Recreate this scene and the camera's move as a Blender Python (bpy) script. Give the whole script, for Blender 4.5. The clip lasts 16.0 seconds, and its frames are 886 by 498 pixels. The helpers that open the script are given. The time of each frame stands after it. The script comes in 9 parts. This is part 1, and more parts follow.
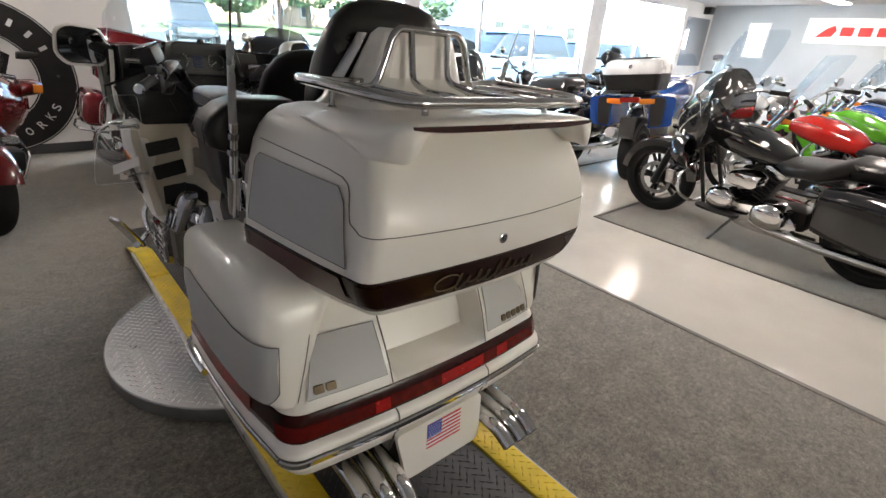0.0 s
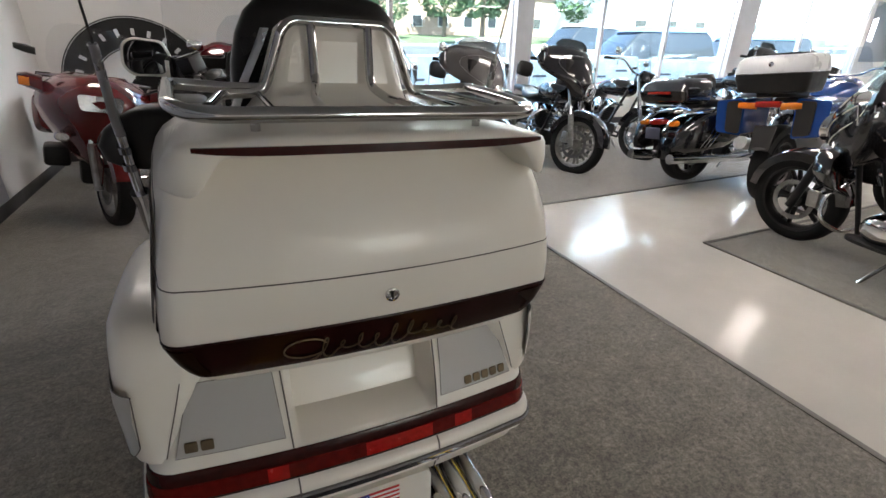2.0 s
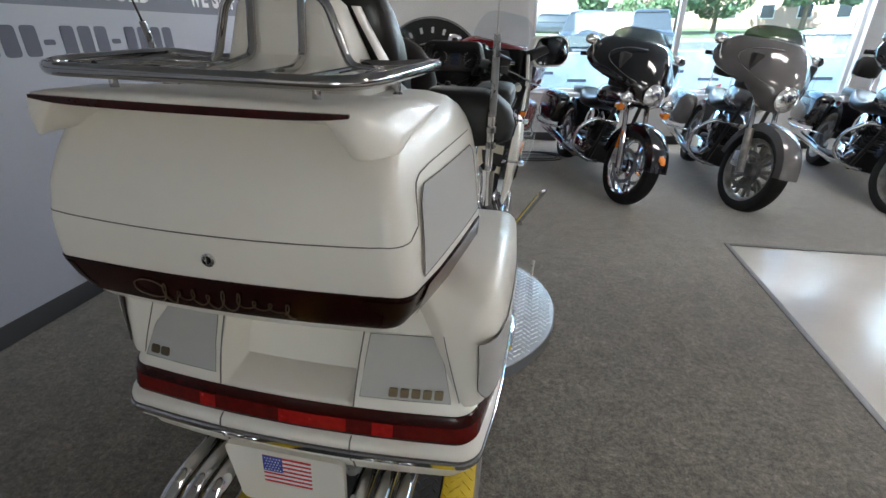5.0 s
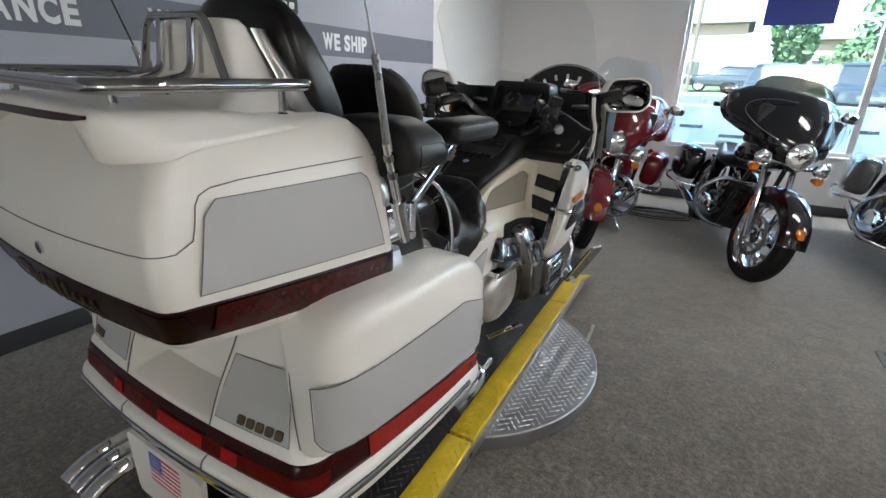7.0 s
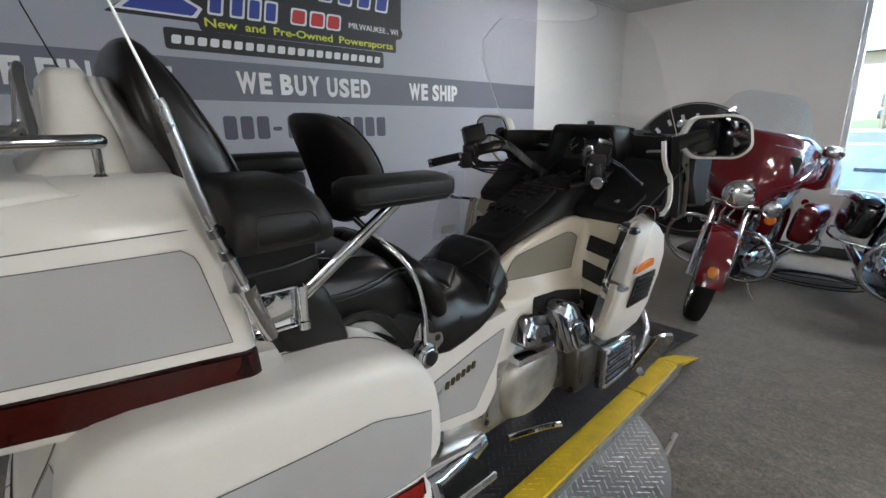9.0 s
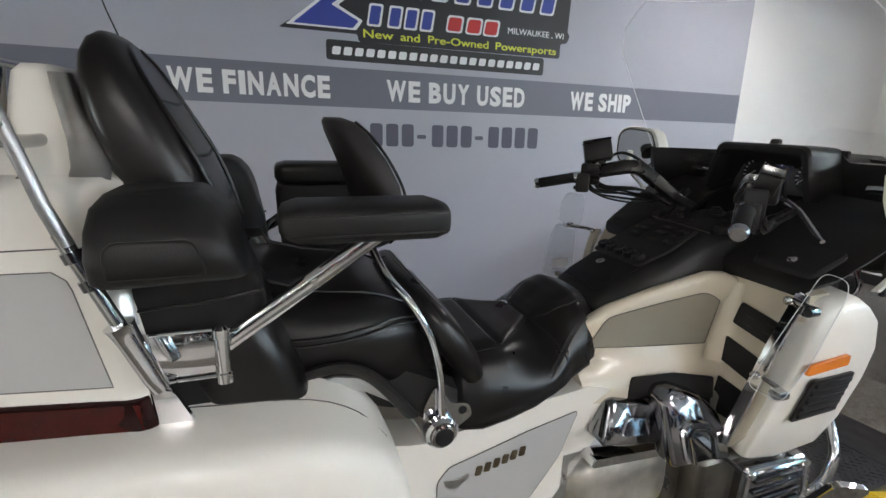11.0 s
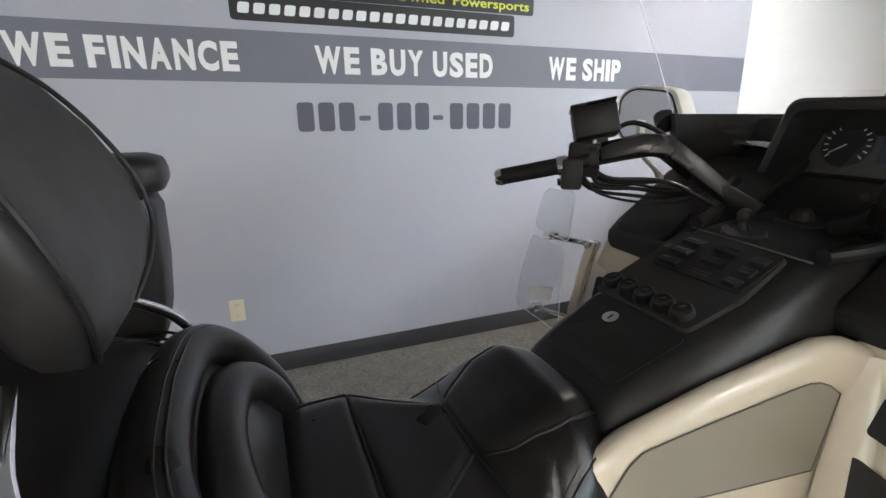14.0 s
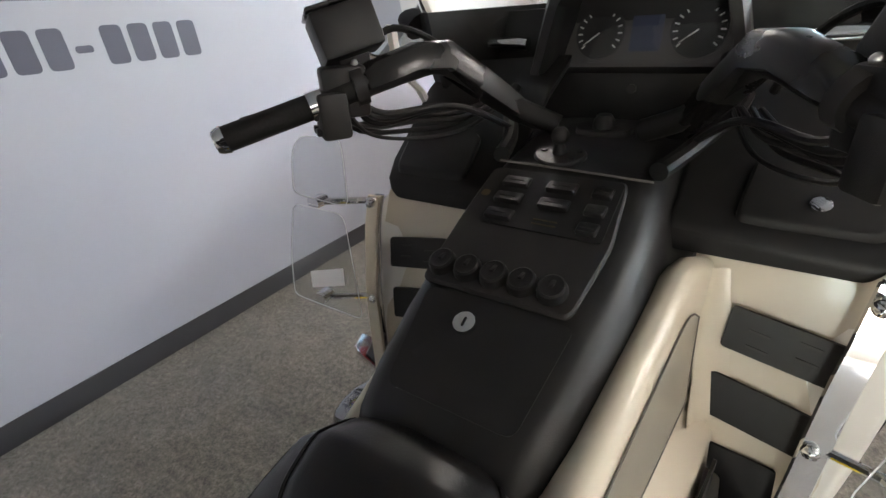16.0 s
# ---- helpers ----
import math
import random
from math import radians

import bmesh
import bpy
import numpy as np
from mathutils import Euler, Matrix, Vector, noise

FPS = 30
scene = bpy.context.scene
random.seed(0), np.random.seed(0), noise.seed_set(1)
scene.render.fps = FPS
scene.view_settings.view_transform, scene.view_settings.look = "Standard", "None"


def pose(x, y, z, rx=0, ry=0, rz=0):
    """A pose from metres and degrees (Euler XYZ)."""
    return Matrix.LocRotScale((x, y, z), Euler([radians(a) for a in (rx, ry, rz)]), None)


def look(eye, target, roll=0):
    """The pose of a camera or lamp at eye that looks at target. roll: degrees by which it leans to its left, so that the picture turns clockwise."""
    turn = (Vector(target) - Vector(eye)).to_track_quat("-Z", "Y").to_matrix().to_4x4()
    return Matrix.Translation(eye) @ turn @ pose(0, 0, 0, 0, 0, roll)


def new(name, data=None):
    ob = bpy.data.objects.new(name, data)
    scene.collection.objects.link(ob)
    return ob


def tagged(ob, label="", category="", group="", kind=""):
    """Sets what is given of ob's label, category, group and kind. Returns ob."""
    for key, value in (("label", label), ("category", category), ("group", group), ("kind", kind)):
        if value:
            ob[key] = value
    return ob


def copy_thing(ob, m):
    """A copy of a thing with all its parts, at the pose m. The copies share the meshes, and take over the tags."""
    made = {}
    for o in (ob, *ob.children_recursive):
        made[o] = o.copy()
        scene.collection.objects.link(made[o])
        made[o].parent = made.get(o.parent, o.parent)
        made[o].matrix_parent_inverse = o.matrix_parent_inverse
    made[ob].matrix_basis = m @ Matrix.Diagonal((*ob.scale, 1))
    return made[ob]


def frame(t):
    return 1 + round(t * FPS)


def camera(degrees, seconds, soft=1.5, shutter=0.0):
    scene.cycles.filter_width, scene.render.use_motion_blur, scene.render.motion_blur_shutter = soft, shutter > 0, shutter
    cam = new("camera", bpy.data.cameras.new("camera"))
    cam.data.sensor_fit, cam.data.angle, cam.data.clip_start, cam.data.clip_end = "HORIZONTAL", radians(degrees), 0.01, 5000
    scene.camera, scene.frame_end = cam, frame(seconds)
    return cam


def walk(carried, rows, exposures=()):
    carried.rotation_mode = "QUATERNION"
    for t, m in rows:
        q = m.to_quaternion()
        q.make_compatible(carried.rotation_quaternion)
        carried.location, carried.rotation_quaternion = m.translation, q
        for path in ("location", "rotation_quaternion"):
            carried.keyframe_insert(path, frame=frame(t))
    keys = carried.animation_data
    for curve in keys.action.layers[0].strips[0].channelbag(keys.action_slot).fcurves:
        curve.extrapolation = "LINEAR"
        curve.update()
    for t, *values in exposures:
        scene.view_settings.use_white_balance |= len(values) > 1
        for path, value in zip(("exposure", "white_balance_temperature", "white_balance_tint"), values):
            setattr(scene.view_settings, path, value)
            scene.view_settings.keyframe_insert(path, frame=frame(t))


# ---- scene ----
cam = camera(87.5, 16.0)
PATH = [
    (0, (-0.631, -0.549, 1.391), (0.56, 0.825, 0.559), 3.3),
    (0.5, (-0.527, -0.575, 1.39), (0.499, 0.907, 0.523), 2.8),
    (1, (-0.413, -0.549, 1.38), (0.474, 1.008, 0.491), 2.2),
    (1.5, (-0.337, -0.547, 1.38), (0.464, 1.058, 0.496), 1.6),
    (2, (-0.176, -0.554, 1.38), (0.583, 1.1, 0.549), 0.9),
    (2.5, (-0.059, -0.566, 1.389), (0.625, 1.148, 0.619), 0.2),
    (3, (0.012, -0.59, 1.382), (0.484, 1.188, 0.596), -0.3),
    (3.5, (0.103, -0.555, 1.362), (0.338, 1.257, 0.55), -1.7),
    (4, (0.229, -0.529, 1.36), (0.251, 1.284, 0.517), -1.0),
    (4.2, (0.264, -0.53, 1.357), (0.211, 1.278, 0.505), -0.7),
    (6.3, (0.798, -0.392, 1.313), (-0.003, 1.27, 0.542), 0.6),
    (6.5, (0.834, -0.353, 1.314), (-0.02, 1.294, 0.566), 1.1),
    (7, (0.888, -0.264, 1.298), (-0.061, 1.36, 0.619), 1.2),
    (7.5, (0.95, -0.163, 1.28), (-0.103, 1.412, 0.639), 0.7),
    (8, (1.024, -0.038, 1.302), (-0.165, 1.454, 0.702), -0.4),
    (8.2, (1.051, 0.013, 1.293), (-0.193, 1.473, 0.725), -0.6),
    (10.3, (0.99, 0.525, 1.311), (-0.682, 1.524, 0.857), 0.9),
    (10.5, (0.986, 0.548, 1.306), (-0.73, 1.474, 0.861), 1.3),
    (11, (0.974, 0.648, 1.3), (-0.853, 1.318, 0.839), 1.2),
    (11.5, (0.917, 0.732, 1.278), (-0.978, 1.175, 0.817), 0.9),
    (12, (0.816, 0.814, 1.268), (-1.101, 1.149, 0.806), 0.9),
    (12.5, (0.748, 0.858, 1.26), (-1.176, 1.184, 0.821), 0.5),
    (13, (0.67, 0.903, 1.254), (-1.238, 1.312, 0.817), 0.9),
    (13.5, (0.571, 0.946, 1.257), (-1.299, 1.481, 0.788), 0.6),
    (14, (0.483, 0.995, 1.27), (-1.309, 1.718, 0.755), -0.8),
    (14.5, (0.393, 1.043, 1.28), (-1.272, 1.981, 0.689), -2.8),
    (15, (0.298, 1.072, 1.273), (-1.159, 2.269, 0.606), -3.7),
    (15.5, (0.252, 1.097, 1.272), (-0.997, 2.46, 0.509), -4.8),
    (16, (0.205, 1.139, 1.272), (-0.864, 2.583, 0.394), -6.4),
]
walk(cam, [(t, look(eye, target, roll)) for t, eye, target, roll in PATH], exposures=[(0.0, 3.34, 7450, 17), (1.0, 3.18, 7450, 18), (2.0, 2.84, 7250, 17), (2.5, 2.62, 6900, 13), (4.0, 2.76, 6700, 13), (7.0, 2.82, 6700, 13), (8.0, 2.72, 6700, 12), (10.5, 2.88, 6750, 13), (12.0, 3.27, 6850, 13), (13.5, 3.62, 6950, 13), (15.0, 3.60, 7050, 13), (16.0, 3.80, 7100, 14)])

# ---- world, sun, lamps ----
world = bpy.data.worlds.new("world")
scene.world = world
world.use_nodes = True
sky = world.node_tree.nodes.new("ShaderNodeTexSky")
sky.sky_type, sky.sun_disc, sky.sun_elevation, sky.sun_rotation = "NISHITA", False, radians(50), radians(200)
world.node_tree.links.new(sky.outputs[0], world.node_tree.nodes["Background"].inputs[0])
world.node_tree.nodes["Background"].inputs[1].default_value = 0.15
sun = new("sun", bpy.data.lights.new("sun", "SUN"))
sun.data.energy, sun.data.angle, sun.data.color = 5.0, radians(0.6), (1.0, 0.97, 0.93)
sun.matrix_world = look((0, 0, 20), (5, 14, 0))

for x, wide in ((2.15, 3.5), (6.58, 4.4), (11.36, 3.7)):
    day = new("window_daylight", bpy.data.lights.new("window_daylight", "AREA"))
    day.data.shape, day.data.size, day.data.size_y = "RECTANGLE", wide, 0.14
    day.data.energy, day.data.color = 11.0 * wide, (0.90, 0.96, 1.0)
    day.matrix_world = look((x, 6.20, 2.425), (x, 4.9, 1.30))
# lamp added in the unseen rear window to brighten the trunk's back
rear_day = new("rear_window_fill", bpy.data.lights.new("rear_window_fill", "AREA"))
rear_day.data.shape, rear_day.data.size, rear_day.data.size_y = "RECTANGLE", 2.2, 1.3
rear_day.data.energy, rear_day.data.color = 13.0, (1.0, 0.97, 0.94)
rear_day.matrix_world = look((2.8, -9.03, 1.45), (2.3, -4.0, 1.40))


# ---- materials ----
def mk(name, rgb, rough=0.5, metal=0.0, var=0.06, scale=6.0, bump=0.0, bscale=300.0, coat=0.0, spec=0.5, rvar=0.08, emit=0.0):
    m = bpy.data.materials.new(name)
    m.use_nodes = True
    nt, p = m.node_tree, m.node_tree.nodes["Principled BSDF"]
    n, l = nt.nodes, nt.links
    p.inputs["Metallic"].default_value = metal
    p.inputs["Coat Weight"].default_value = coat
    p.inputs["Coat Roughness"].default_value = 0.04
    p.inputs["Specular IOR Level"].default_value = spec
    co = n.new("ShaderNodeTexCoord")
    big, fine = n.new("ShaderNodeTexNoise"), n.new("ShaderNodeTexNoise")
    big.inputs["Scale"].default_value, big.inputs["Detail"].default_value = scale, 4
    fine.inputs["Scale"].default_value, fine.inputs["Detail"].default_value = bscale, 2
    l.new(co.outputs["Object"], big.inputs["Vector"])
    l.new(co.outputs["Object"], fine.inputs["Vector"])
    ramp = n.new("ShaderNodeMapRange")
    ramp.inputs[1].default_value, ramp.inputs[2].default_value = 0.3, 0.7
    ramp.inputs[3].default_value, ramp.inputs[4].default_value = 1 - var, 1 + var
    l.new(big.outputs[0], ramp.inputs[0])
    mul = n.new("ShaderNodeMix")
    mul.data_type, mul.blend_type = "RGBA", "MULTIPLY"
    mul.inputs[0].default_value = 1
    mul.inputs[6].default_value = (*rgb, 1)
    l.new(ramp.outputs[0], mul.inputs[7])
    l.new(mul.outputs[2], p.inputs["Base Color"])
    rr = n.new("ShaderNodeMapRange")
    rr.inputs[1].default_value, rr.inputs[2].default_value = 0.3, 0.7
    rr.inputs[3].default_value, rr.inputs[4].default_value = max(0.02, rough - rvar), min(1, rough + rvar)
    l.new(big.outputs[0], rr.inputs[0])
    l.new(rr.outputs[0], p.inputs["Roughness"])
    if bump:
        b = n.new("ShaderNodeBump")
        b.inputs["Strength"].default_value, b.inputs["Distance"].default_value = bump, 0.002
        l.new(fine.outputs[0], b.inputs["Height"])
        l.new(b.outputs[0], p.inputs["Normal"])
    if emit:
        p.inputs["Emission Color"].default_value = (*rgb, 1)
        p.inputs["Emission Strength"].default_value = emit
    return m


def glassy(name, tint, gloss=0.07, rough=0.02):
    m = bpy.data.materials.new(name)
    m.use_nodes = True
    n, l = m.node_tree.nodes, m.node_tree.links
    n.remove(n["Principled BSDF"])
    tr, gl, mx = n.new("ShaderNodeBsdfTransparent"), n.new("ShaderNodeBsdfGlossy"), n.new("ShaderNodeMixShader")
    tr.inputs[0].default_value = (*tint, 1)
    gl.inputs["Roughness"].default_value = rough
    mx.inputs[0].default_value = gloss
    l.new(tr.outputs[0], mx.inputs[1])
    l.new(gl.outputs[0], mx.inputs[2])
    l.new(mx.outputs[0], n["Material Output"].inputs[0])
    return m


PEARL = mk("pearl_white_paint", (0.80, 0.765, 0.70), 0.32, var=0.02, scale=3, coat=0.18, rvar=0.04)
GREYP = mk("silver_grey_panel", (0.44, 0.435, 0.425), 0.42, var=0.03, scale=4, coat=0.0, bump=0.03, bscale=900)
CREAM = mk("yellowed_cream_plastic", (0.60, 0.53, 0.415), 0.30, var=0.03, scale=3, coat=0.3, rvar=0.03)
INLAY = mk("beige_grey_inlay", (0.27, 0.245, 0.195), 0.30, var=0.08, scale=4, coat=0.2, rvar=0.04)
SEAM = mk("seam_shadow_gap", (0.13, 0.12, 0.11), 0.8, var=0.1)
BLACKP = mk("black_plastic", (0.0145, 0.0140, 0.0140), 0.42, var=0.2, scale=10, bump=0.10, bscale=700, spec=0.28)
SATIN = mk("satin_black_casing", (0.014, 0.0138, 0.0135), 0.26, var=0.2, scale=12, bump=0.05, bscale=600)
BLACKG = mk("black_gloss_paint", (0.008, 0.008, 0.010), 0.12, var=0.2, coat=0.8, rvar=0.03)
LEATHER = mk("black_leather", (0.0070, 0.0062, 0.0062), 0.30, var=0.15, scale=9, bump=0.09, bscale=420, rvar=0.03, spec=0.40)
VINYLG = mk("dark_grey_vinyl", (0.013, 0.0127, 0.0127), 0.44, var=0.15, scale=9, bump=0.10, bscale=500, spec=0.3)
# grey vinyl again in a lighter, slightly browner tone for the driver backrest
VINYLB = mk("lighter_grey_vinyl", (0.0227, 0.0206, 0.0203), 0.44, var=0.15, scale=9, bump=0.10, bscale=500, spec=0.3)
CHROME = mk("chrome", (0.72, 0.72, 0.73), 0.06, metal=1.0, var=0.05, scale=15, rvar=0.03)
STEEL = mk("dull_aluminium", (0.55, 0.54, 0.52), 0.34, metal=1.0, var=0.15, scale=20, bump=0.1, bscale=250)
CASELT = mk("bright_cast_aluminium", (0.66, 0.63, 0.57), 0.36, metal=0.85, var=0.22, scale=14, bump=0.12, bscale=200)
# dark brown metal with uneven tone for head and crankcase cover
HEADM = mk("dark_brown_metal", (0.13, 0.12, 0.105), 0.33, metal=0.8, var=0.3, scale=16, bump=0.2, bscale=160)
CASTAL = mk("cast_aluminium", (0.30, 0.29, 0.27), 0.42, metal=0.9, var=0.3, scale=18, bump=0.25, bscale=180)
# darker copy of the chrome, dark reflections put into its colour
DKCHROME = mk("dark_reflecting_chrome", (0.30, 0.30, 0.31), 0.08, metal=1.0, var=0.1, scale=15, rvar=0.03)
RUBBER = mk("tyre_rubber", (0.009, 0.009, 0.009), 0.7, var=0.2, scale=20, bump=0.3, bscale=250, spec=0.25)
SIDERED = mk("lit_band_red", (0.045, 0.004, 0.003), 0.16, var=0.2, scale=60, spec=0.35, rvar=0.03)
MAROON = mk("maroon_reflector", (0.014, 0.0022, 0.002), 0.24, var=0.25, scale=30, spec=0.22, rvar=0.03)
BRIGHTRED = mk("retroreflecting_red_lens", (0.36, 0.010, 0.008), 0.2, var=0.2, scale=80, spec=0.4)
REDLENS = mk("red_lens", (0.30, 0.012, 0.008), 0.16, var=0.15, scale=60, coat=0.6, rvar=0.03)
DARKLENS = mk("dark_red_lens", (0.030, 0.0025, 0.002), 0.22, var=0.2, scale=60, spec=0.25, rvar=0.03)
AMBER = mk("amber_lens", (0.75, 0.20, 0.02), 0.2, var=0.1, coat=0.5)
DKAMBER = mk("smoked_amber_lens", (0.012, 0.0035, 0.001), 0.3, var=0.2, spec=0.2)
GOLD = mk("tarnished_gold_badge", (0.13, 0.10, 0.06), 0.45, metal=0.7, var=0.2, scale=60)
LAMPGL = mk("lamp_reflector", (0.78, 0.80, 0.82), 0.1, metal=0.9, var=0.3, scale=80, rvar=0.05)
YELLOW = mk("yellow_safety_paint", (0.72, 0.50, 0.02), 0.5, var=0.12, scale=12, bump=0.1)
PLATE = mk("tread_plate", (0.30, 0.305, 0.31), 0.40, metal=0.8, var=0.18, scale=7, rvar=0.10)
# raised lozenges get a brighter metal than the plate under them
TREADM = mk("bright_tread", (0.58, 0.59, 0.60), 0.34, metal=0.8, var=0.2, scale=12)
BLKPLATE = mk("black_tread_plate", (0.022, 0.022, 0.024), 0.45, var=0.25, scale=9)
WALLM = mk("painted_wall", (0.80, 0.79, 0.77), 0.75, var=0.03, scale=1.5, bump=0.12, bscale=160)
BANNER = mk("printed_vinyl_banner", (0.42, 0.43, 0.49), 0.55, var=0.03, scale=1.2, bump=0.05, bscale=120)
BANDM = mk("banner_band_print", (0.165, 0.172, 0.215), 0.55, var=0.04, scale=2)
WHITEPR = mk("white_print", (0.85, 0.85, 0.86), 0.55, var=0.02)
NAVYPR = mk("charcoal_print", (0.085, 0.088, 0.125), 0.55, var=0.04)
BLUEPR = mk("blue_print", (0.035, 0.06, 0.36), 0.5, var=0.05)
REDPR = mk("red_print", (0.62, 0.03, 0.03), 0.5, var=0.05)
BLACKPR = mk("black_print", (0.015, 0.015, 0.018), 0.5, var=0.05)
LIMEPR = mk("lime_print", (0.72, 0.74, 0.06), 0.5, var=0.03)
BASEB = mk("rubber_baseboard", (0.052, 0.052, 0.056), 0.5, var=0.1, scale=4)
TILE = mk("polished_vinyl_tile", (0.50, 0.475, 0.43), 0.20, var=0.05, scale=2.5, rvar=0.05, bump=0.02, bscale=30)
CEIL = mk("ceiling_tile", (0.55, 0.55, 0.55), 0.9, var=0.03, bump=0.2, bscale=120)
ALUF = mk("white_aluminium_frame", (0.70, 0.71, 0.73), 0.4, var=0.04)
IVORY = mk("ivory_plastic", (0.74, 0.68, 0.50), 0.4, var=0.03)
GLASS = glassy("window_glass", (0.80, 0.95, 1.0))
SCUFFED = glassy("scuffed_acrylic", (0.94, 0.95, 0.955), 0.07, rough=0.18)
CLEARP = glassy("clear_acrylic", (0.975, 0.98, 0.98), 0.035, rough=0.04)
SCREEN = glassy("clear_windscreen", (0.90, 0.93, 0.95), 0.05, rough=0.03)
SMOKE = glassy("smoked_acrylic", (0.32, 0.30, 0.28), rough=0.04)
MIRROR = mk("mirror_glass", (0.66, 0.68, 0.70), 0.02, metal=1.0, var=0.0, rvar=0.0)
TUBE = mk("lit_diffuser", (1.0, 0.985, 0.965), 0.5, emit=4.8)


def carpet_material():
    m = mk("loop_carpet", (0.138, 0.124, 0.102), 0.95, var=0.40, scale=48, bump=0.9, bscale=260, spec=0.15, rvar=0.03)
    n, l = m.node_tree.nodes, m.node_tree.links
    p = n["Principled BSDF"]
    fleck, worn = n.new("ShaderNodeTexNoise"), n.new("ShaderNodeTexNoise")
    fleck.inputs["Scale"].default_value, fleck.inputs["Detail"].default_value, fleck.inputs["Roughness"].default_value = 130, 3, 0.8
    worn.inputs["Scale"].default_value, worn.inputs["Detail"].default_value, worn.inputs["Roughness"].default_value = 9.0, 6, 0.7
    co = n["Texture Coordinate"]
    l.new(co.outputs["Object"], fleck.inputs["Vector"])
    l.new(co.outputs["Object"], worn.inputs["Vector"])
    a, b = n.new("ShaderNodeMapRange"), n.new("ShaderNodeMapRange")
    for r, lo, hi, x, y in ((a, 0.36, 0.64, 0.60, 1.50), (b, 0.34, 0.66, 0.72, 1.22)):
        r.inputs[1].default_value, r.inputs[2].default_value, r.inputs[3].default_value, r.inputs[4].default_value = lo, hi, x, y
    l.new(fleck.outputs[0], a.inputs[0])
    l.new(worn.outputs[0], b.inputs[0])
    ma = n.new("ShaderNodeMath")
    ma.operation = "MULTIPLY"
    l.new(a.outputs[0], ma.inputs[0])
    l.new(b.outputs[0], ma.inputs[1])
    mx = n.new("ShaderNodeMix")
    mx.data_type, mx.blend_type = "RGBA", "MULTIPLY"
    mx.inputs[0].default_value = 1
    old = p.inputs["Base Color"].links[0].from_socket
    l.new(old, mx.inputs[6])
    l.new(ma.outputs[0], mx.inputs[7])
    l.new(mx.outputs[2], p.inputs["Base Color"])
    p.inputs["Sheen Weight"].default_value, p.inputs["Sheen Roughness"].default_value = 0.65, 0.45
    p.inputs["Sheen Tint"].default_value = (1.0, 0.97, 0.92, 1)
    return m


CARPET = carpet_material()


# ---- building helpers ----
def finish(name, bm, material, angle=35, smooth=True):
    bmesh.ops.recalc_face_normals(bm, faces=bm.faces)
    me = bpy.data.meshes.new(name)
    bm.to_mesh(me)
    bm.free()
    if smooth:
        me.shade_smooth()
        me.set_sharp_from_angle(angle=radians(angle))
    me.materials.append(material)
    return me


def part(name, bm, material, parent=None, label="", angle=35, smooth=True):
    ob = new(name, finish(name, bm, material, angle, smooth))
    if parent is not None:
        ob.parent = parent
    if label:
        tagged(ob, label)
    return ob


def thing(name, label, category, m=None, group="", kind=""):
    ob = new(name)
    ob.empty_display_size = 0.05
    if m is not None:
        ob.matrix_world = m
    return tagged(ob, label, category, group, kind)


def single(name, bm, material, label, category, group="", kind="", angle=35):
    return tagged(part(name, bm, material, None, "", angle), label, category, group, kind)


def V(*a):
    return Vector(a)


def box(x0, x1, y0, y1, z0, z1, bev=0.0, seg=2, m=None):
    bm = bmesh.new()
    bmesh.ops.create_cube(bm, size=1)
    for v in bm.verts:
        v.co = V(x0 + (v.co.x + 0.5) * (x1 - x0), y0 + (v.co.y + 0.5) * (y1 - y0), z0 + (v.co.z + 0.5) * (z1 - z0))
    if bev:
        bmesh.ops.bevel(bm, geom=list(bm.edges), offset=bev, segments=seg, affect="EDGES", profile=0.5)
    if m is not None:
        bm.transform(m)
    return bm


def join(*bms):
    out = bms[0]
    for b in bms[1:]:
        me = bpy.data.meshes.new("tmp")
        b.to_mesh(me)
        b.free()
        out.from_mesh(me)
        bpy.data.meshes.remove(me)
    return out


def loft(rings, caps=True, closed=True):
    bm = bmesh.new()
    rows = [[bm.verts.new(p) for p in r] for r in rings]
    n = len(rows[0])
    for a, b in zip(rows, rows[1:]):
        for i in range(n if closed else n - 1):
            j = (i + 1) % n
            bm.faces.new((a[i], a[j], b[j], b[i]))
    if caps and closed:
        for r in (rows[0], rows[-1]):
            bm.faces.new(r)
    return bm


def curve_points(pts, n=6):
    """Points on a smooth line through pts."""
    pts = [Vector(p) for p in pts]
    if len(pts) < 3:
        return pts
    out = []
    for i in range(len(pts) - 1):
        p0, p1, p2, p3 = pts[max(i - 1, 0)], pts[i], pts[i + 1], pts[min(i + 2, len(pts) - 1)]
        for k in range(n):
            t = k / n
            out.append(0.5 * ((2 * p1) + (p2 - p0) * t + (2 * p0 - 5 * p1 + 4 * p2 - p3) * t * t + (3 * p1 - p0 - 3 * p2 + p3) * t ** 3))
    return out + [pts[-1]]


def tube(pts, r, seg=10, smooth=0, flat=1.0):
    """A round bar along pts; r may be one radius or one for each end."""
    pts = curve_points(pts, smooth) if smooth else [Vector(p) for p in pts]
    n = len(pts)
    rings, side = [], None
    for i, p in enumerate(pts):
        d = (pts[min(i + 1, n - 1)] - pts[max(i - 1, 0)]).normalized()
        if side is None:
            side = d.orthogonal().normalized()
        side = (side - d * side.dot(d)).normalized()
        up = d.cross(side)
        rad = r if not isinstance(r, tuple) else r[0] + (r[1] - r[0]) * i / (n - 1)
        rings.append([p + rad * (math.cos(a) * side + flat * math.sin(a) * up) for a in (2 * math.pi * k / seg for k in range(seg))])
    return loft(rings)


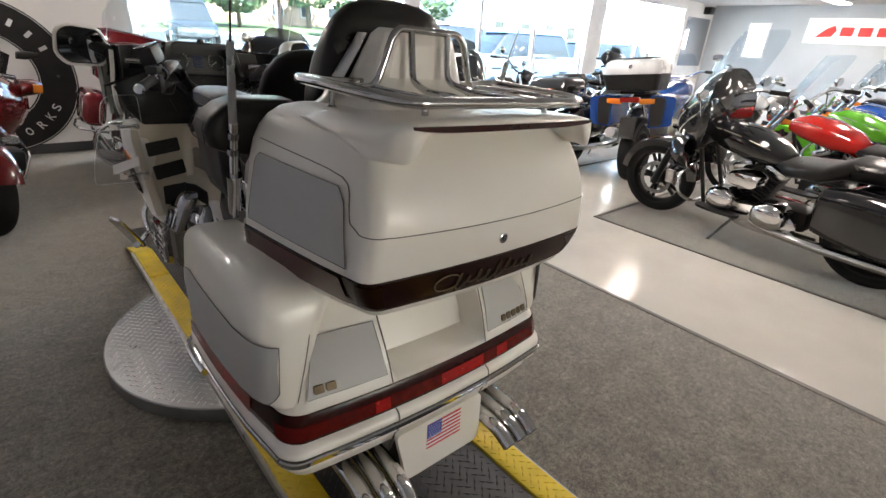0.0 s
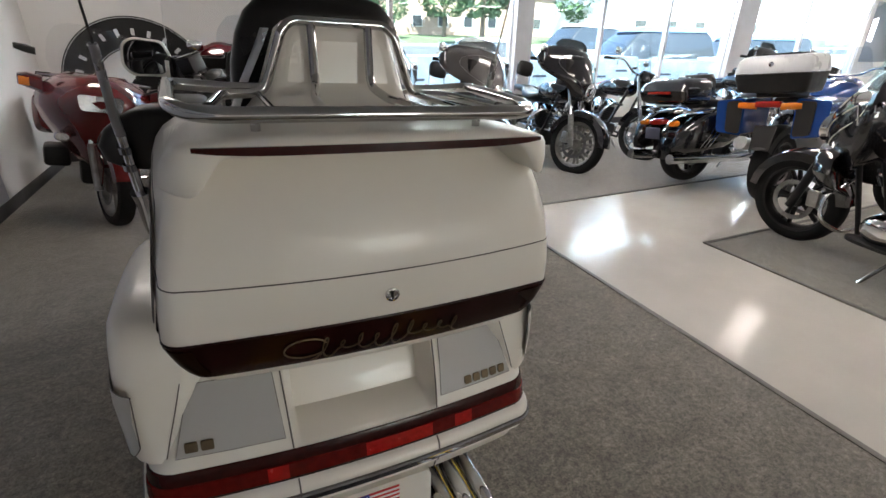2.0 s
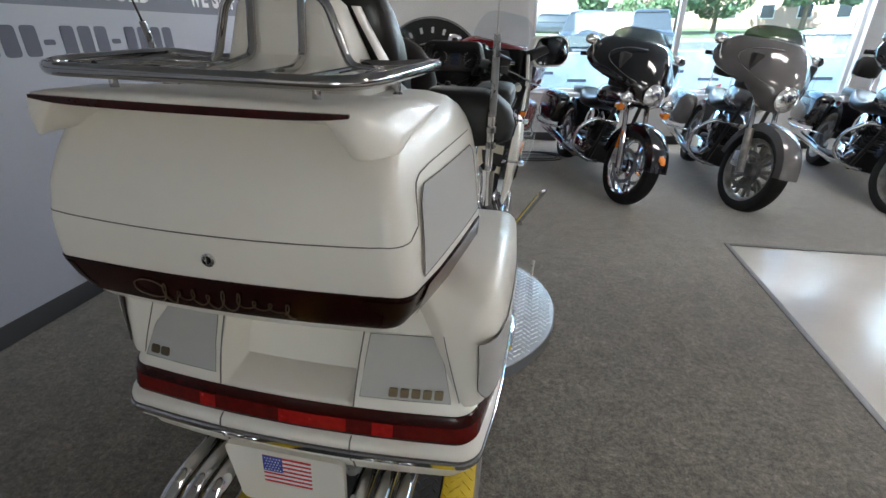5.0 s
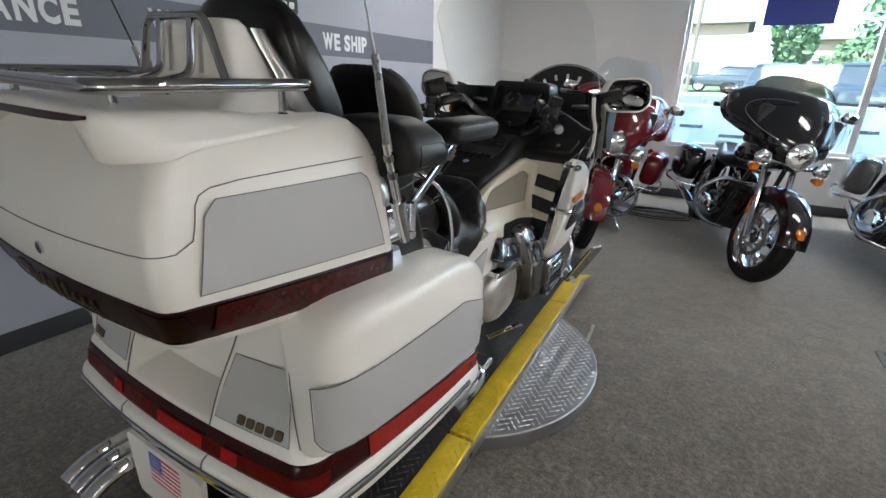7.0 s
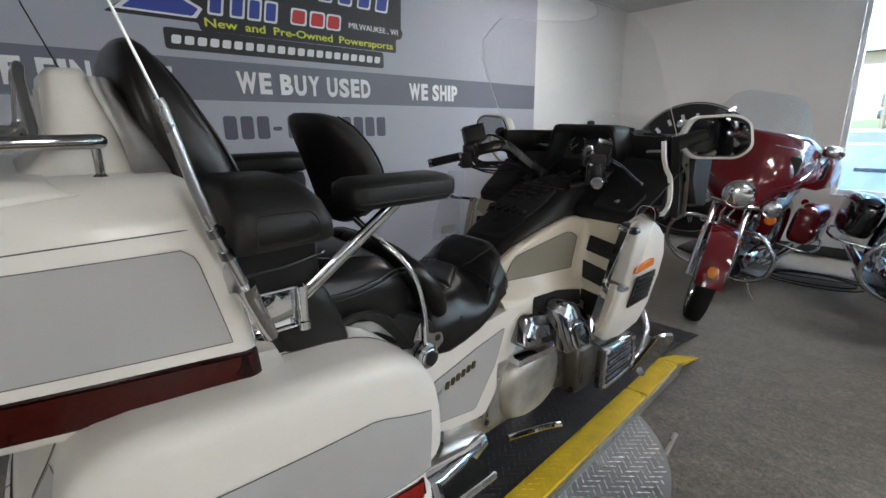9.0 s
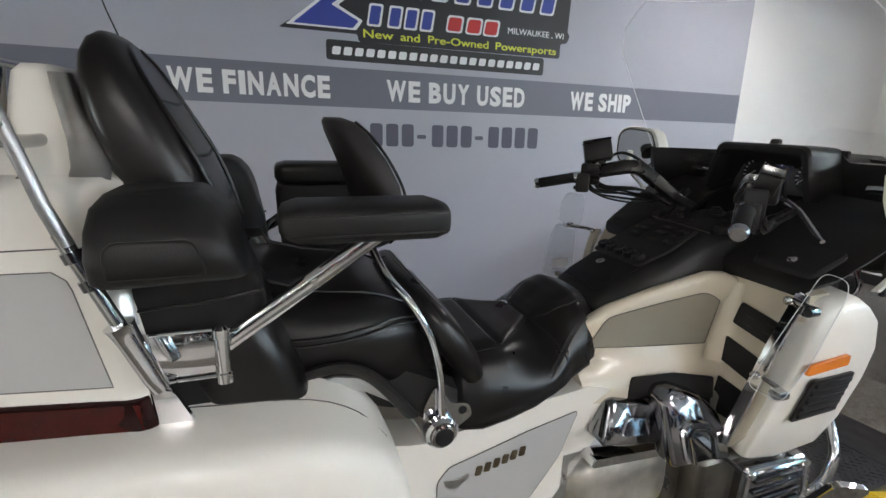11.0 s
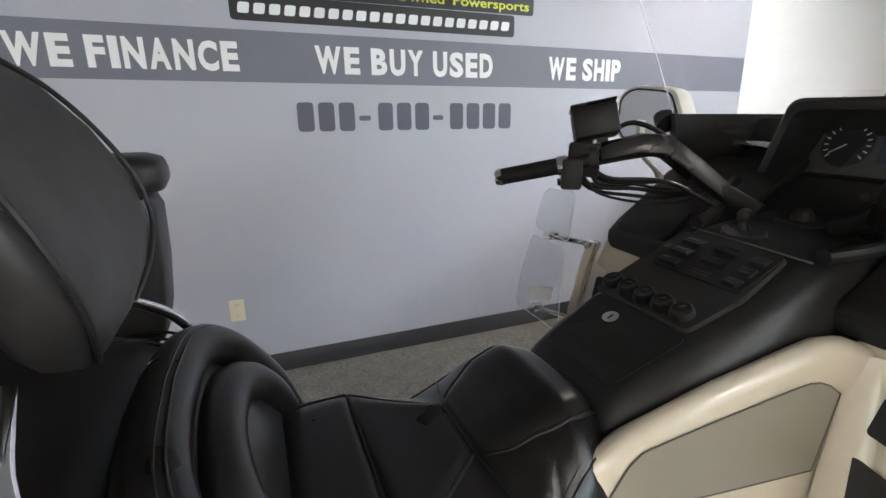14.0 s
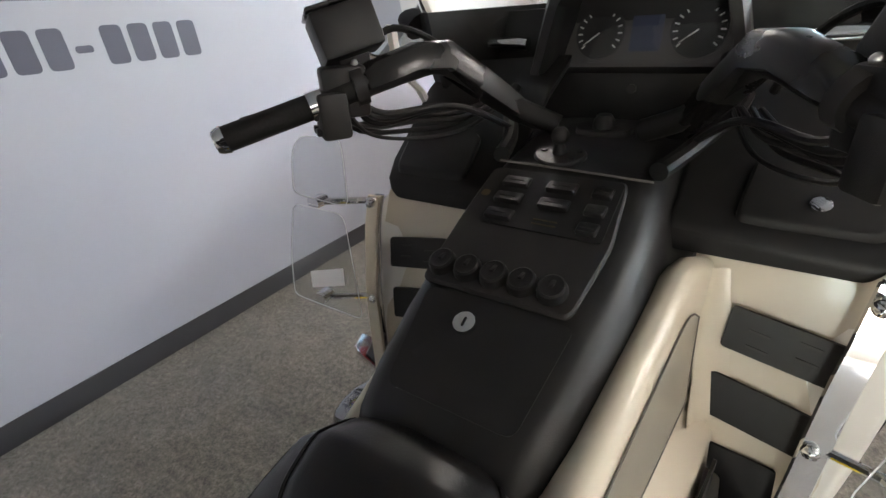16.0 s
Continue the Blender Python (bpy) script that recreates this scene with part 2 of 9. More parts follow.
def fillet(pts, r, n=4):
    """pts with round corners of radius about r."""
    pts = [Vector(p) for p in pts]
    out = [pts[0]]
    for a, b, c in zip(pts, pts[1:], pts[2:]):
        u, w = (a - b), (c - b)
        d = min(r, u.length * 0.45, w.length * 0.45)
        s, e = b + u.normalized() * d, b + w.normalized() * d
        out += [(1 - t) ** 2 * s + 2 * t * (1 - t) * b + t * t * e for t in (k / n for k in range(n + 1))]
    return out + [pts[-1]]


def revolve(profile, m=None, seg=24):
    """profile: (radius, height) pairs about z."""
    rings = [[V(r * math.cos(a), r * math.sin(a), z) for a in (2 * math.pi * k / seg for k in range(seg))] for r, z in profile]
    bm = loft(rings, caps=min(profile[0][0], profile[-1][0]) < 0.012)
    if m is not None:
        bm.transform(m)
    return bm


def fillet2(pts, r, n=4):
    """The same for an outline in 2D."""
    return [(p.x, p.y) for p in fillet([V(a, b, 0) for a, b in pts], r, n)]


def rround(poly, r, n=4):
    """A closed 2D outline with rounded corners."""
    out, k = [], len(poly)
    for i in range(k):
        a, b, c = Vector(poly[i - 1]), Vector(poly[i]), Vector(poly[(i + 1) % k])
        u, w = a - b, c - b
        d = min(r, u.length * 0.48, w.length * 0.48)
        s, e = b + u.normalized() * d, b + w.normalized() * d
        out += [(1 - t) ** 2 * s + 2 * t * (1 - t) * b + t * t * e for t in (j / n for j in range(n + 1))]
    return out


def slab(poly, place, thick, r=0.0, n=4, bev=0.0):
    """A plate: the outline poly (2D), corners rounded by r, laid out by place(u, v, w) with w from 0 to thick."""
    pts = rround(poly, r, n) if r else [Vector(p) for p in poly]
    if bev:
        c = sum((Vector(p) for p in pts), Vector((0, 0))) / len(pts)
        inner = [p + (c - p).normalized() * bev for p in pts]
        rings = [[place(p[0], p[1], 0) for p in pts], [place(p[0], p[1], thick - bev) for p in pts], [place(p[0], p[1], thick) for p in inner]]
    else:
        rings = [[place(p[0], p[1], w) for p in pts] for w in (0, thick)]
    return loft(rings)


def oval(cx, cy, hw, hh, e=2.5, n=24):
    """A squarish round outline."""
    out = []
    for k in range(n):
        a = 2 * math.pi * (k + 0.5) / n
        c, s = math.cos(a), math.sin(a)
        out.append((cx + hw * math.copysign(abs(c) ** (2 / e), c), cy + hh * math.copysign(abs(s) ** (2 / e), s)))
    return out


def body_y(sections, n=24):
    """A soft body along y: sections (y, cx, cz, half width, half height, squareness)."""
    return loft([[V(u, y, v) for u, v in oval(cx, cz, hw, hh, e, n)] for y, cx, cz, hw, hh, e in sections])


def body_x(sections, n=24):
    """The same along x: (x, cy, cz, half depth, half height, squareness)."""
    return loft([[V(x, u, v) for u, v in oval(cy, cz, hw, hh, e, n)] for x, cy, cz, hw, hh, e in sections])


def body_z(sections, n=24):
    return loft([[V(u, v, z) for u, v in oval(cx, cy, hw, hh, e, n)] for z, cx, cy, hw, hh, e in sections])


def mirrored(bm):
    """A copy of bm mirrored in x."""
    me = bpy.data.meshes.new("tmp")
    bm.to_mesh(me)
    out = bmesh.new()
    out.from_mesh(me)
    bpy.data.meshes.remove(me)
    for v in out.verts:
        v.co.x = -v.co.x
    return out


def ball(c, r, m=None, seg=12):
    bm = bmesh.new()
    bmesh.ops.create_uvsphere(bm, u_segments=seg, v_segments=max(6, seg // 2), radius=r)
    for v in bm.verts:
        v.co += Vector(c)
    return bm


def rod(a, b, r, seg=16):
    return tube([a, b], r, seg)


def lettering(name, words, place, cap, width, material, parent, depth=0.0015, bold=0.0):
    """Words laid on a plane: place maps (u, v, w); u runs along the words from 0 to width, v up from 0 to cap."""
    cu = bpy.data.curves.new("tmp", "FONT")
    cu.body, cu.extrude, cu.resolution_u, cu.offset = words, 0.001, 3, bold
    ob = new("tmp", cu)
    me = bpy.data.meshes.new_from_object(ob.evaluated_get(bpy.context.evaluated_depsgraph_get()))
    bpy.data.objects.remove(ob)
    bpy.data.curves.remove(cu)
    xs, ys = [v.co.x for v in me.vertices], [v.co.y for v in me.vertices]
    x0, x1, y1 = min(xs), max(xs), max(ys)
    for v in me.vertices:
        u, w = (v.co.x - x0) / (x1 - x0) * width, v.co.y / y1 * cap
        v.co = place(u, w, depth if v.co.z > 0 else 0.0)
    me.name = name
    me.materials.append(material)
    ob = new(name, me)
    ob.parent = parent
    return ob



def block_letters(name, word, place, cap, width, material, parent, bold=0.045):
    """Condensed capitals, each one an object, filling width."""
    wide = {"I": 0.42, "W": 1.42, "E": 0.88, "F": 0.84, "P": 0.94}
    unit = width / (sum(wide.get(c, 1.0) for c in word) + 0.17 * (len(word) - 1))
    u = 0.0
    for c in word:
        w = wide.get(c, 1.0) * unit
        lettering(name, c, lambda a, b, d, u=u: place(u + a, b, d), cap, w, material, parent, bold=bold)
        u += w + 0.17 * unit


# ---- the room ----
XL, XR, YB, YW, ZC = -1.938, 15.0, -9.0, 6.085, 2.62


def struct(name, bm, material, label, category):
    return tagged(part(name, bm, material, None, "", 35), label, category, kind="structure")


struct("floor", box(XL - 0.2, XR + 0.2, YB - 0.2, YW, -0.14, -0.006), TILE, "glossy cream vinyl tile floor with soft reflections", "floor")
carpet = struct("carpet_1", box(XL, 1.80, YB, YW, -0.0055, 0.0), CARPET, "worn grey-brown loop carpet on the showroom floor", "carpet")
struct("carpet_2", box(1.80, XR, 2.745, YW, -0.0055, 0.0), CARPET, "worn grey-brown loop carpet below the windows", "carpet")
struct("carpet_3", box(2.965, XR, YB, 1.535, -0.0055, 0.0), CARPET, "grey-brown loop carpet island on the tiles", "carpet")
TRIMM = mk("carpet_edge_trim", (0.16, 0.15, 0.14), 0.5, metal=0.5, var=0.1)
struct("trim_1", box(1.795, 1.825, YB, 2.745, -0.005, 0.005, 0.002), TRIMM, "dark metal carpet edge strip", "trim")
struct("trim_2", box(1.80, XR, 2.73, 2.76, -0.005, 0.0045, 0.002), TRIMM, "dark metal carpet edge strip", "trim")
struct("trim_3", box(2.95, 2.98, YB, 1.535, -0.005, 0.0045, 0.002), TRIMM, "dark metal carpet edge strip", "trim")
struct("trim_4", box(2.95, XR, 1.52, 1.55, -0.005, 0.004, 0.002), TRIMM, "dark metal carpet edge strip", "trim")
struct("wall_west", box(XL - 0.15, XL, YB, YW + 0.2, -0.14, ZC), WALLM, "plain light grey painted wall", "wall")
DX0, DX1, DZ0, DZ1 = 1.6, 4.0, 0.7, 2.2
for n, (a, b, c, d) in enumerate(((XL - 0.15, DX0, -0.14, ZC), (DX1, XR + 0.15, -0.14, ZC), (DX0, DX1, -0.14, DZ0), (DX0, DX1, DZ1, ZC))):
    struct("wall_south_%d" % (n + 1), box(a, b, YB - 0.15, YB, c, d), WALLM, "plain light grey painted wall", "wall")
WALLG = mk("blue_grey_painted_wall", (0.42, 0.46, 0.50), 0.75, var=0.04, scale=1.5, bump=0.12, bscale=160)
struct("wall_east", box(XR, XR + 0.15, YB, YW + 0.2, -0.14, ZC), WALLG, "pale blue-grey painted end wall", "wall")
struct("ceiling", box(XL - 0.15, XR + 0.15, YB - 0.15, YW + 0.2, ZC, ZC + 0.12), CEIL, "white showroom ceiling", "ceiling")
struct("baseboard_1", box(XL, XL + 0.008, YB, YW, 0.0, 0.105, 0.002), BASEB, "dark grey rubber baseboard", "baseboard")
struct("baseboard_2", box(XL + 0.008, XR, YW - 0.008, YW, 0.0, 0.105, 0.002), BASEB, "dark grey rubber baseboard", "baseboard")
struct("baseboard_3", box(XR - 0.008, XR, YB, YW, 0.0, 0.105, 0.002), BASEB, "dark grey rubber baseboard", "baseboard")

# the window wall: a low sill wall, a solid end, piers between the panes
SILL, HEAD = 0.63, 2.45
struct("wall_north_1", box(XL, 0.30, YW, YW + 0.2, -0.14, ZC), WALLM, "plain light grey painted wall beside the window", "wall")
struct("wall_north_2", box(0.30, 13.3, YW, YW + 0.2, -0.14, SILL - 0.03), WALLM, "low painted wall below the shop windows", "wall")
struct("wall_north_3", box(0.30, 13.3, YW, YW + 0.2, HEAD, ZC), WALLM, "painted wall strip above the shop windows", "wall")
struct("wall_north_4", box(13.3, XR, YW, YW + 0.2, -0.14, ZC), WALLM, "painted wall beyond the shop windows", "wall")
struct("pier_1", box(4.0, 4.30, YW - 0.06, YW + 0.2, SILL - 0.03, HEAD, 0.004), ALUF, "white pier between shop windows", "wall")
struct("pier_2", box(8.87, 9.42, YW - 0.06, YW + 0.2, SILL - 0.03, HEAD, 0.004), ALUF, "white pier between shop windows", "wall")


def window(n, x0, x1, mullions):
    w = thing("window_%d" % n, "large clear shop window in a pale metal frame", "window", kind="structure")
    y0, y1, b = YW + 0.02, YW + 0.09, 0.045
    part("window_sill", box(x0, x1, YW - 0.03, YW + 0.14, SILL - 0.028, SILL, 0.004), ALUF, w)
    part("window_frame", join(box(x0, x0 + b, y0, y1, SILL, HEAD, 0.004), box(x1 - b, x1, y0, y1, SILL, HEAD, 0.004),
                              box(x0 + b, x1 - b, y0, y1, SILL, SILL + b, 0.004), box(x0 + b, x1 - b, y0, y1, HEAD - b, HEAD, 0.004)), ALUF, w)
    for c in mullions:
        part("mullion", box(c - 0.03, c + 0.03, y0 - 0.01, y1, SILL + b, HEAD - b, 0.004), ALUF, w)
    edges = [x0 + b] + [e for c in mullions for e in (c - 0.03, c + 0.03)] + [x1 - b]
    for a, c in zip(edges[::2], edges[1::2]):
        p = part("pane", box(a, c, y0 + 0.03, y0 + 0.036, SILL + b, HEAD - b), GLASS, w)
        p.visible_shadow = False


window(1, 0.30, 4.0, [2.05])
window(2, 4.30, 8.87, [5.72, 7.2])
window(3, 9.42, 13.3, [11.1])

# rear window out of view, hinted by a reflection; size and place chosen for light
back = thing("window_5", "wide unseen window in the rear wall, added for light", "window", kind="structure")
part("window_frame", join(box(DX0, DX0 + 0.05, YB - 0.1, YB - 0.04, DZ0, DZ1), box(DX1 - 0.05, DX1, YB - 0.1, YB - 0.04, DZ0, DZ1), box(DX0 + 0.05, DX1 - 0.05, YB - 0.1, YB - 0.04, DZ0, DZ0 + 0.05), box(DX0 + 0.05, DX1 - 0.05, YB - 0.1, YB - 0.04, DZ1 - 0.05, DZ1)), ALUF, back)
part("mullion", box(2.77, 2.83, YB - 0.1, YB - 0.04, DZ0 + 0.05, DZ1 - 0.05), ALUF, back)
for a, b in ((DX0 + 0.05, 2.77), (2.83, DX1 - 0.05)):
    part("pane", box(a, b, YB - 0.073, YB - 0.067, DZ0 + 0.05, DZ1 - 0.05), GLASS, back).visible_shadow = False

# printed wall banner
ban = thing("wall_banner", "large grey printed vinyl banner with a dark slogan band", "banner")
XB = XL + 0.004


def on_wall(y0, z0, lift=0.0):
    return lambda u, v, w: V(XB + lift + w, y0 + u, z0 + v)


part("sheet", box(XL + 0.0005, XB, -3.9, 4.27, 0.106, ZC - 0.02), BANNER, ban, "pale blue-grey vinyl sheet")
part("band", box(XB, XB + 0.001, -3.9, 4.265, 1.475, 1.697), BANDM, ban, "dark slate band across the banner")
for word, y0, y1 in (("WE", 0.154, 0.369), ("FINANCE", 0.419, 0.99), ("WE", 1.327, 1.541), ("BUY", 1.598, 1.873), ("USED", 1.928, 2.28), ("WE", 2.645, 2.837), ("SHIP", 2.885, 3.172)):
    block_letters("slogan_letter", word, on_wall(y0, 1.527, 0.0012), 0.118, y1 - y0, WHITEPR, ban)
# phone number as bars
for i in range(12):
    y = 1.222 + i * 0.1
    z0, z1 = (1.30, 1.325) if i in (3, 7) else (1.25, 1.388)
    part("digit_bar", slab([(0, 0), (0.078 if i not in (3, 7) else 0.06, 0), (0.078 if i not in (3, 7) else 0.06, z1 - z0), (0, z1 - z0)], on_wall(y, z0), 0.0015, 0.02), NAVYPR, ban)
# the dealer's mark, as plain shapes
part("mark_outline", slab([(0.72, 1.885), (0.995, 2.07), (0.9, 2.3), (2.6, 2.42), (2.58, 2.02), (2.60, 2.0), (2.58, 1.95), (2.53, 1.945), (2.53, 1.85), (1.16, 1.845), (1.16, 1.885)], lambda u, v, w: V(XB + w, u, v), 0.001, 0.02), BLACKPR, ban, "black outline of the dealer's mark")
part("mark_swoosh", slab([(0.76, 1.905), (1.15, 1.905), (1.19, 1.96), (1.05, 2.03), (1.14, 2.1), (1.0, 2.1)], lambda u, v, w: V(XB + 0.0012 + w, u, v), 0.001, 0.01), WHITEPR, ban)
part("mark_blue", slab([(0.80, 1.915), (1.13, 1.915), (1.165, 1.955), (1.01, 2.03), (1.10, 2.09), (1.01, 2.09)], lambda u, v, w: V(XB + 0.0024 + w, u, v), 0.001, 0.01), BLUEPR, ban)
for i, y in enumerate((1.21, 1.33, 1.43, 1.53)):
    part("mark_letter", slab([(0, 0), (0.085, 0), (0.105, 0.125), (0.02, 0.125)], on_wall(y, 1.935, 0.0012), 0.001, 0.015), WHITEPR, ban)
    part("mark_letter", slab([(0.012, 0.012), (0.073, 0.012), (0.09, 0.112), (0.03, 0.112)], on_wall(y, 1.935, 0.0024), 0.001, 0.012), BLUEPR, ban)
for i, y in enumerate((1.70, 1.83, 1.95)):
    part("mark_letter", slab([(0, 0), (0.11, 0), (0.125, 0.10), (0.015, 0.10)], on_wall(y, 1.945, 0.0012), 0.001, 0.02), WHITEPR, ban)
    part("mark_letter", slab([(0.01, 0.01), (0.098, 0.01), (0.11, 0.088), (0.026, 0.088)], on_wall(y, 1.945, 0.0024), 0.001, 0.018), REDPR, ban)
for y in (1.30, 1.45, 1.60, 1.75, 1.90, 2.05, 2.2, 2.35):
    part("mark_letter", slab([(0, 0), (0.11, 0), (0.14, 0.16), (0.03, 0.16)], on_wall(y, 2.11, 0.0012), 0.001, 0.02), WHITEPR, ban)
    part("mark_letter", slab([(0.012, 0.012), (0.098, 0.012), (0.122, 0.146), (0.042, 0.146)], on_wall(y, 2.11, 0.0024), 0.001, 0.018), BLUEPR, ban)
lettering("town_line", "MILWAUKEE , WI", on_wall(2.13, 1.975, 0.0012), 0.036, 0.42, WHITEPR, ban)
for word, y0, y1 in (("New", 1.19, 1.371), ("and", 1.414, 1.536), ("Pre-Owned", 1.588, 1.996), ("Powersports", 2.046, 2.50)):
    lettering("trade_word", word, on_wall(y0, 1.872, 0.0012), 0.044, y1 - y0, LIMEPR, ban, bold=0.015)
part("web_bar", slab([(0.975, 1.735), (2.41, 1.735), (2.41, 1.845), (0.975, 1.845)], lambda u, v, w: V(XB + w, u, v), 0.0015, 0.02), BLACKPR, ban)
for i in range(21):
    part("web_letter_bar", slab([(0, 0), (0.048, 0), (0.056, 0.045), (0.008, 0.045)], on_wall(1.005 + i * 0.066, 1.765, 0.0017), 0.001, 0.012), WHITEPR, ban)

outlet = thing("wall_outlet", "ivory plastic double power outlet on the wall", "power outlet")
part("cover_plate", box(XB, XB + 0.006, 0.81, 0.88, 0.325, 0.439, 0.0025), IVORY, outlet)
for z in (0.353, 0.411):
    s = part("socket", slab(oval(0, 0, 0.017, 0.014, 3), lambda u, v, w, z=z: V(XB + 0.006 + w, 0.845 + u, z + v), 0.002), IVORY, outlet)
    part("slot", join(box(XB + 0.008, XB + 0.0085, 0.838, 0.8395, z - 0.004, z + 0.006), box(XB + 0.008, XB + 0.0085, 0.850, 0.8515, z - 0.004, z + 0.006)), BLACKP, s)

# round dark sign on the wall beside the window
sign = thing("round_wall_sign", "round black wall sign with a pale centre and ringed lettering", "wall sign")
SX, SZ, SY = -1.02, 0.80, YW - 0.03
rs = lambda prof: revolve(prof, Matrix.Translation((SX, YW, SZ)) @ Matrix.Rotation(radians(90), 4, "X"), 56)
part("ring", rs([(0.42, 0.0), (0.75, 0.0), (0.75, 0.025), (0.42, 0.025)]), BLACKP, sign, "black ring with white marks")
part("centre", rs([(0.42, 0.0), (0.42, 0.01), (0.002, 0.01)]), WALLM, sign)
part("emblem", slab([(-0.2, -0.25), (0.05, -0.3), (0.25, 0.2), (0.1, 0.3), (-0.1, 0.05)], lambda u, v, w: V(SX + u, YW - 0.011 - w, SZ + v), 0.004), BLACKP, sign)
SIGNPR = mk("dull_white_print", (0.66, 0.66, 0.67), 0.55, var=0.05)
for a in [radians(162 - 15 * k) for k in range(10)] + [radians(198 + 15.5 * k) for k in range(5)]:
    part("letter_bar", slab([(-0.018, -0.036), (0.018, -0.036), (0.018, 0.036), (-0.018, 0.036)], lambda u, v, w, a=a: V(SX + math.cos(a) * (0.59 + v) + math.sin(a) * u, YW - 0.026 - w, SZ + math.sin(a) * (0.59 + v) - math.cos(a) * u), 0.002), SIGNPR, sign)
for ch, deg in zip("WORKS", (-82, -68, -55, -43, -32)):
    a = radians(deg)
    lettering("sign_letter", ch, lambda u, v, w, a=a: V(SX + math.cos(a) * (0.63 - v) - math.sin(a) * (u - 0.03), YW - 0.026 - w, SZ + math.sin(a) * (0.63 - v) + math.cos(a) * (u - 0.03)), 0.075, 0.06, SIGNPR, sign, bold=0.01)
for a in (0.0, math.pi):
    part("dot", slab(oval(math.cos(a) * 0.59, 0.0, 0.016, 0.016, 2, 16), lambda u, v, w: V(SX + u, YW - 0.026 - w, SZ + v), 0.002), BASEB, sign)
for r in (0.435, 0.735):
    part("edge_line", rs([(r - 0.003, 0.025), (r - 0.003, 0.0265), (r + 0.003, 0.0265), (r + 0.003, 0.025)]), SIGNPR, sign, "thin pale edge line")

# far wall: brand sign, narrow window, mirror
bs = thing("brand_sign", "white rectangular wall sign with a red winged mark", "sign")
part("board", box(XR - 0.03, XR, 0.2, 3.68, 1.74, 2.32, 0.004), WHITEPR, bs)
part("wing_mark", slab([(0, 0), (0.34, 0.02), (0.42, 0.16), (0.36, 0.28), (0.2, 0.2)], lambda u, v, w: V(XR - 0.031 - w, 3.45 - u, 1.88 + v), 0.004, 0.02), REDPR, bs)
for i in range(5):
    part("letter_bar", slab([(0, 0), (0.26, 0), (0.26, 0.2), (0, 0.2)], lambda u, v, w, i=i: V(XR - 0.031 - w, 2.95 - u - i * 0.36, 1.92 + v), 0.004, 0.03), REDPR, bs)
fw = thing("window_4", "tall narrow window in the far wall, its daylight a glowing pane", "window", kind="structure")
part("window_frame", join(box(XR - 0.03, XR, 4.5, 4.55, 1.3, 2.2), box(XR - 0.03, XR, 5.0, 5.05, 1.3, 2.2), box(XR - 0.03, XR, 4.55, 5.0, 2.15, 2.2), box(XR - 0.03, XR, 4.55, 5.0, 1.3, 1.35)), ALUF, fw)
# pane glows in place of daylight, the wall behind it is closed
part("pane", box(XR - 0.012, XR - 0.004, 4.55, 5.0, 1.35, 2.15), mk("daylight_glow_pane", (0.75, 0.88, 1.0), 0.4, emit=2.0), fw)
wm = thing("wall_mirror", "wide frameless wall mirror", "mirror")
part("mirror_pane", box(13.45, 14.85, YW - 0.012, YW, 1.0, 2.25, 0.003), MIRROR, wm)
sp = thing("wall_speaker", "small black loudspeaker under the ceiling", "loudspeaker")
part("cabinet", box(14.3, 14.55, YW - 0.2, YW - 0.004, 2.36, 2.54, 0.01), BLACKP, sp)
part("grille", box(14.32, 14.53, YW - 0.206, YW - 0.2, 2.38, 2.52, 0.003), BLACKPR, sp)


# ceiling lights in rows
def ceiling_light(x, y):
    t = thing("ceiling_light", "white fluorescent ceiling light with a ribbed diffuser", "ceiling light", pose(x, y, ZC), group="ceiling lights")
    part("housing", join(box(-0.62, 0.62, -0.15, 0.15, -0.05, -0.004, 0.006)), ALUF, t)
    part("diffuser", box(-0.59, 0.59, -0.125, 0.125, -0.062, -0.0505, 0.004), TUBE, t)
    return t


first_light = ceiling_light(6.7, -6.0)
for x in (3.1, 6.7, 10.3, 13.6):
    for y in (-6.0, -2.9, 0.2, 2.9):
        if (x, y) != (6.7, -6.0) and (x, y) != (3.1, -6.0) and (x, y) != (3.1, -2.9):
            copy_thing(first_light, pose(x, y, ZC))


# a half-length light by the end wall, unseen, added to brighten wall and carpet
copy_thing(first_light, pose(-1.0, 3.9, ZC) @ Matrix.Diagonal((0.5, 1, 1, 1)))

# cable on the carpet
cb = []
for k in range(70):
    a = k / 69 * 5 * math.pi
    cb.append((0.42 + (0.32 + 0.05 * math.sin(a * 0.7)) * math.cos(a) + 0.02 * math.sin(a * 2.3), 5.1 + (0.20 + 0.04 * math.cos(a * 0.6)) * math.sin(a), 0.006 + 0.002 * math.sin(a * 0.5)))
cb += [(0.95, 5.2, 0.006), (1.25, 5.5, 0.006), (1.4, 6.0, 0.006)]
single("extension_cable", tube(cb, 0.005, 6), BLACKP, "loosely coiled thin black cable lying on the carpet", "cable")

# ---- outside ----
CONC = mk("bright_concrete", (0.42, 0.41, 0.39), 0.9, var=0.1, scale=0.6, bump=0.2, bscale=60)
GRASS = mk("lawn", (0.085, 0.125, 0.05), 0.95, var=0.3, scale=3, bump=0.6, bscale=60)
ASPH = mk("asphalt", (0.075, 0.075, 0.078), 0.9, var=0.15, scale=1.5, bump=0.3, bscale=120)

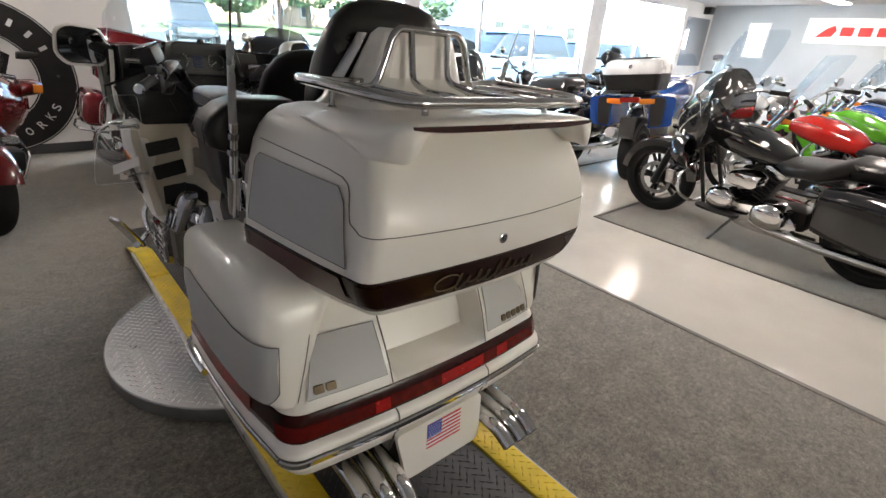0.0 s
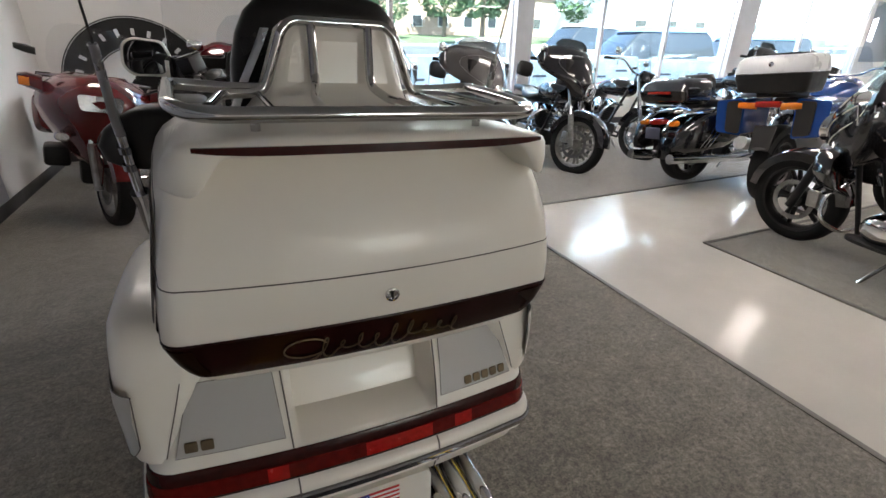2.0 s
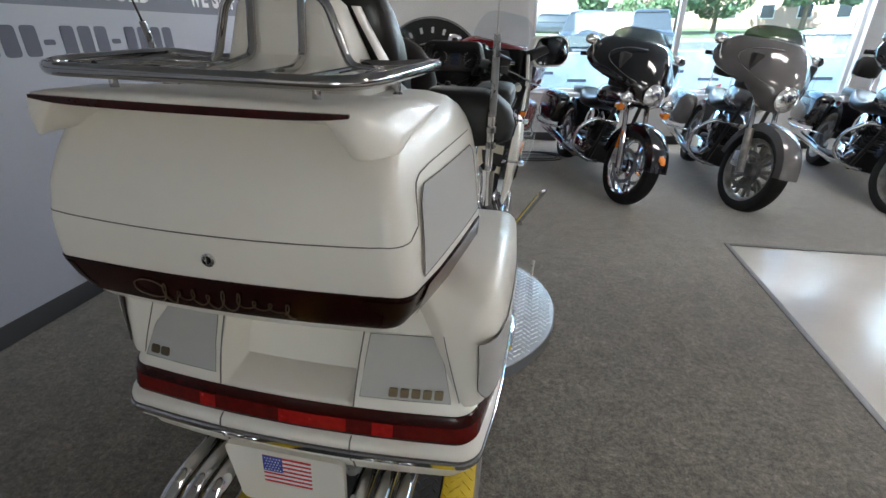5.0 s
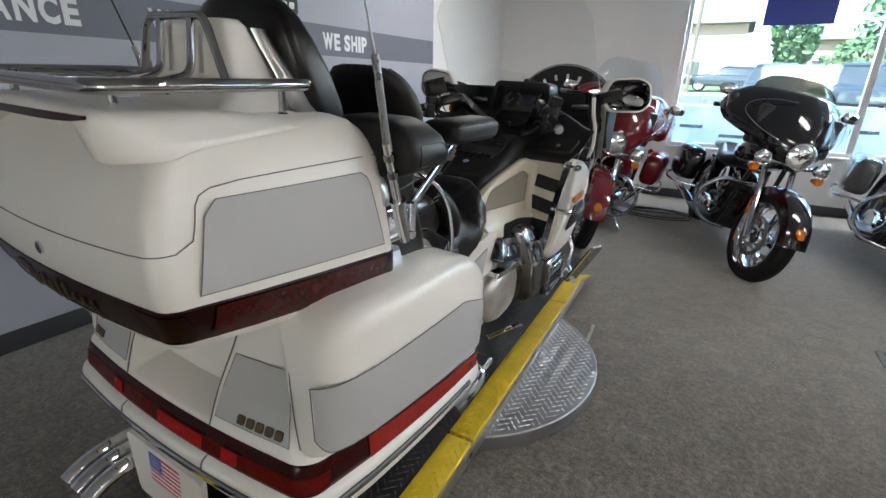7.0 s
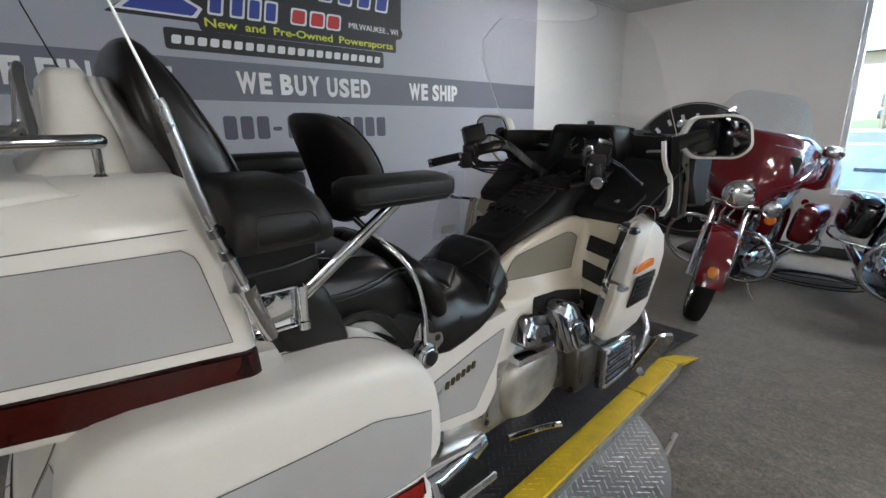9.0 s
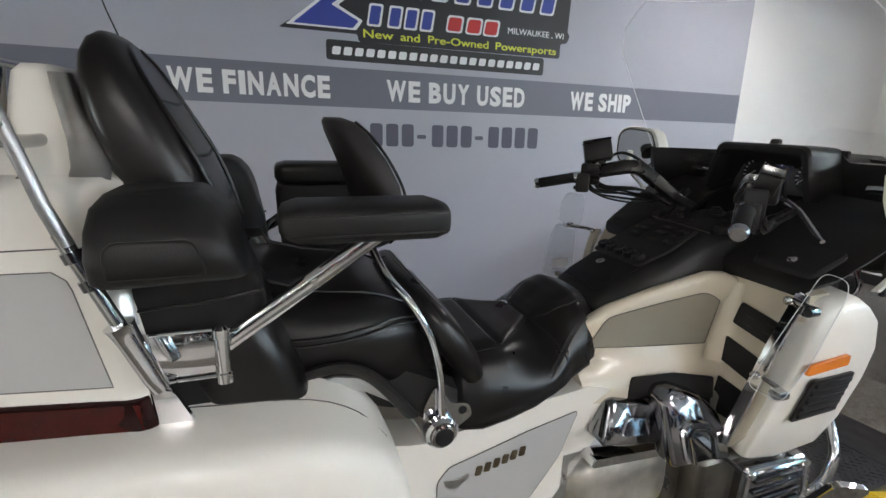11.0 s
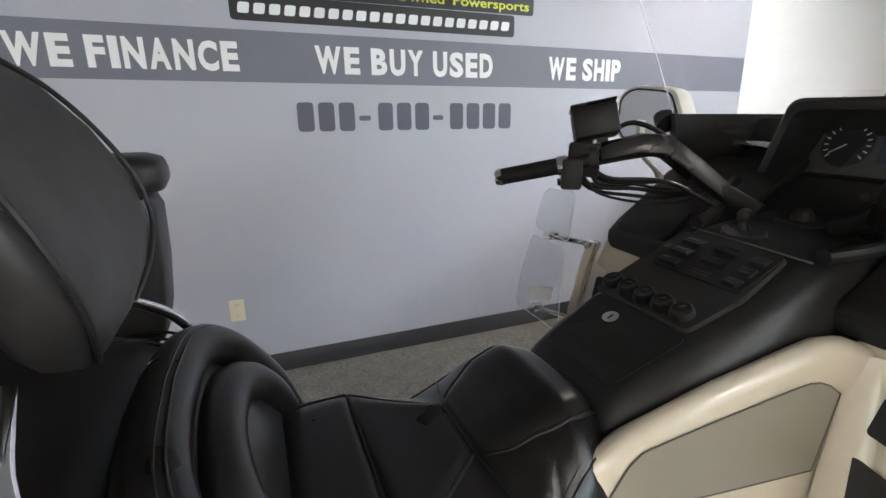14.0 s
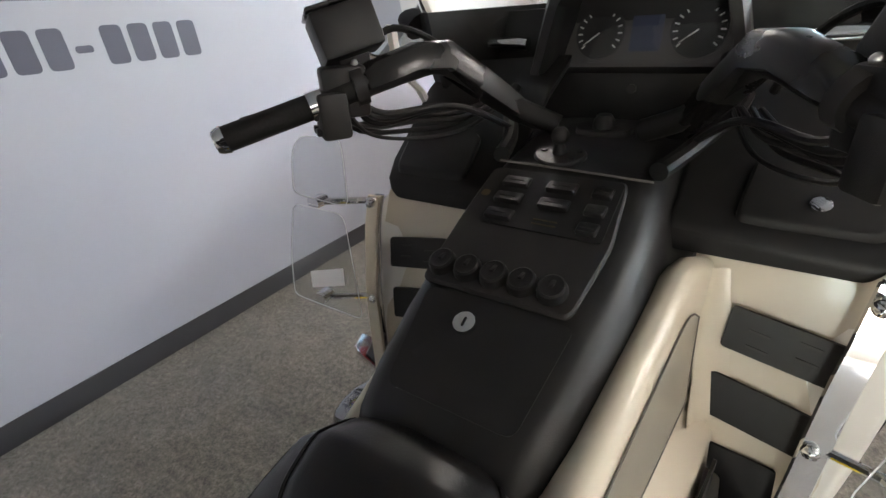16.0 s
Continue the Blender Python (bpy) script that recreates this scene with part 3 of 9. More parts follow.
# ---- drive-on turntable and the white touring motorcycle ----
AX = pose(0.008, 0.5, 0, 0, 0, 2.1)
ramp = thing("motorcycle_platform", "black tread plate display platform with yellow painted edges", "platform", AX)
part("deck", box(-0.242, 0.242, -1.3, 2.3, 0.085, 0.105, 0.003), BLKPLATE, ramp, "black tread plate deck")
for s in (-1, 1):
    for a, b in ((-1.3, 0.40), (0.415, 1.66), (1.675, 2.06)):
        part("edge_strip", box(min(s * 0.245, s * 0.34), max(s * 0.245, s * 0.34), a, b, 0.085, 0.113, 0.004), YELLOW, ramp, "yellow painted tread plate edge")
    part("edge_end", loft([[V(s * 0.245, 2.065, 0.085), V(s * 0.34, 2.065, 0.085), V(s * 0.34, 2.065, 0.112), V(s * 0.245, 2.065, 0.112)],
                           [V(s * 0.245, 2.3, 0.03), V(s * 0.34, 2.42, 0.006), V(s * 0.34, 2.42, 0.012), V(s * 0.245, 2.3, 0.04)]]), YELLOW, ramp, "sloping yellow ramp end")
    part("side_rail", box(min(s * 0.34, s * 0.352), max(s * 0.34, s * 0.352), -1.3, 2.1, 0.06, 0.1), STEEL, ramp)
part("ramp_tongue", loft([[V(-0.24, 2.305, 0.085), V(0.24, 2.305, 0.085), V(0.24, 2.305, 0.105), V(-0.24, 2.305, 0.105)],
                          [V(-0.24, 2.75, 0.004), V(0.24, 2.75, 0.004), V(0.24, 2.75, 0.01), V(-0.24, 2.75, 0.01)]]), BLKPLATE, ramp)


def treads(x0, x1, y0, y1, z, step, size, keep):
    """Raised lozenges of tread plate, turned by turns."""
    bm = bmesh.new()
    i = 0
    y = y0
    while y < y1:
        x = x0 + (step / 2 if i % 2 else 0)
        j = 0
        while x < x1:
            if keep(x, y):
                a = radians(45 if (i + j) % 2 else -45)
                c, s = math.cos(a), math.sin(a)
                p = [(-size, 0), (0, -size * 0.28), (size, 0), (0, size * 0.28)]
                vs = [bm.verts.new((x + c * u - s * v, y + s * u + c * v, z)) for u, v in p]
                top = bm.verts.new((x, y, z + 0.0036))
                for k in range(4):
                    bm.faces.new((vs[k], vs[(k + 1) % 4], top))
            x += step
            j += 1
        y += step / 2
        i += 1
    return bm


tagged(part("deck_tread", treads(-0.235, 0.235, -1.28, 2.28, 0.1052, 0.034, 0.014, lambda x, y: True), BLKPLATE, ramp, smooth=False), kind="stuff")
tagged(part("edge_tread", join(treads(0.258, 0.335, -1.28, 2.05, 0.1132, 0.034, 0.013, lambda x, y: True), treads(-0.325, -0.252, -1.28, 2.05, 0.1132, 0.034, 0.013, lambda x, y: True)), YELLOW, ramp, smooth=False), kind="stuff")
disc = thing("turntable", "round steel tread plate turntable lying on the carpet", "turntable", pose(-0.035, 1.53, 0))
part("plate", revolve([(0.002, 0.004), (0.642, 0.004), (0.645, 0.008), (0.645, 0.062), (0.64, 0.066), (0.002, 0.066)], seg=72), PLATE, disc, "bright diamond tread plate disc")
tagged(part("tread", treads(-0.63, 0.63, -0.63, 0.63, 0.0662, 0.036, 0.0155, lambda x, y: x * x + y * y < 0.625 ** 2), TREADM, disc, smooth=False), kind="stuff")
part("stop_pin", rod((0.52, 0.38, 0.06), (0.53, 0.44, 0.13), 0.009), STEEL, disc)

BIKE = thing("touring_motorcycle", "pearl white full-dress touring motorcycle with grey panels on a platform", "motorcycle", pose(-0.038, 0, 0.0, 0, 2.1, 0))


def B(name, bm, material, label="", parent=None, angle=35):
    return part(name, bm, material, parent or BIKE, label, angle)


def both(name, bm, material, label="", parent=None, angle=35):
    other = mirrored(bm)
    return B(name, bm, material, label, parent, angle), B(name, other, material, label, parent, angle)


def rope(pts, radii, seg=16, n=5):
    """A soft roll along pts whose radius follows radii."""
    line, rad = curve_points(pts, n), [q.x for q in curve_points([V(r, 0, 0) for r in radii], n)]
    rings, side = [], None
    for i, p in enumerate(line):
        d = (line[min(i + 1, len(line) - 1)] - line[max(i - 1, 0)]).normalized()
        side = d.orthogonal().normalized() if side is None else (side - d * side.dot(d)).normalized()
        up = d.cross(side)
        rings.append([p + rad[i] * (math.cos(a) * side + math.sin(a) * up) for a in (2 * math.pi * k / seg for k in range(seg))])
    return loft(rings)


# trunk: rings (z, rear y, half width at rear, half width at front, front y)
TR = [(0.908, 0.110, 0.225, 0.285, 0.46), (0.913, 0.078, 0.250, 0.315, 0.48), (0.922, 0.055, 0.264, 0.330, 0.488), (0.934, 0.046, 0.272, 0.335, 0.492),
      (0.965, 0.034, 0.287, 0.338, 0.490), (1.008, 0.025, 0.301, 0.340, 0.485), (1.040, 0.022, 0.298, 0.338, 0.480), (1.077, 0.021, 0.292, 0.334, 0.474), (1.130, 0.029, 0.283, 0.327, 0.466),
      (1.170, 0.045, 0.275, 0.318, 0.460), (1.200, 0.062, 0.267, 0.306, 0.452), (1.222, 0.080, 0.256, 0.290, 0.445), (1.238, 0.098, 0.24, 0.268, 0.435), (1.246, 0.12, 0.21, 0.24, 0.42)]


def tr_at(z):
    for a, b in zip(TR, TR[1:]):
        if a[0] <= z <= b[0]:
            f = (z - a[0]) / (b[0] - a[0])
            return [p + (q - p) * f for p, q in zip(a, b)]
    return list(TR[0] if z < TR[0][0] else TR[-1])


def tr_shear(y, z):
    return z - 0.075 * max(0.0, y - 0.05) * min(1.0, max(0.0, (1.14 - z) / 0.14))


def tr_rear(x, z, lift=0.0):
    """A place on the trunk's rear face."""
    _, yr, wr, wf, yf = tr_at(z)
    y = yr - 0.018 * (1 - min(1, abs(x) / wr) ** 2) + 0.0
    return V(x, y - lift, tr_shear(y, z))


def tr_side(y, z, lift=0.0):
    """A place on the trunk's right side."""
    _, yr, wr, wf, yf = tr_at(z)
    f = (y - yr) / (yf - yr)
    return V(wr + (wf - wr) * f + 0.004 * math.sin(math.pi * min(1, max(0, f))) + lift, y, tr_shear(y, z))


def tr_ring(z, grow=0.0, r=0.03):
    _, yr, wr, wf, yf = tr_at(z)
    half = [(x, yr - 0.018 * (1 - (x / wr) ** 2)) for x in (0, wr * 0.25, wr * 0.5, wr * 0.75, wr * 0.88)]
    n = 5
    cr = [(wr - r * (1 - math.sin(a)) * 1.0, yr + r * (1 - math.cos(a))) for a in (radians(90 * k / n) for k in range(n + 1))]
    cr = [(wr - r + r * math.sin(a), yr - 0.018 * (1 - ((wr - r) / wr) ** 2) * math.cos(a) + r * (1 - math.cos(a))) for a in (radians(90 * k / n) for k in range(n + 1))]
    side = [(wr + (wf - wr) * f + 0.004 * math.sin(math.pi * f), yr + (yf - yr) * f) for f in (0.25, 0.4, 0.55, 0.7, 0.85)]
    cf = [(wf - 0.03 + 0.03 * math.cos(a), yf - 0.03 + 0.03 * math.sin(a)) for a in (radians(90 * k / 4) for k in range(5))]
    pts = half + cr + side + cf + [(wf * 0.4, yf)]
    ring = pts + [(-x, y) for x, y in reversed(pts[1:])]
    c = (0, 0.27)
    return [V(x * (1 + grow / 0.3), y + (y - c[1]) / 0.27 * grow, tr_shear(y, z)) for x, y in ring]


def tr_zs(z0, z1):
    return [z0] + [t[0] for t in TR if z0 < t[0] < z1] + [z1]


trunk = B("trunk", loft([tr_ring(z) for z in tr_zs(0.908, 1.246)]), PEARL, "pearl white hard luggage trunk with maroon reflector band", angle=50)
# reflector band: rear and side run, ends short of the front
def band_strip(z0, z1, lift):
    rings = []
    base = tr_ring((z0 + z1) / 2)
    n = len(base)
    keep = [i for i in range(n) if base[i].y < 0.482 and i > n // 2] + [i for i in range(n) if base[i].y < 0.482 and i <= n // 2]
    for z in (z0, z0 + 0.003, (z0 + z1) / 2, z1 - 0.003, z1):
        g = lift if z0 < z < z1 else 0.0005
        full = tr_ring(z, g)
        rings.append([full[i] for i in keep])
    return loft(rings, caps=False, closed=False)
B("reflector_band", band_strip(0.938, 1.008, 0.0025), MAROON, "dark maroon reflector band", trunk)
for s in (1, -1):
    full = [[p for p in tr_ring(z, 0.0035) if p.x * s > 0.225 and p.y < 0.085] for z in (0.948, 0.97, 0.998)]
    k = min(len(r) for r in full)
    B("amber_reflector", loft([r[:k] for r in full], False, False), DKAMBER, "smoked amber corner reflector", trunk)


# redder copy laid over the band's sides, their light put into the colour
for s in (1, -1):
    side = [[V(s * p.x, p.y, p.z) for p in (tr_side(0.088 + k * 0.0190, z, 0.0040) for k in range(21))] for z in (0.943, 0.957, 0.985, 1.002)]
    B("side_reflector", loft(side, False, False), SIDERED, "side run of the reflector band, painted in its lit red", trunk)


def tr_line(name, pts, r=0.0010):
    """A thin gap along the right side and its twin on the left."""
    both(name, tube(pts, r, 6), SEAM, parent=trunk)


# gap between lid and body: across the rear, up past the side panels, forward
line = [tr_rear(x, 1.081 + 0.004 * (x / 0.25) ** 2, 0.0) for x in [k * 0.0245 for k in range(0, 11)]]
up = [tr_side(0.076, 1.10), tr_side(0.083, 1.12), tr_side(0.09, 1.145), tr_side(0.098, 1.157), tr_side(0.115, 1.165), tr_side(0.16, 1.17), tr_side(0.25, 1.173), tr_side(0.35, 1.175), tr_side(0.445, 1.177)]
corner = [p for p in tr_ring(1.086) if p.x > 0.25 and p.y < 0.075]
tr_line("lid_gap", line + corner + up)
grid = []
for k in range(13):
    z = 1.024 + (1.150 - 1.024) * k / 12
    f = k / 12
    ya, yb = 0.068 + 0.034 * f + 0.016 * max(0, f - 0.85) / 0.15, 0.442 - 0.034 * f - 0.014 * max(0, f - 0.9) / 0.1
    grid.append([tr_side(ya + (yb - ya) * j / 20, z, 0.0025) for j in range(21)])
both("side_panel", loft(grid, False, False), GREYP, "silver grey trunk side panel", trunk)
tr_line("panel_gap", [r[0] for r in grid] + grid[-1][1:] + [r[20] for r in reversed(grid)][1:] + list(reversed(grid[0]))[1:], 0.0008)
lock = B("lock", revolve([(0.0105, 0), (0.0105, 0.004), (0.008, 0.005), (0.0075, 0.002), (0.001, 0.002)], Matrix.Translation(tr_rear(0, 1.043, -0.001)) @ Matrix.Rotation(radians(90), 4, "X"), 20), CHROME, "round chrome key lock", trunk)
B("keyway", box(-0.0012, 0.0012, tr_rear(0, 1.043).y - 0.0035, tr_rear(0, 1.043).y - 0.0022, 1.037, 1.049), BLACKP, parent=lock)
# script badge on the band as one looping line
script = []
for k in range(121):
    u = k / 120
    loops = u * 9 * 2 * math.pi
    tall = 0.021 if u < 0.12 or 0.42 < u < 0.62 else (0.016 if u > 0.9 or 0.27 < u < 0.36 else 0.0085)
    script.append(tr_rear(-0.112 + 0.232 * u + 0.008 * math.sin(loops) + tall * 0.25 * -math.cos(loops), 0.966 + 0.003 * math.sin(u * 3) - (tall if u > 0.9 else 0) * 0.3 - tall * math.cos(loops), 0.0045))
B("script_badge", tube(script, 0.0013, 5), GOLD, "tarnished gold script badge", trunk)
B("script_badge", tube([tr_rear(-0.112 + 0.03 * math.cos(a) - 0.012, 0.972 + 0.018 * math.sin(a), 0.0045) for a in (radians(20 + 16 * k) for k in range(20))], 0.0013, 5), GOLD, parent=trunk)

# spoiler across the lid with a slim red lamp
def wing(x):
    """Section of the spoiler: its ends hook down and run forward along the lid's sides."""
    a = abs(x)
    g = min(1, max(0, (a - 0.190) / 0.045))
    g = g * g * (3 - 2 * g)
    f = min(1, max(0, (a - 0.222) / 0.048))
    yr = 0.008 * (a / 0.27) ** 2 + 0.055 * f ** 2.2
    zb = 1.250 - 0.046 * g
    zt = 1.268 - 0.010 * (a / 0.27) ** 3 - 0.034 * f ** 3
    ztf = 1.252 - 0.012 * f
    return [V(x, yr + 0.004, zb), V(x, yr, zb + 0.004), V(x, yr - 0.002 * g, (zb + zt) / 2), V(x, yr + 0.001, zt - 0.007), V(x, yr + 0.008, zt), V(x, yr + 0.035, zt + 0.002 - 0.002 * f), V(x, 0.15, 1.262 - 0.037 * f ** 3), V(x * (1 + 0.02 * f), 0.27, 1.249 - 0.011 * f ** 3), V(x * (1 + 0.02 * f), 0.30, ztf - 0.03 + 0.024 * f), V(x, 0.15, 1.225 - 0.006 * f), V(x, 0.082, 1.232 - 0.026 * g), V(x, yr + 0.020 + 0.006 * g, zb + 0.003)]
xs = [0, 0.06, 0.12, 0.16, 0.185, 0.195, 0.203, 0.211, 0.219, 0.228, 0.236, 0.244, 0.251, 0.257, 0.262, 0.266, 0.2685, 0.270]
xs = [-x for x in reversed(xs[1:])] + xs
spoiler = B("spoiler", loft([wing(x) for x in xs]), PEARL, "pearl white lid spoiler with hooked ends", trunk, angle=60)
def strip_pt(x, z, lift):
    w = wing(x)
    return V(x, w[1].y - lift, 1.2595 + z)
B("spoiler_lamp", loft([[strip_pt(x, z, l) for z, l in ((-0.0095 + 0.006 * (abs(x) / 0.226) ** 6, -0.004), (-0.0095 + 0.006 * (abs(x) / 0.226) ** 6, 0.0012), (0.0012, 0.0012), (0.0012, -0.004))] for x in [-0.226 + k * 0.0226 for k in range(21)]]), DARKLENS, "slim dark red lamp strip", spoiler)

# rack chrome dimmed: the dark ceiling it should mirror is in the colour
RACKC = mk("dimmed_rack_chrome", (0.46, 0.455, 0.45), 0.07, metal=1.0, var=0.08, scale=15, rvar=0.03)
# chrome rack with upright hoop
rack = B("luggage_rack", tube(fillet([(0, 0.335, 1.293), (-0.18, 0.335, 1.293), (-0.268, 0.335, 1.300), (-0.247, 0.085, 1.296), (-0.215, 0.028, 1.292), (0.215, 0.028, 1.292), (0.247, 0.085, 1.296), (0.268, 0.335, 1.300), (0.18, 0.335, 1.293), (0, 0.335, 1.293)], 0.03), 0.0095, 12), RACKC, "polished chrome luggage rack", trunk)
B("rack_bar", tube(fillet([(-0.245, 0.10, 1.291), (-0.17, 0.075, 1.289), (0.17, 0.075, 1.289), (0.245, 0.10, 1.291)], 0.02), 0.006, 10), RACKC, parent=rack)
hoop = [(-0.205, 0.10, 1.291), (-0.19, 0.255, 1.291), (-0.125, 0.275, 1.292), (-0.092, 0.272, 1.385), (-0.075, 0.275, 1.40), (0.075, 0.275, 1.40), (0.092, 0.272, 1.385), (0.125, 0.275, 1.292), (0.19, 0.255, 1.291), (0.205, 0.10, 1.291)]
B("hoop", tube(fillet(hoop, 0.022), 0.0075, 12), RACKC, parent=rack)
for s in (-1, 1):
    B("hoop_bar", tube(fillet([(s * 0.046, 0.275, 1.400), (s * 0.046, 0.262, 1.305), (s * 0.058, 0.20, 1.291), (s * 0.072, 0.035, 1.290)], 0.02), 0.0072, 10), RACKC, parent=rack)
    B("rack_bar", tube([(s * 0.13, 0.033, 1.290), (s * 0.135, 0.30, 1.291)], 0.005, 10), RACKC, parent=rack)
    for x, y in ((0.19, 0.335), (0.155, 0.075)):
        B("rack_post", revolve([(0.011, 1.235), (0.011, 1.24), (0.006, 1.245), (0.006, 1.288)], Matrix.Translation((s * x, y, 0.005)), 14), RACKC, parent=rack)

# backrest tower and passenger backrest
B("backrest_tower", loft([[V(u, v, z) for u, v in rround([(-w, y0), (w, y0), (w * 1.08, y1), (-w * 1.08, y1)], 0.025, 4)] for z, w, y0, y1 in ((1.235, 0.155, 0.22, 0.445), (1.262, 0.135, 0.262, 0.415), (1.285, 0.122, 0.285, 0.402), (1.36, 0.100, 0.293, 0.372), (1.388, 0.092, 0.297, 0.358), (1.400, 0.080, 0.307, 0.348))]), PEARL, "pearl white backrest tower", trunk, angle=60)
B("tower_recess", slab([(-0.088, 1.302), (0.088, 1.302), (0.072, 1.372), (-0.072, 1.372)], lambda u, v, w: V(u, 0.2885 + (v - 1.29) * 0.08 - w, v), 0.0025, 0.012), PEARL, "", trunk)
both("tower_trim", loft([[V(x - 0.004, y0, z), V(x + 0.004, y0 + 0.004, z), V(x + 0.009, (y0 + y1) / 2, z), V(x + 0.004, y1 - 0.004, z), V(x - 0.004, y1, z)] for x, y0, y1, z in ((0.106, 0.350, 0.380, 1.388), (0.118, 0.356, 0.390, 1.360), (0.130, 0.363, 0.400, 1.335), (0.150, 0.374, 0.416, 1.293), (0.164, 0.378, 0.428, 1.258), (0.186, 0.378, 0.430, 1.240), (0.208, 0.372, 0.424, 1.222), (0.219, 0.370, 0.420, 1.205), (0.250, 0.394, 0.440, 1.180), (0.300, 0.420, 0.466, 1.150), (0.322, 0.432, 0.472, 1.112), (0.327, 0.440, 0.476, 1.075))]), STEEL, "polished side trim plate", trunk, 60)
pad = []
for z, w, y0, y1, e in ((1.10, 0.150, 0.47, 0.585, 3.4), (1.150, 0.162, 0.455, 0.578, 3.6), (1.20, 0.168, 0.432, 0.562, 3.8), (1.26, 0.172, 0.408, 0.540, 4), (1.33, 0.166, 0.391, 0.505, 4), (1.38, 0.154, 0.384, 0.478, 3.8), (1.415, 0.137, 0.386, 0.458, 3.4), (1.440, 0.112, 0.394, 0.443, 2.8), (1.453, 0.075, 0.405, 0.430, 2.4)):
    pad.append([V(u, v, z) for u, v in oval(0, (y0 + y1) / 2, w, (y1 - y0) / 2, e, 32)])
pbr = B("passenger_backrest", loft(pad), LEATHER, "tall black padded passenger backrest", angle=60)
both("welt", tube([(0.152, 0.505, 1.20), (0.155, 0.470, 1.27), (0.148, 0.440, 1.34), (0.134, 0.424, 1.39), (0.108, 0.417, 1.425), (0.06, 0.417, 1.449), (0.0, 0.417, 1.455)], 0.0042, 8, 5), LEATHER, parent=pbr)
both("welt", tube([(0.120, 0.578, 1.13), (0.128, 0.560, 1.20), (0.130, 0.533, 1.27), (0.122, 0.497, 1.34), (0.106, 0.470, 1.39), (0.075, 0.453, 1.422), (0.03, 0.444, 1.437)], 0.0045, 8, 5), LEATHER, parent=pbr)
for z, y in ((1.19, 0.566), (1.27, 0.538), (1.355, 0.493)):
    B("stitching", tube([(-0.115, y - 0.008, z), (-0.06, y - 0.001, z - 0.002), (0, y + 0.001, z - 0.004), (0.06, y - 0.001, z - 0.002), (0.115, y - 0.008, z)], 0.0028, 6, 5), BLACKP, parent=pbr)

# speaker pods beside the passenger, with grey caps
def pod(s):
    p = B("speaker_pod", loft([[V(s * u, v, z) for u, v in rround([(x0, y0), (x1, y0), (x1 - 0.01, y1), (x0, y1)], 0.025, 4)] for z, x0, x1, y0, y1 in ((0.850, 0.19, 0.275, 0.505, 0.590), (0.875, 0.185, 0.285, 0.490, 0.607), (0.96, 0.185, 0.298, 0.475, 0.625), (1.03, 0.19, 0.303, 0.462, 0.628), (1.10, 0.195, 0.305, 0.450, 0.622), (1.130, 0.20, 0.316, 0.452, 0.615), (1.140, 0.20, 0.375, 0.450, 0.610), (1.152, 0.20, 0.398, 0.449, 0.607), (1.18, 0.20, 0.405, 0.449, 0.600), (1.208, 0.20, 0.392, 0.449, 0.590), (1.230, 0.205, 0.366, 0.450, 0.575), (1.242, 0.215, 0.342, 0.458, 0.558))]), VINYLG, "black vinyl passenger armrest speaker pod", angle=60)
    B("pod_gap", tube([V(s * (0.399 + 0.007 * min(1, (z - 1.152) / 0.028) - 0.013 * max(0, (z - 1.18) / 0.028)), y, z) for y, z in fillet2([(0.472, 1.158), (0.472, 1.200), (0.560, 1.200), (0.572, 1.158), (0.472, 1.158)], 0.014)], 0.0011, 6), BLACKP, parent=p)
    B("pod_seam", tube([V(s * 0.305, 0.46, 1.035), V(s * 0.306, 0.55, 1.04), V(s * 0.30, 0.625, 1.05)], 0.0022, 6), LEATHER, parent=p)
    B("pod_seam", tube([V(s * 0.304, 0.47, 1.085), V(s * 0.306, 0.55, 1.09), V(s * 0.30, 0.625, 1.10)], 0.0022, 6), LEATHER, parent=p)
    B("seat_latch", body_y([(0.61, s * 0.262, 0.884, 0.008, 0.010, 3), (0.62, s * 0.266, 0.884, 0.016, 0.016, 3), (0.65, s * 0.268, 0.882, 0.016, 0.014, 3), (0.662, s * 0.268, 0.880, 0.008, 0.007, 3)], 14), BLACKP, "black latch lever", p)
for s in (1, -1):
    pod(s)

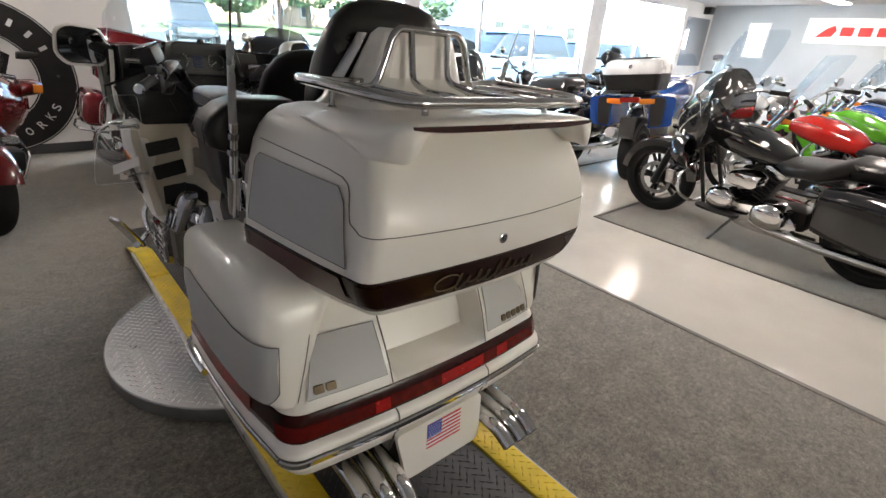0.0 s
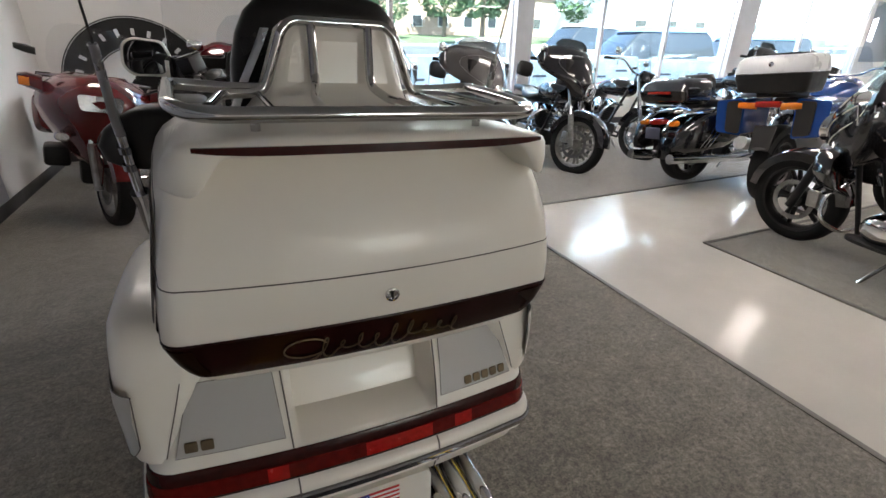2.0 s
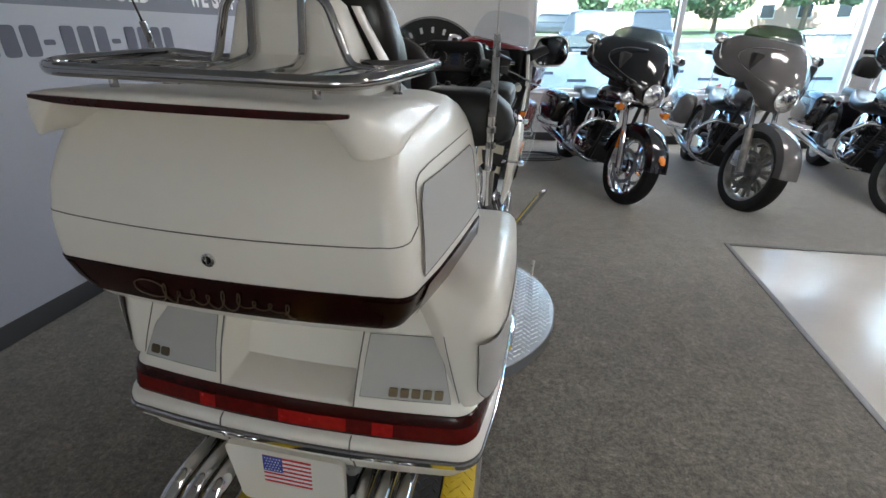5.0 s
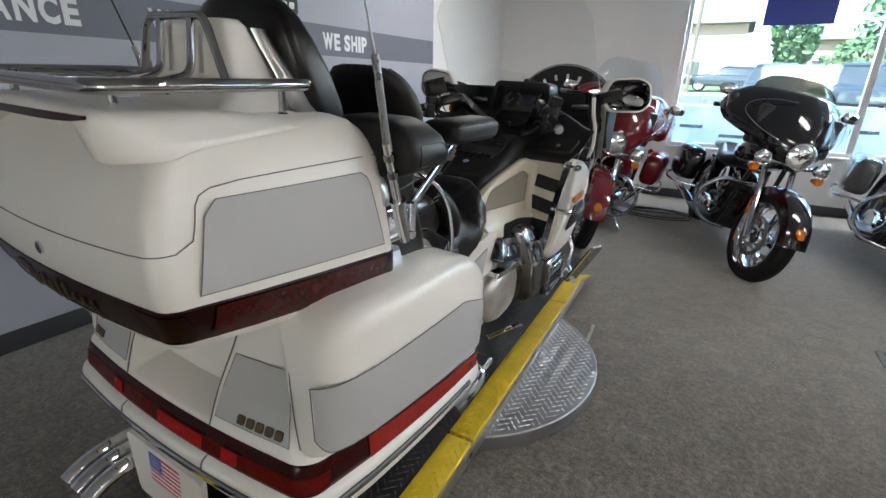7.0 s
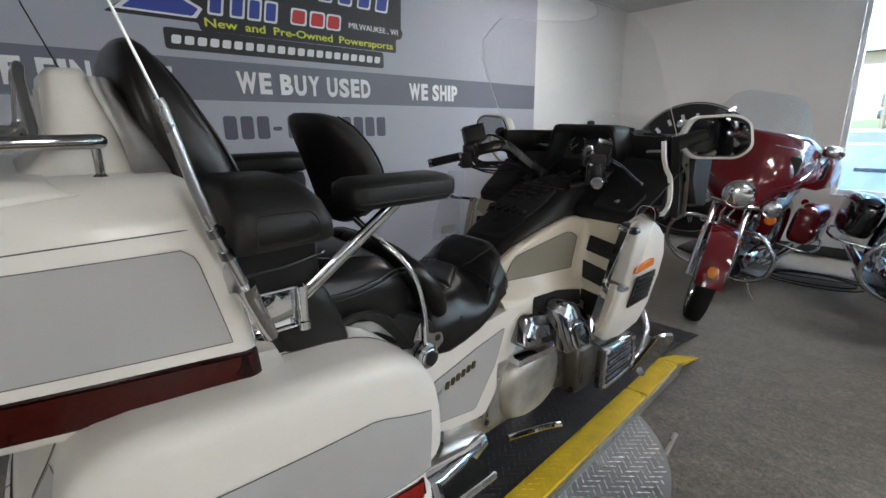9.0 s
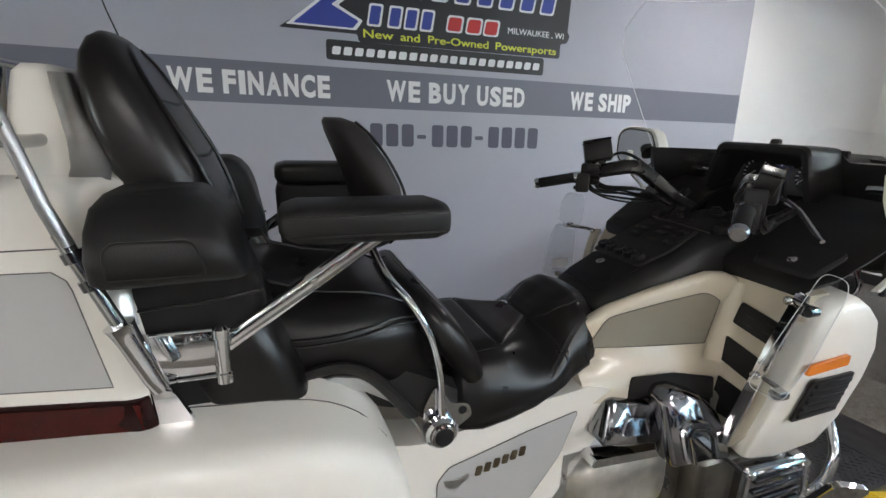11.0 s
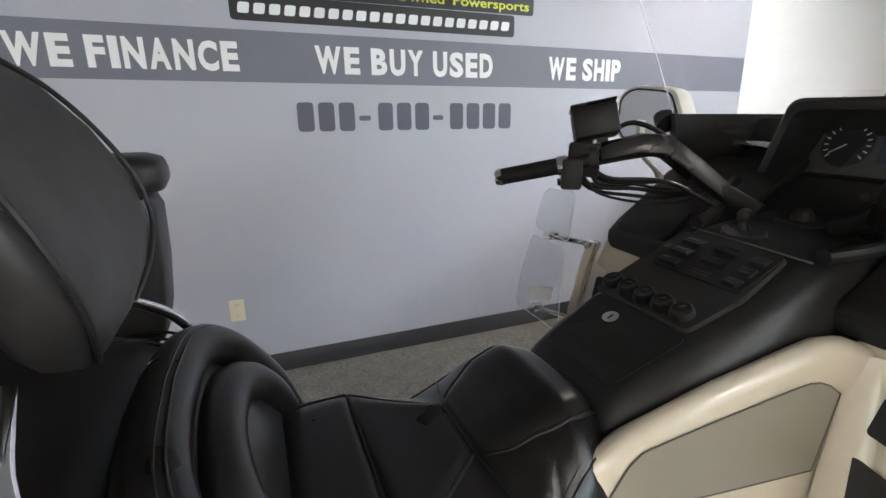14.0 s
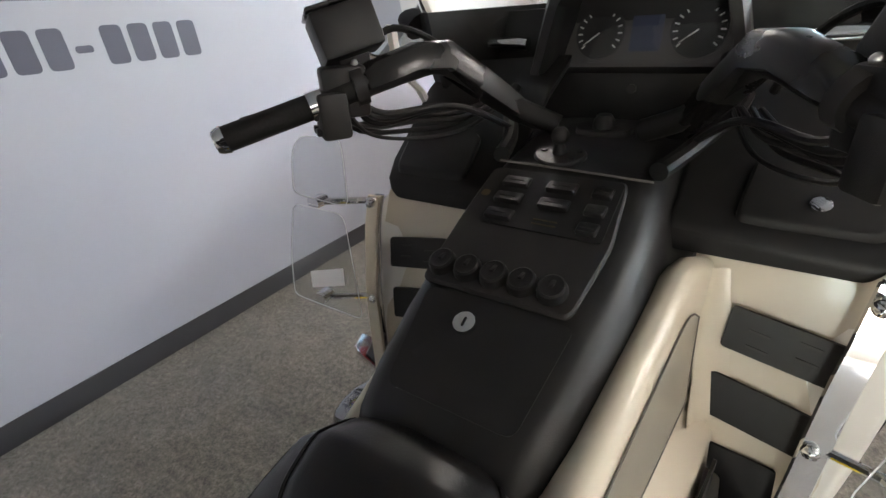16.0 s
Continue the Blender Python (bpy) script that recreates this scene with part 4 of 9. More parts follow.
# passenger armrests on struts
def armrest(s):
    y0, y1 = 0.650, 0.883
    x, z = (0.328 if s > 0 else -0.272), 1.203
    a = B("armrest", body_y([(y0, x, z, 0.030, 0.012, 2.6), (y0 + 0.006, x, z, 0.047, 0.022, 3.2), (y0 + 0.025, x, z, 0.052, 0.0275, 3.6), (y1 - 0.025, x, z, 0.052, 0.0275, 3.6), (y1 - 0.006, x, z, 0.046, 0.022, 3.2), (y1, x, z, 0.028, 0.012, 2.6)], 40), VINYLG, "dark grey padded passenger armrest", angle=60)
    B("arm_strut", loft([[V(s * (0.300 + 0.006 * math.cos(q)), y - 0.0135 * math.sin(q) * 0.56, z + 0.0135 * math.sin(q) * 0.83) for q in (2 * math.pi * k / 16 for k in range(16))] for y, z in ((0.566, 1.020), (0.64, 1.070), (0.72, 1.124), (0.790, 1.172))]), CHROME, "polished oval armrest strut", a)
    B("strut_bolt", slab(oval(0.695, 1.107, 0.005, 0.005, 2, 12), lambda u, v, w: V(s * (0.306 + w), u, v), 0.004), CHROME, parent=a)
    B("hinge_post", revolve([(0.006, 0.972), (0.0115, 0.976), (0.0115, 0.990), (0.0095, 0.992), (0.0095, 1.042), (0.0115, 1.044), (0.0115, 1.056), (0.007, 1.061), (0.001, 1.062)], Matrix.Translation((s * 0.319, 0.568, 0)), 18), CHROME, parent=a)
    B("hinge_plate", box(min(s * 0.307, s * 0.313), max(s * 0.307, s * 0.313), 0.478, 0.560, 0.982, 1.055, 0.003), CHROME, "polished hinge plate", a)
    for zp in (0.983, 1.054):
        B("plate_edge", tube([(s * 0.315, 0.482, zp), (s * 0.315, 0.558, zp)], 0.0025, 8), CHROME, "", a)
    for dz in (-0.012, 0.014):
        B("stitching", tube([(x + s * 0.048, y0 + 0.008, z + dz), (x + s * 0.0522, y0 + 0.03, z + dz), (x + s * 0.0522, y1 - 0.03, z + dz), (x + s * 0.047, y1 - 0.008, z + dz)], 0.0012, 5), VINYLG, parent=a)
for s in (1, -1):
    armrest(s)
B("armrest_pouch", loft([[V(u, v, z) for u, v in rround([(xo, y0), (-0.225, y0), (-0.225, y1), (xo, y1)], 0.018, 4)] for z, xo, y0, y1 in ((0.962, -0.300, 0.69, 0.840), (0.972, -0.312, 0.675, 0.852), (1.01, -0.322, 0.66, 0.860), (1.08, -0.328, 0.652, 0.866), (1.155, -0.328, 0.650, 0.868), (1.174, -0.318, 0.656, 0.862))]), VINYLG, "black storage pouch under the armrest", angle=60)

# passenger seat, driver seat, driver backrest
pseat = B("passenger_seat", loft([[V(u, y, v) for u, v in oval(0, z, w, h, 3.4, 32)] for y, z, w, h in ((0.50, 0.99, 0.19, 0.10), (0.53, 0.985, 0.215, 0.115), (0.62, 0.955, 0.225, 0.11), (0.70, 0.937, 0.228, 0.106), (0.78, 0.926, 0.224, 0.108), (0.84, 0.918, 0.214, 0.104), (0.885, 0.905, 0.20, 0.094), (0.92, 0.888, 0.18, 0.078), (0.94, 0.87, 0.15, 0.055))]), LEATHER, "wide black leather passenger seat", angle=60)
for s in (-1, 1):
    B("stitching", tube([(s * 0.14, 0.55, 1.087), (s * 0.148, 0.7, 1.037), (s * 0.15, 0.80, 1.024), (s * 0.145, 0.87, 0.998)], 0.003, 6, 5), LEATHER, parent=pseat)
for k in (0, 1):
    both("stitching", tube([(0.2270, 0.60, 0.985 - 0.012 * k), (0.2285, 0.70, 0.978 - 0.012 * k), (0.2245, 0.78, 0.984 - 0.012 * k), (0.214, 0.84, 0.994 - 0.012 * k), (0.196, 0.89, 0.985 - 0.010 * k)], 0.0022, 6, 5), LEATHER, parent=pseat)
both("seat_skirt", loft([[V(0.175, y, z1), V(0.205, y, z1 - 0.01), V(0.215, y, z0 + 0.01), V(0.19, y, z0)] for y, z0, z1 in ((0.56, 0.86, 0.97), (0.64, 0.82, 0.93), (0.74, 0.83, 0.92), (0.84, 0.80, 0.90), (0.92, 0.75, 0.86), (0.97, 0.745, 0.83))]), BLACKP, parent=pseat)
# half outlines of the driver's seat, from the middle of the top down to the underside
DS = [(0.970, [(0, 0.850), (0.08, 0.850), (0.135, 0.848), (0.165, 0.83), (0.19, 0.79), (0.195, 0.75), (0.18, 0.72), (0, 0.715)]),
      (0.990, [(0, 0.862), (0.08, 0.862), (0.140, 0.860), (0.175, 0.845), (0.20, 0.80), (0.205, 0.75), (0.19, 0.715), (0, 0.71)]),
      (1.030, [(0, 0.869), (0.085, 0.869), (0.147, 0.867), (0.180, 0.85), (0.206, 0.80), (0.211, 0.75), (0.195, 0.712), (0, 0.71)]),
      (1.085, [(0, 0.871), (0.085, 0.871), (0.147, 0.869), (0.178, 0.850), (0.205, 0.80), (0.211, 0.755), (0.195, 0.722), (0, 0.72)]),
      (1.150, [(0, 0.874), (0.055, 0.874), (0.100, 0.872), (0.152, 0.846), (0.198, 0.80), (0.207, 0.76), (0.190, 0.737), (0, 0.73)]),
      (1.205, [(0, 0.882), (0.03, 0.882), (0.055, 0.880), (0.118, 0.852), (0.185, 0.808), (0.198, 0.775), (0.180, 0.752), (0, 0.74)]),
      (1.235, [(0, 0.900), (0.04, 0.901), (0.075, 0.896), (0.125, 0.868), (0.178, 0.825), (0.190, 0.785), (0.175, 0.762), (0, 0.75)]),
      (1.275, [(0, 0.929), (0.05, 0.929), (0.090, 0.921), (0.128, 0.897), (0.162, 0.85), (0.172, 0.80), (0.160, 0.775), (0, 0.76)]),
      (1.315, [(0, 0.943), (0.055, 0.942), (0.093, 0.933), (0.126, 0.908), (0.155, 0.86), (0.163, 0.81), (0.150, 0.785), (0, 0.77)]),
      (1.348, [(0, 0.937), (0.05, 0.935), (0.086, 0.924), (0.116, 0.898), (0.142, 0.853), (0.150, 0.813), (0.138, 0.79), (0, 0.78)]),
      (1.376, [(0, 0.914), (0.043, 0.912), (0.076, 0.900), (0.101, 0.878), (0.122, 0.842), (0.127, 0.812), (0.117, 0.795), (0, 0.785)]),
      (1.394, [(0, 0.884), (0.035, 0.882), (0.06, 0.873), (0.080, 0.858), (0.095, 0.833), (0.098, 0.813), (0.09, 0.80), (0, 0.795)]),
      (1.404, [(0, 0.858), (0.02, 0.857), (0.040, 0.85), (0.055, 0.842), (0.064, 0.83), (0.064, 0.818), (0.058, 0.808), (0, 0.803)])]


def seat_half(y):
    """The seat's half outline at y."""
    for a, b in zip(DS, DS[1:]):
        if a[0] <= y <= b[0]:
            f = (y - a[0]) / (b[0] - a[0])
            f = f * f * (3 - 2 * f) * 0.35 + f * 0.65
            return [(p[0] + (q[0] - p[0]) * f, p[1] + (q[1] - p[1]) * f) for p, q in zip(a[1], b[1])]
    return DS[0][1] if y < DS[0][0] else DS[-1][1]


def seat_ring(y):
    half = [(p.x, p.z) for p in curve_points([V(x, 0, z) for x, z in seat_half(y)], 4)]
    return [V(x, y, z) for x, z in half] + [V(-x, y, z) for x, z in reversed(half[1:-1])]


ys = sorted({a[0] + (b[0] - a[0]) * k / 4 for a, b in zip(DS, DS[1:]) for k in range(5)})
dseat = B("driver_seat", loft([seat_ring(y) for y in ys]), LEATHER, "black leather driver seat with stitched panels", angle=60)


def seat_at(x, y, lift=0.0):
    """A place on top of the driver's seat."""
    h = [p for p in curve_points([V(u, 0, w) for u, w in seat_half(y)], 4)]
    for a, b in zip(h, h[1:]):
        if a.x <= abs(x) <= b.x and b.x > a.x:
            return V(x, y, a.z + (b.z - a.z) * (abs(x) - a.x) / (b.x - a.x) + lift)
    return V(x, y, h[0].z + lift)


def seam_line(pts, r=0.0022, lift=0.0006):
    B("stitching", tube([seat_at(p.x, p.y, lift) for p in curve_points([V(x, y, 0) for x, y in pts], 5)], r, 6), BLACKP, "", dseat)


# puffed panels with seams between them: (y, half width) along each edge
for edge, h in (((( 0.992, 0.140), (1.04, 0.146), (1.087, 0.144)), 0.007), (((1.093, 0.142), (1.15, 0.096), (1.206, 0.050)), 0.007), (((1.216, 0.060), (1.25, 0.080), (1.30, 0.092), (1.345, 0.084), (1.378, 0.062)), 0.006)):
    line_ = curve_points([V(w, y, 0) for y, w in edge], 6)
    n = len(line_) - 1
    rows = []
    for j, q in enumerate(line_):
        v = abs(2 * j / n - 1)
        rows.append([seat_at(q.x * (i / 10 - 1), q.y, 0.0012 + h * (1 - v ** 8) ** 0.5 * (1 - abs(i / 10 - 1) ** 10) ** 0.5) for i in range(21)])
    B("seat_panel", loft(rows, False, False), LEATHER, "", dseat, 60)
    for s in (1, -1):
        seam_line([(s * (w + 0.003), y) for y, w in edge], 0.0028, 0.001)
seam_line([(-0.146, 1.090), (-0.07, 1.090), (0, 1.090), (0.07, 1.090), (0.146, 1.090)], 0.002)
seam_line([(-0.054, 1.211), (0, 1.211), (0.054, 1.211)], 0.002)
for s in (1, -1):
    seam_line([(s * 0.054, 1.211), (s * 0.10, 1.222), (s * 0.15, 1.238), (s * 0.178, 1.25)], 0.0022)
    for k in (0, 1):
        side = [seat_ring(y)[q] for y, q in ((1.20, 17), (1.23, 16), (1.26, 15), (1.29, 14), (1.32, 13), (1.348, 12), (1.372, 11), (1.388, 9))]
        B("stitching", tube([V(s * (p.x - 0.007 * k + 0.0005), p.y - 0.004 * k, p.z + 0.007 * k) for p in side], 0.0014, 6, 4), BLACKP, "", dseat)
# horseshoe lumbar cushion behind the driver: a stitched outer roll round an inner pad
arc = [(0.188, 1.012, 0.835), (0.196, 0.985, 0.880), (0.196, 0.952, 0.928), (0.176, 0.918, 0.972), (0.112, 0.894, 0.998), (0, 0.886, 1.004)]
arc = arc + [(-x, y, z) for x, y, z in reversed(arc[:-1])]
rad = [0.020, 0.029, 0.031, 0.031, 0.030, 0.030]
bolster = B("seat_bolster", rope(arc, rad + list(reversed(rad[:-1])), 18), LEATHER, "rounded horseshoe leather cushion", dseat, angle=60)
pad2 = [(0.150, 1.004, 0.862), (0.150, 0.982, 0.895), (0.132, 0.958, 0.930), (0.082, 0.938, 0.956), (0, 0.930, 0.964)]
pad2 = pad2 + [(-x, y, z) for x, y, z in reversed(pad2[:-1])]
rad2 = [0.020, 0.028, 0.030, 0.030, 0.030]
B("inner_roll", rope(pad2, rad2 + list(reversed(rad2[:-1])), 16), LEATHER, "", bolster, angle=60)
B("bolster_back", loft([[V(u, y, v) for u, v in oval(0, z, w, h, 2.6, 32)] for y, z, w, h in ((0.855, 0.92, 0.16, 0.07), (0.875, 0.922, 0.19, 0.085), (0.91, 0.91, 0.19, 0.088), (0.955, 0.88, 0.165, 0.068), (0.995, 0.865, 0.13, 0.03))]), LEATHER, "", bolster, angle=60)
for dx in (0.0, 0.008):
    for s in (1, -1):
        B("stitching", tube([(s * (0.212 - dx), 1.01 + dx, 0.850), (s * (0.222 - dx), 0.985 + dx, 0.892), (s * (0.221 - dx), 0.955 + dx, 0.944), (s * (0.196 - dx), 0.922 + dx, 0.995), (s * (0.122 - dx * 0.5), 0.899 + dx, 1.026), (0, 0.892 + dx, 1.0335)], 0.0014, 5, 4), BLACKP, "", bolster)

DB = ((1.080, 0.836, 0.045, 0.018), (1.095, 0.839, 0.075, 0.026), (1.125, 0.841, 0.115, 0.032), (1.17, 0.837, 0.146, 0.036), (1.22, 0.822, 0.156, 0.036), (1.27, 0.800, 0.147, 0.034), (1.31, 0.780, 0.122, 0.031), (1.331, 0.769, 0.090, 0.025), (1.339, 0.762, 0.05, 0.014))
dbr = B("driver_backrest", loft([[V(u, v + 0.9 * u * u, z) for u, v in oval(0, yc, w, t, 3.4, 36)] for z, yc, w, t in DB]), VINYLB, "dark grey curved driver backrest pad", angle=60)
both("backrest_welt", tube([(w * 0.90, yc + t * 0.82 + 0.9 * (w * 0.90) ** 2, z) for z, yc, w, t in DB[1:8]], 0.0028, 8, 4), VINYLG, parent=dbr)
both("backrest_arm", tube(fillet([(0.230, 0.930, 0.78), (0.229, 0.924, 0.87), (0.224, 0.905, 0.955), (0.212, 0.872, 1.015), (0.17, 0.832, 1.06), (0.10, 0.818, 1.10)], 0.03), 0.0075, 12), CHROME, "bent chrome backrest arm", dbr)
both("pivot_knob", revolve([(0.030, 0.0), (0.034, 0.004), (0.034, 0.018), (0.028, 0.024), (0.024, 0.024), (0.023, 0.027), (0.016, 0.030), (0.002, 0.031)], Matrix.Translation((0.222, 0.928, 0.751)) @ Matrix.Rotation(radians(90), 4, "Y"), 24), CHROME, "chrome pivot knob with black cap", dbr)
both("knob_cap", revolve([(0.019, 0.026), (0.019, 0.032), (0.014, 0.034), (0.001, 0.034)], Matrix.Translation((0.222, 0.928, 0.751)) @ Matrix.Rotation(radians(90), 4, "Y"), 20), BLACKP, parent=dbr)
both("pivot_bracket", slab([(0.895, 0.74), (0.955, 0.735), (1.0, 0.765), (0.99, 0.795), (0.95, 0.80), (0.93, 0.84), (0.915, 0.84), (0.895, 0.80)], lambda u, v, w: V(0.212 + w, u, v), 0.008, 0.012), CHROME, parent=dbr)
both("bracket_hole", slab(oval(0.977, 0.781, 0.009, 0.009, 2, 14), lambda u, v, w: V(0.2203 + w, u, v), 0.0006), BLACKP, parent=dbr)

# tail body below the trunk: rings (z, rear y, half width rear, half width front, front y, slope)
TB = [(0.478, 0.215, 0.345, 0.40, 0.74, 0.00), (0.484, 0.180, 0.372, 0.415, 0.77, 0.01), (0.500, 0.160, 0.385, 0.42, 0.785, 0.02), (0.536, 0.148, 0.394, 0.427, 0.79, 0.03), (0.540, 0.140, 0.404, 0.432, 0.795, 0.035), (0.562, 0.136, 0.408, 0.434, 0.796, 0.04), (0.582, 0.136, 0.409, 0.433, 0.796, 0.05),
      (0.594, 0.140, 0.407, 0.431, 0.795, 0.055), (0.600, 0.152, 0.399, 0.426, 0.79, 0.06), (0.632, 0.158, 0.397, 0.425, 0.788, 0.08), (0.664, 0.164, 0.393, 0.424, 0.785, 0.095), (0.672, 0.166, 0.385, 0.423, 0.784, 0.10), (0.690, 0.172, 0.372, 0.41, 0.78, 0.11), (0.740, 0.190, 0.355, 0.405, 0.77, 0.12), (0.800, 0.222, 0.335, 0.39, 0.75, 0.12), (0.850, 0.245, 0.310, 0.36, 0.71, 0.11), (0.885, 0.27, 0.28, 0.33, 0.66, 0.1)]


def tb_at(z):
    for a, b in zip(TB, TB[1:]):
        if a[0] <= z <= b[0]:
            f = (z - a[0]) / (b[0] - a[0])
            return [p + (q - p) * f for p, q in zip(a, b)]
    return list(TB[0] if z < TB[0][0] else TB[-1])


def tb_dent(x, z):
    f = min(1, max(0, (z - 0.668) / 0.020)) * min(1, max(0, (0.86 - z) / 0.05))
    g = min(1, max(0, (0.148 - abs(x)) / 0.014))
    return 0.080 * f * f * (3 - 2 * f) * g


def tb_rear(x, z, lift=0.0):
    _, yr, wr, wf, yf, s = tb_at(z)
    y = yr - 0.028 * (1 - min(1, abs(x) / wr) ** 2) + tb_dent(x, z)
    return V(x, y - lift, z)


def tb_side(y, z, lift=0.0):
    _, yr, wr, wf, yf, s = tb_at(z)
    f = (y - yr) / (yf - yr)
    return V(wr + (wf - wr) * f + 0.012 * math.sin(math.pi * min(1, max(0, f))) + lift, y, z - s * max(0, y - 0.2))


def tb_ring(z, grow=0.0, r=0.055):
    _, yr, wr, wf, yf, s = tb_at(z)
    half = [(x, yr - 0.028 * (1 - (x / wr) ** 2) + tb_dent(x, z)) for x in (0, 0.05, 0.10, 0.130, 0.134, 0.139, 0.144, 0.149, 0.18, 0.22, 0.26, wr - r - 0.005)]
    ye = yr - 0.028 * (1 - ((wr - r) / wr) ** 2)
    n = 7
    cr = [(wr - r + r * math.sin(a) ** 1.0, ye + (r * 0.9 + yr - ye) * (1 - math.cos(a))) for a in (radians(90 * k / n) for k in range(n + 1))]
    side = [(wr + (wf - wr) * f + 0.012 * math.sin(math.pi * f), yr + (yf - yr) * f) for f in (0.25, 0.4, 0.55, 0.7, 0.85)]
    cf = [(wf - 0.05 + 0.05 * math.cos(a), yf - 0.05 + 0.05 * math.sin(a)) for a in (radians(90 * k / 4) for k in range(5))]
    pts = half + cr + side + cf + [(0.12, yf)]
    ring = pts + [(-x, y) for x, y in reversed(pts[1:])]
    return [V(x * (1 + grow / 0.4), y + (y - 0.45) / 0.3 * grow, z - s * max(0, y - 0.2)) for x, y in ring]


tail = B("tail_body", loft([tb_ring(t[0]) for t in TB]), PEARL, "pearl white tail body with wraparound lamp strip", angle=50)


def tb_strip(z0, z1, lift, y1):
    rings = []
    base = tb_ring((z0 + z1) / 2)
    n = len(base)
    keep = [i for i in range(n) if base[i].y < y1 and i > n // 2] + [i for i in range(n) if base[i].y < y1 and i <= n // 2]
    for z in (z0, z0 + 0.003, z0 + (z1 - z0) * 0.33, z0 + (z1 - z0) * 0.66, z1 - 0.003, z1):
        g = lift if z0 < z < z1 else 0.0003
        full = tb_ring(z, g)
        rings.append([full[i] for i in keep])
    return loft(rings, False, False)


lampband = B("tail_lamp", tb_strip(0.601, 0.665, 0.002, 0.76), DARKLENS, "wraparound dark red tail lamp strip", tail)
B("lamp_lens", tb_strip(0.606, 0.641, 0.0034, 0.285), mk("deep_red_lens", (0.105, 0.004, 0.003), 0.2, var=0.2, scale=50, spec=0.3, rvar=0.03), "deep red lower lens", lampband)
both("side_marker", loft([[tb_side(y, z, 0.0042) for y in [0.30 + k * 0.05 for k in range(10)]] for z in (0.606, 0.62, 0.645, 0.660)], False, False), REDLENS, "red side lens", lampband)
# three reflector windows, red raised to stand in for light they throw back
for a, b in ((-0.198, -0.160), (-0.012, 0.134), (0.188, 0.231)):
    B("lamp_window", loft([[tb_rear(a + (b - a) * k / 6, z, 0.0062) for k in range(7)] for z in (0.611, 0.625, 0.640)], False, False), BRIGHTRED, "red lens window, its thrown-back light put into the colour", lampband)
for s in (-1, 1):
    B("tail_gap", tube([tb_rear(s * 0.145, z, 0.0012) for z in (0.50, 0.53, 0.545, 0.566, 0.582, 0.594, 0.600)], 0.0016, 6), SEAM, parent=tail)
    B("tail_gap", tube([tb_rear(s * (0.147 + 0.05 * (z - 0.66)), z, 0.0012) for z in (0.667, 0.69, 0.72, 0.76, 0.80, 0.84)], 0.0016, 6), SEAM, parent=tail)
    poly = [(0.159, 0.690), (0.341, 0.690), (0.307, 0.805), (0.168, 0.805)]
    sub = []
    for k in range(13):
        u0, u1 = poly[0][0] + (poly[3][0] - poly[0][0]) * k / 12, poly[1][0] + (poly[2][0] - poly[1][0]) * k / 12
        z = 0.690 + 0.115 * k / 12
        sub.append([tb_rear(s * (u0 + (u1 - u0) * j / 8), z, 0.003) for j in range(9)])
    B("rear_panel", loft(sub, False, False), GREYP, "silver grey rear panel", tail)
    edge = [tb_rear(s * u, z, 0.003) for u, z in ((0.168, 0.805), (0.164, 0.75), (0.159, 0.690), (0.25, 0.690), (0.341, 0.690), (0.324, 0.75), (0.307, 0.805), (0.24, 0.806), (0.168, 0.805))]
    B("panel_gap", tube(edge, 0.0007, 6), SEAM, parent=tail)
for i in range(5):
    x = 0.218 + i * 0.0225
    B("badge_letter", slab([(x, 0.698), (x + 0.017, 0.698), (x + 0.017, 0.714), (x, 0.714)], lambda u, v, w: tb_rear(u, v, 0.004 + w), 0.003, 0.003), GOLD, "tarnished gold badge letter", tail)
for i in range(2):
    x = -0.325 + i * 0.026
    B("badge_letter", slab([(x, 0.700), (x + 0.021, 0.700), (x + 0.021, 0.716), (x, 0.716)], lambda u, v, w: tb_rear(u, v, 0.004 + w), 0.003, 0.003), GOLD, "tarnished gold badge letter", tail)
B("bumper_line", tb_strip(0.5725, 0.576, 0.0022, 0.74), SEAM, parent=tail)
B("bumper_trim", tb_strip(0.552, 0.571, 0.0040, 0.74), CHROME, "dull chrome bumper trim line", tail)
# plate bracket with a flag sticker
def bracket(u, v, w):
    return V(u, 0.118 - w - (v - 0.4) * -0.06, v)
brk = B("plate_bracket", slab([(-0.118, 0.372), (0.118, 0.372), (0.128, 0.40), (0.128, 0.525), (-0.150, 0.525), (-0.132, 0.44)], bracket, 0.014, 0.018), PEARL, "white plate bracket with a flag sticker", tail)
fx0, fx1, fz0, fz1 = -0.058, 0.054, 0.437, 0.512
for k in range(13):
    z0 = fz0 + (fz1 - fz0) * k / 13
    B("flag_stripe", slab([(fx0, z0), (fx1, z0), (fx1, z0 + (fz1 - fz0) / 13), (fx0, z0 + (fz1 - fz0) / 13)], lambda u, v, w: bracket(u, v, 0.0142 + w), 0.0006), REDPR if k % 2 == 0 else WHITEPR, parent=brk)
B("flag_field", slab([(fx0, fz0 + 0.0323), (fx0 + 0.046, fz0 + 0.0323), (fx0 + 0.046, fz1), (fx0, fz1)], lambda u, v, w: bracket(u, v, 0.0149 + w), 0.0005), BLUEPR, "", brk)
for r in range(5):
    for c in range(6 - r % 2):
        B("flag_star", slab(oval(fx0 + 0.0055 + 0.007 * c + 0.0035 * (r % 2), fz0 + 0.0375 + 0.0078 * r, 0.0016, 0.0016, 2, 8), lambda u, v, w: bracket(u, v, 0.0155 + w), 0.0003), WHITEPR, parent=brk)
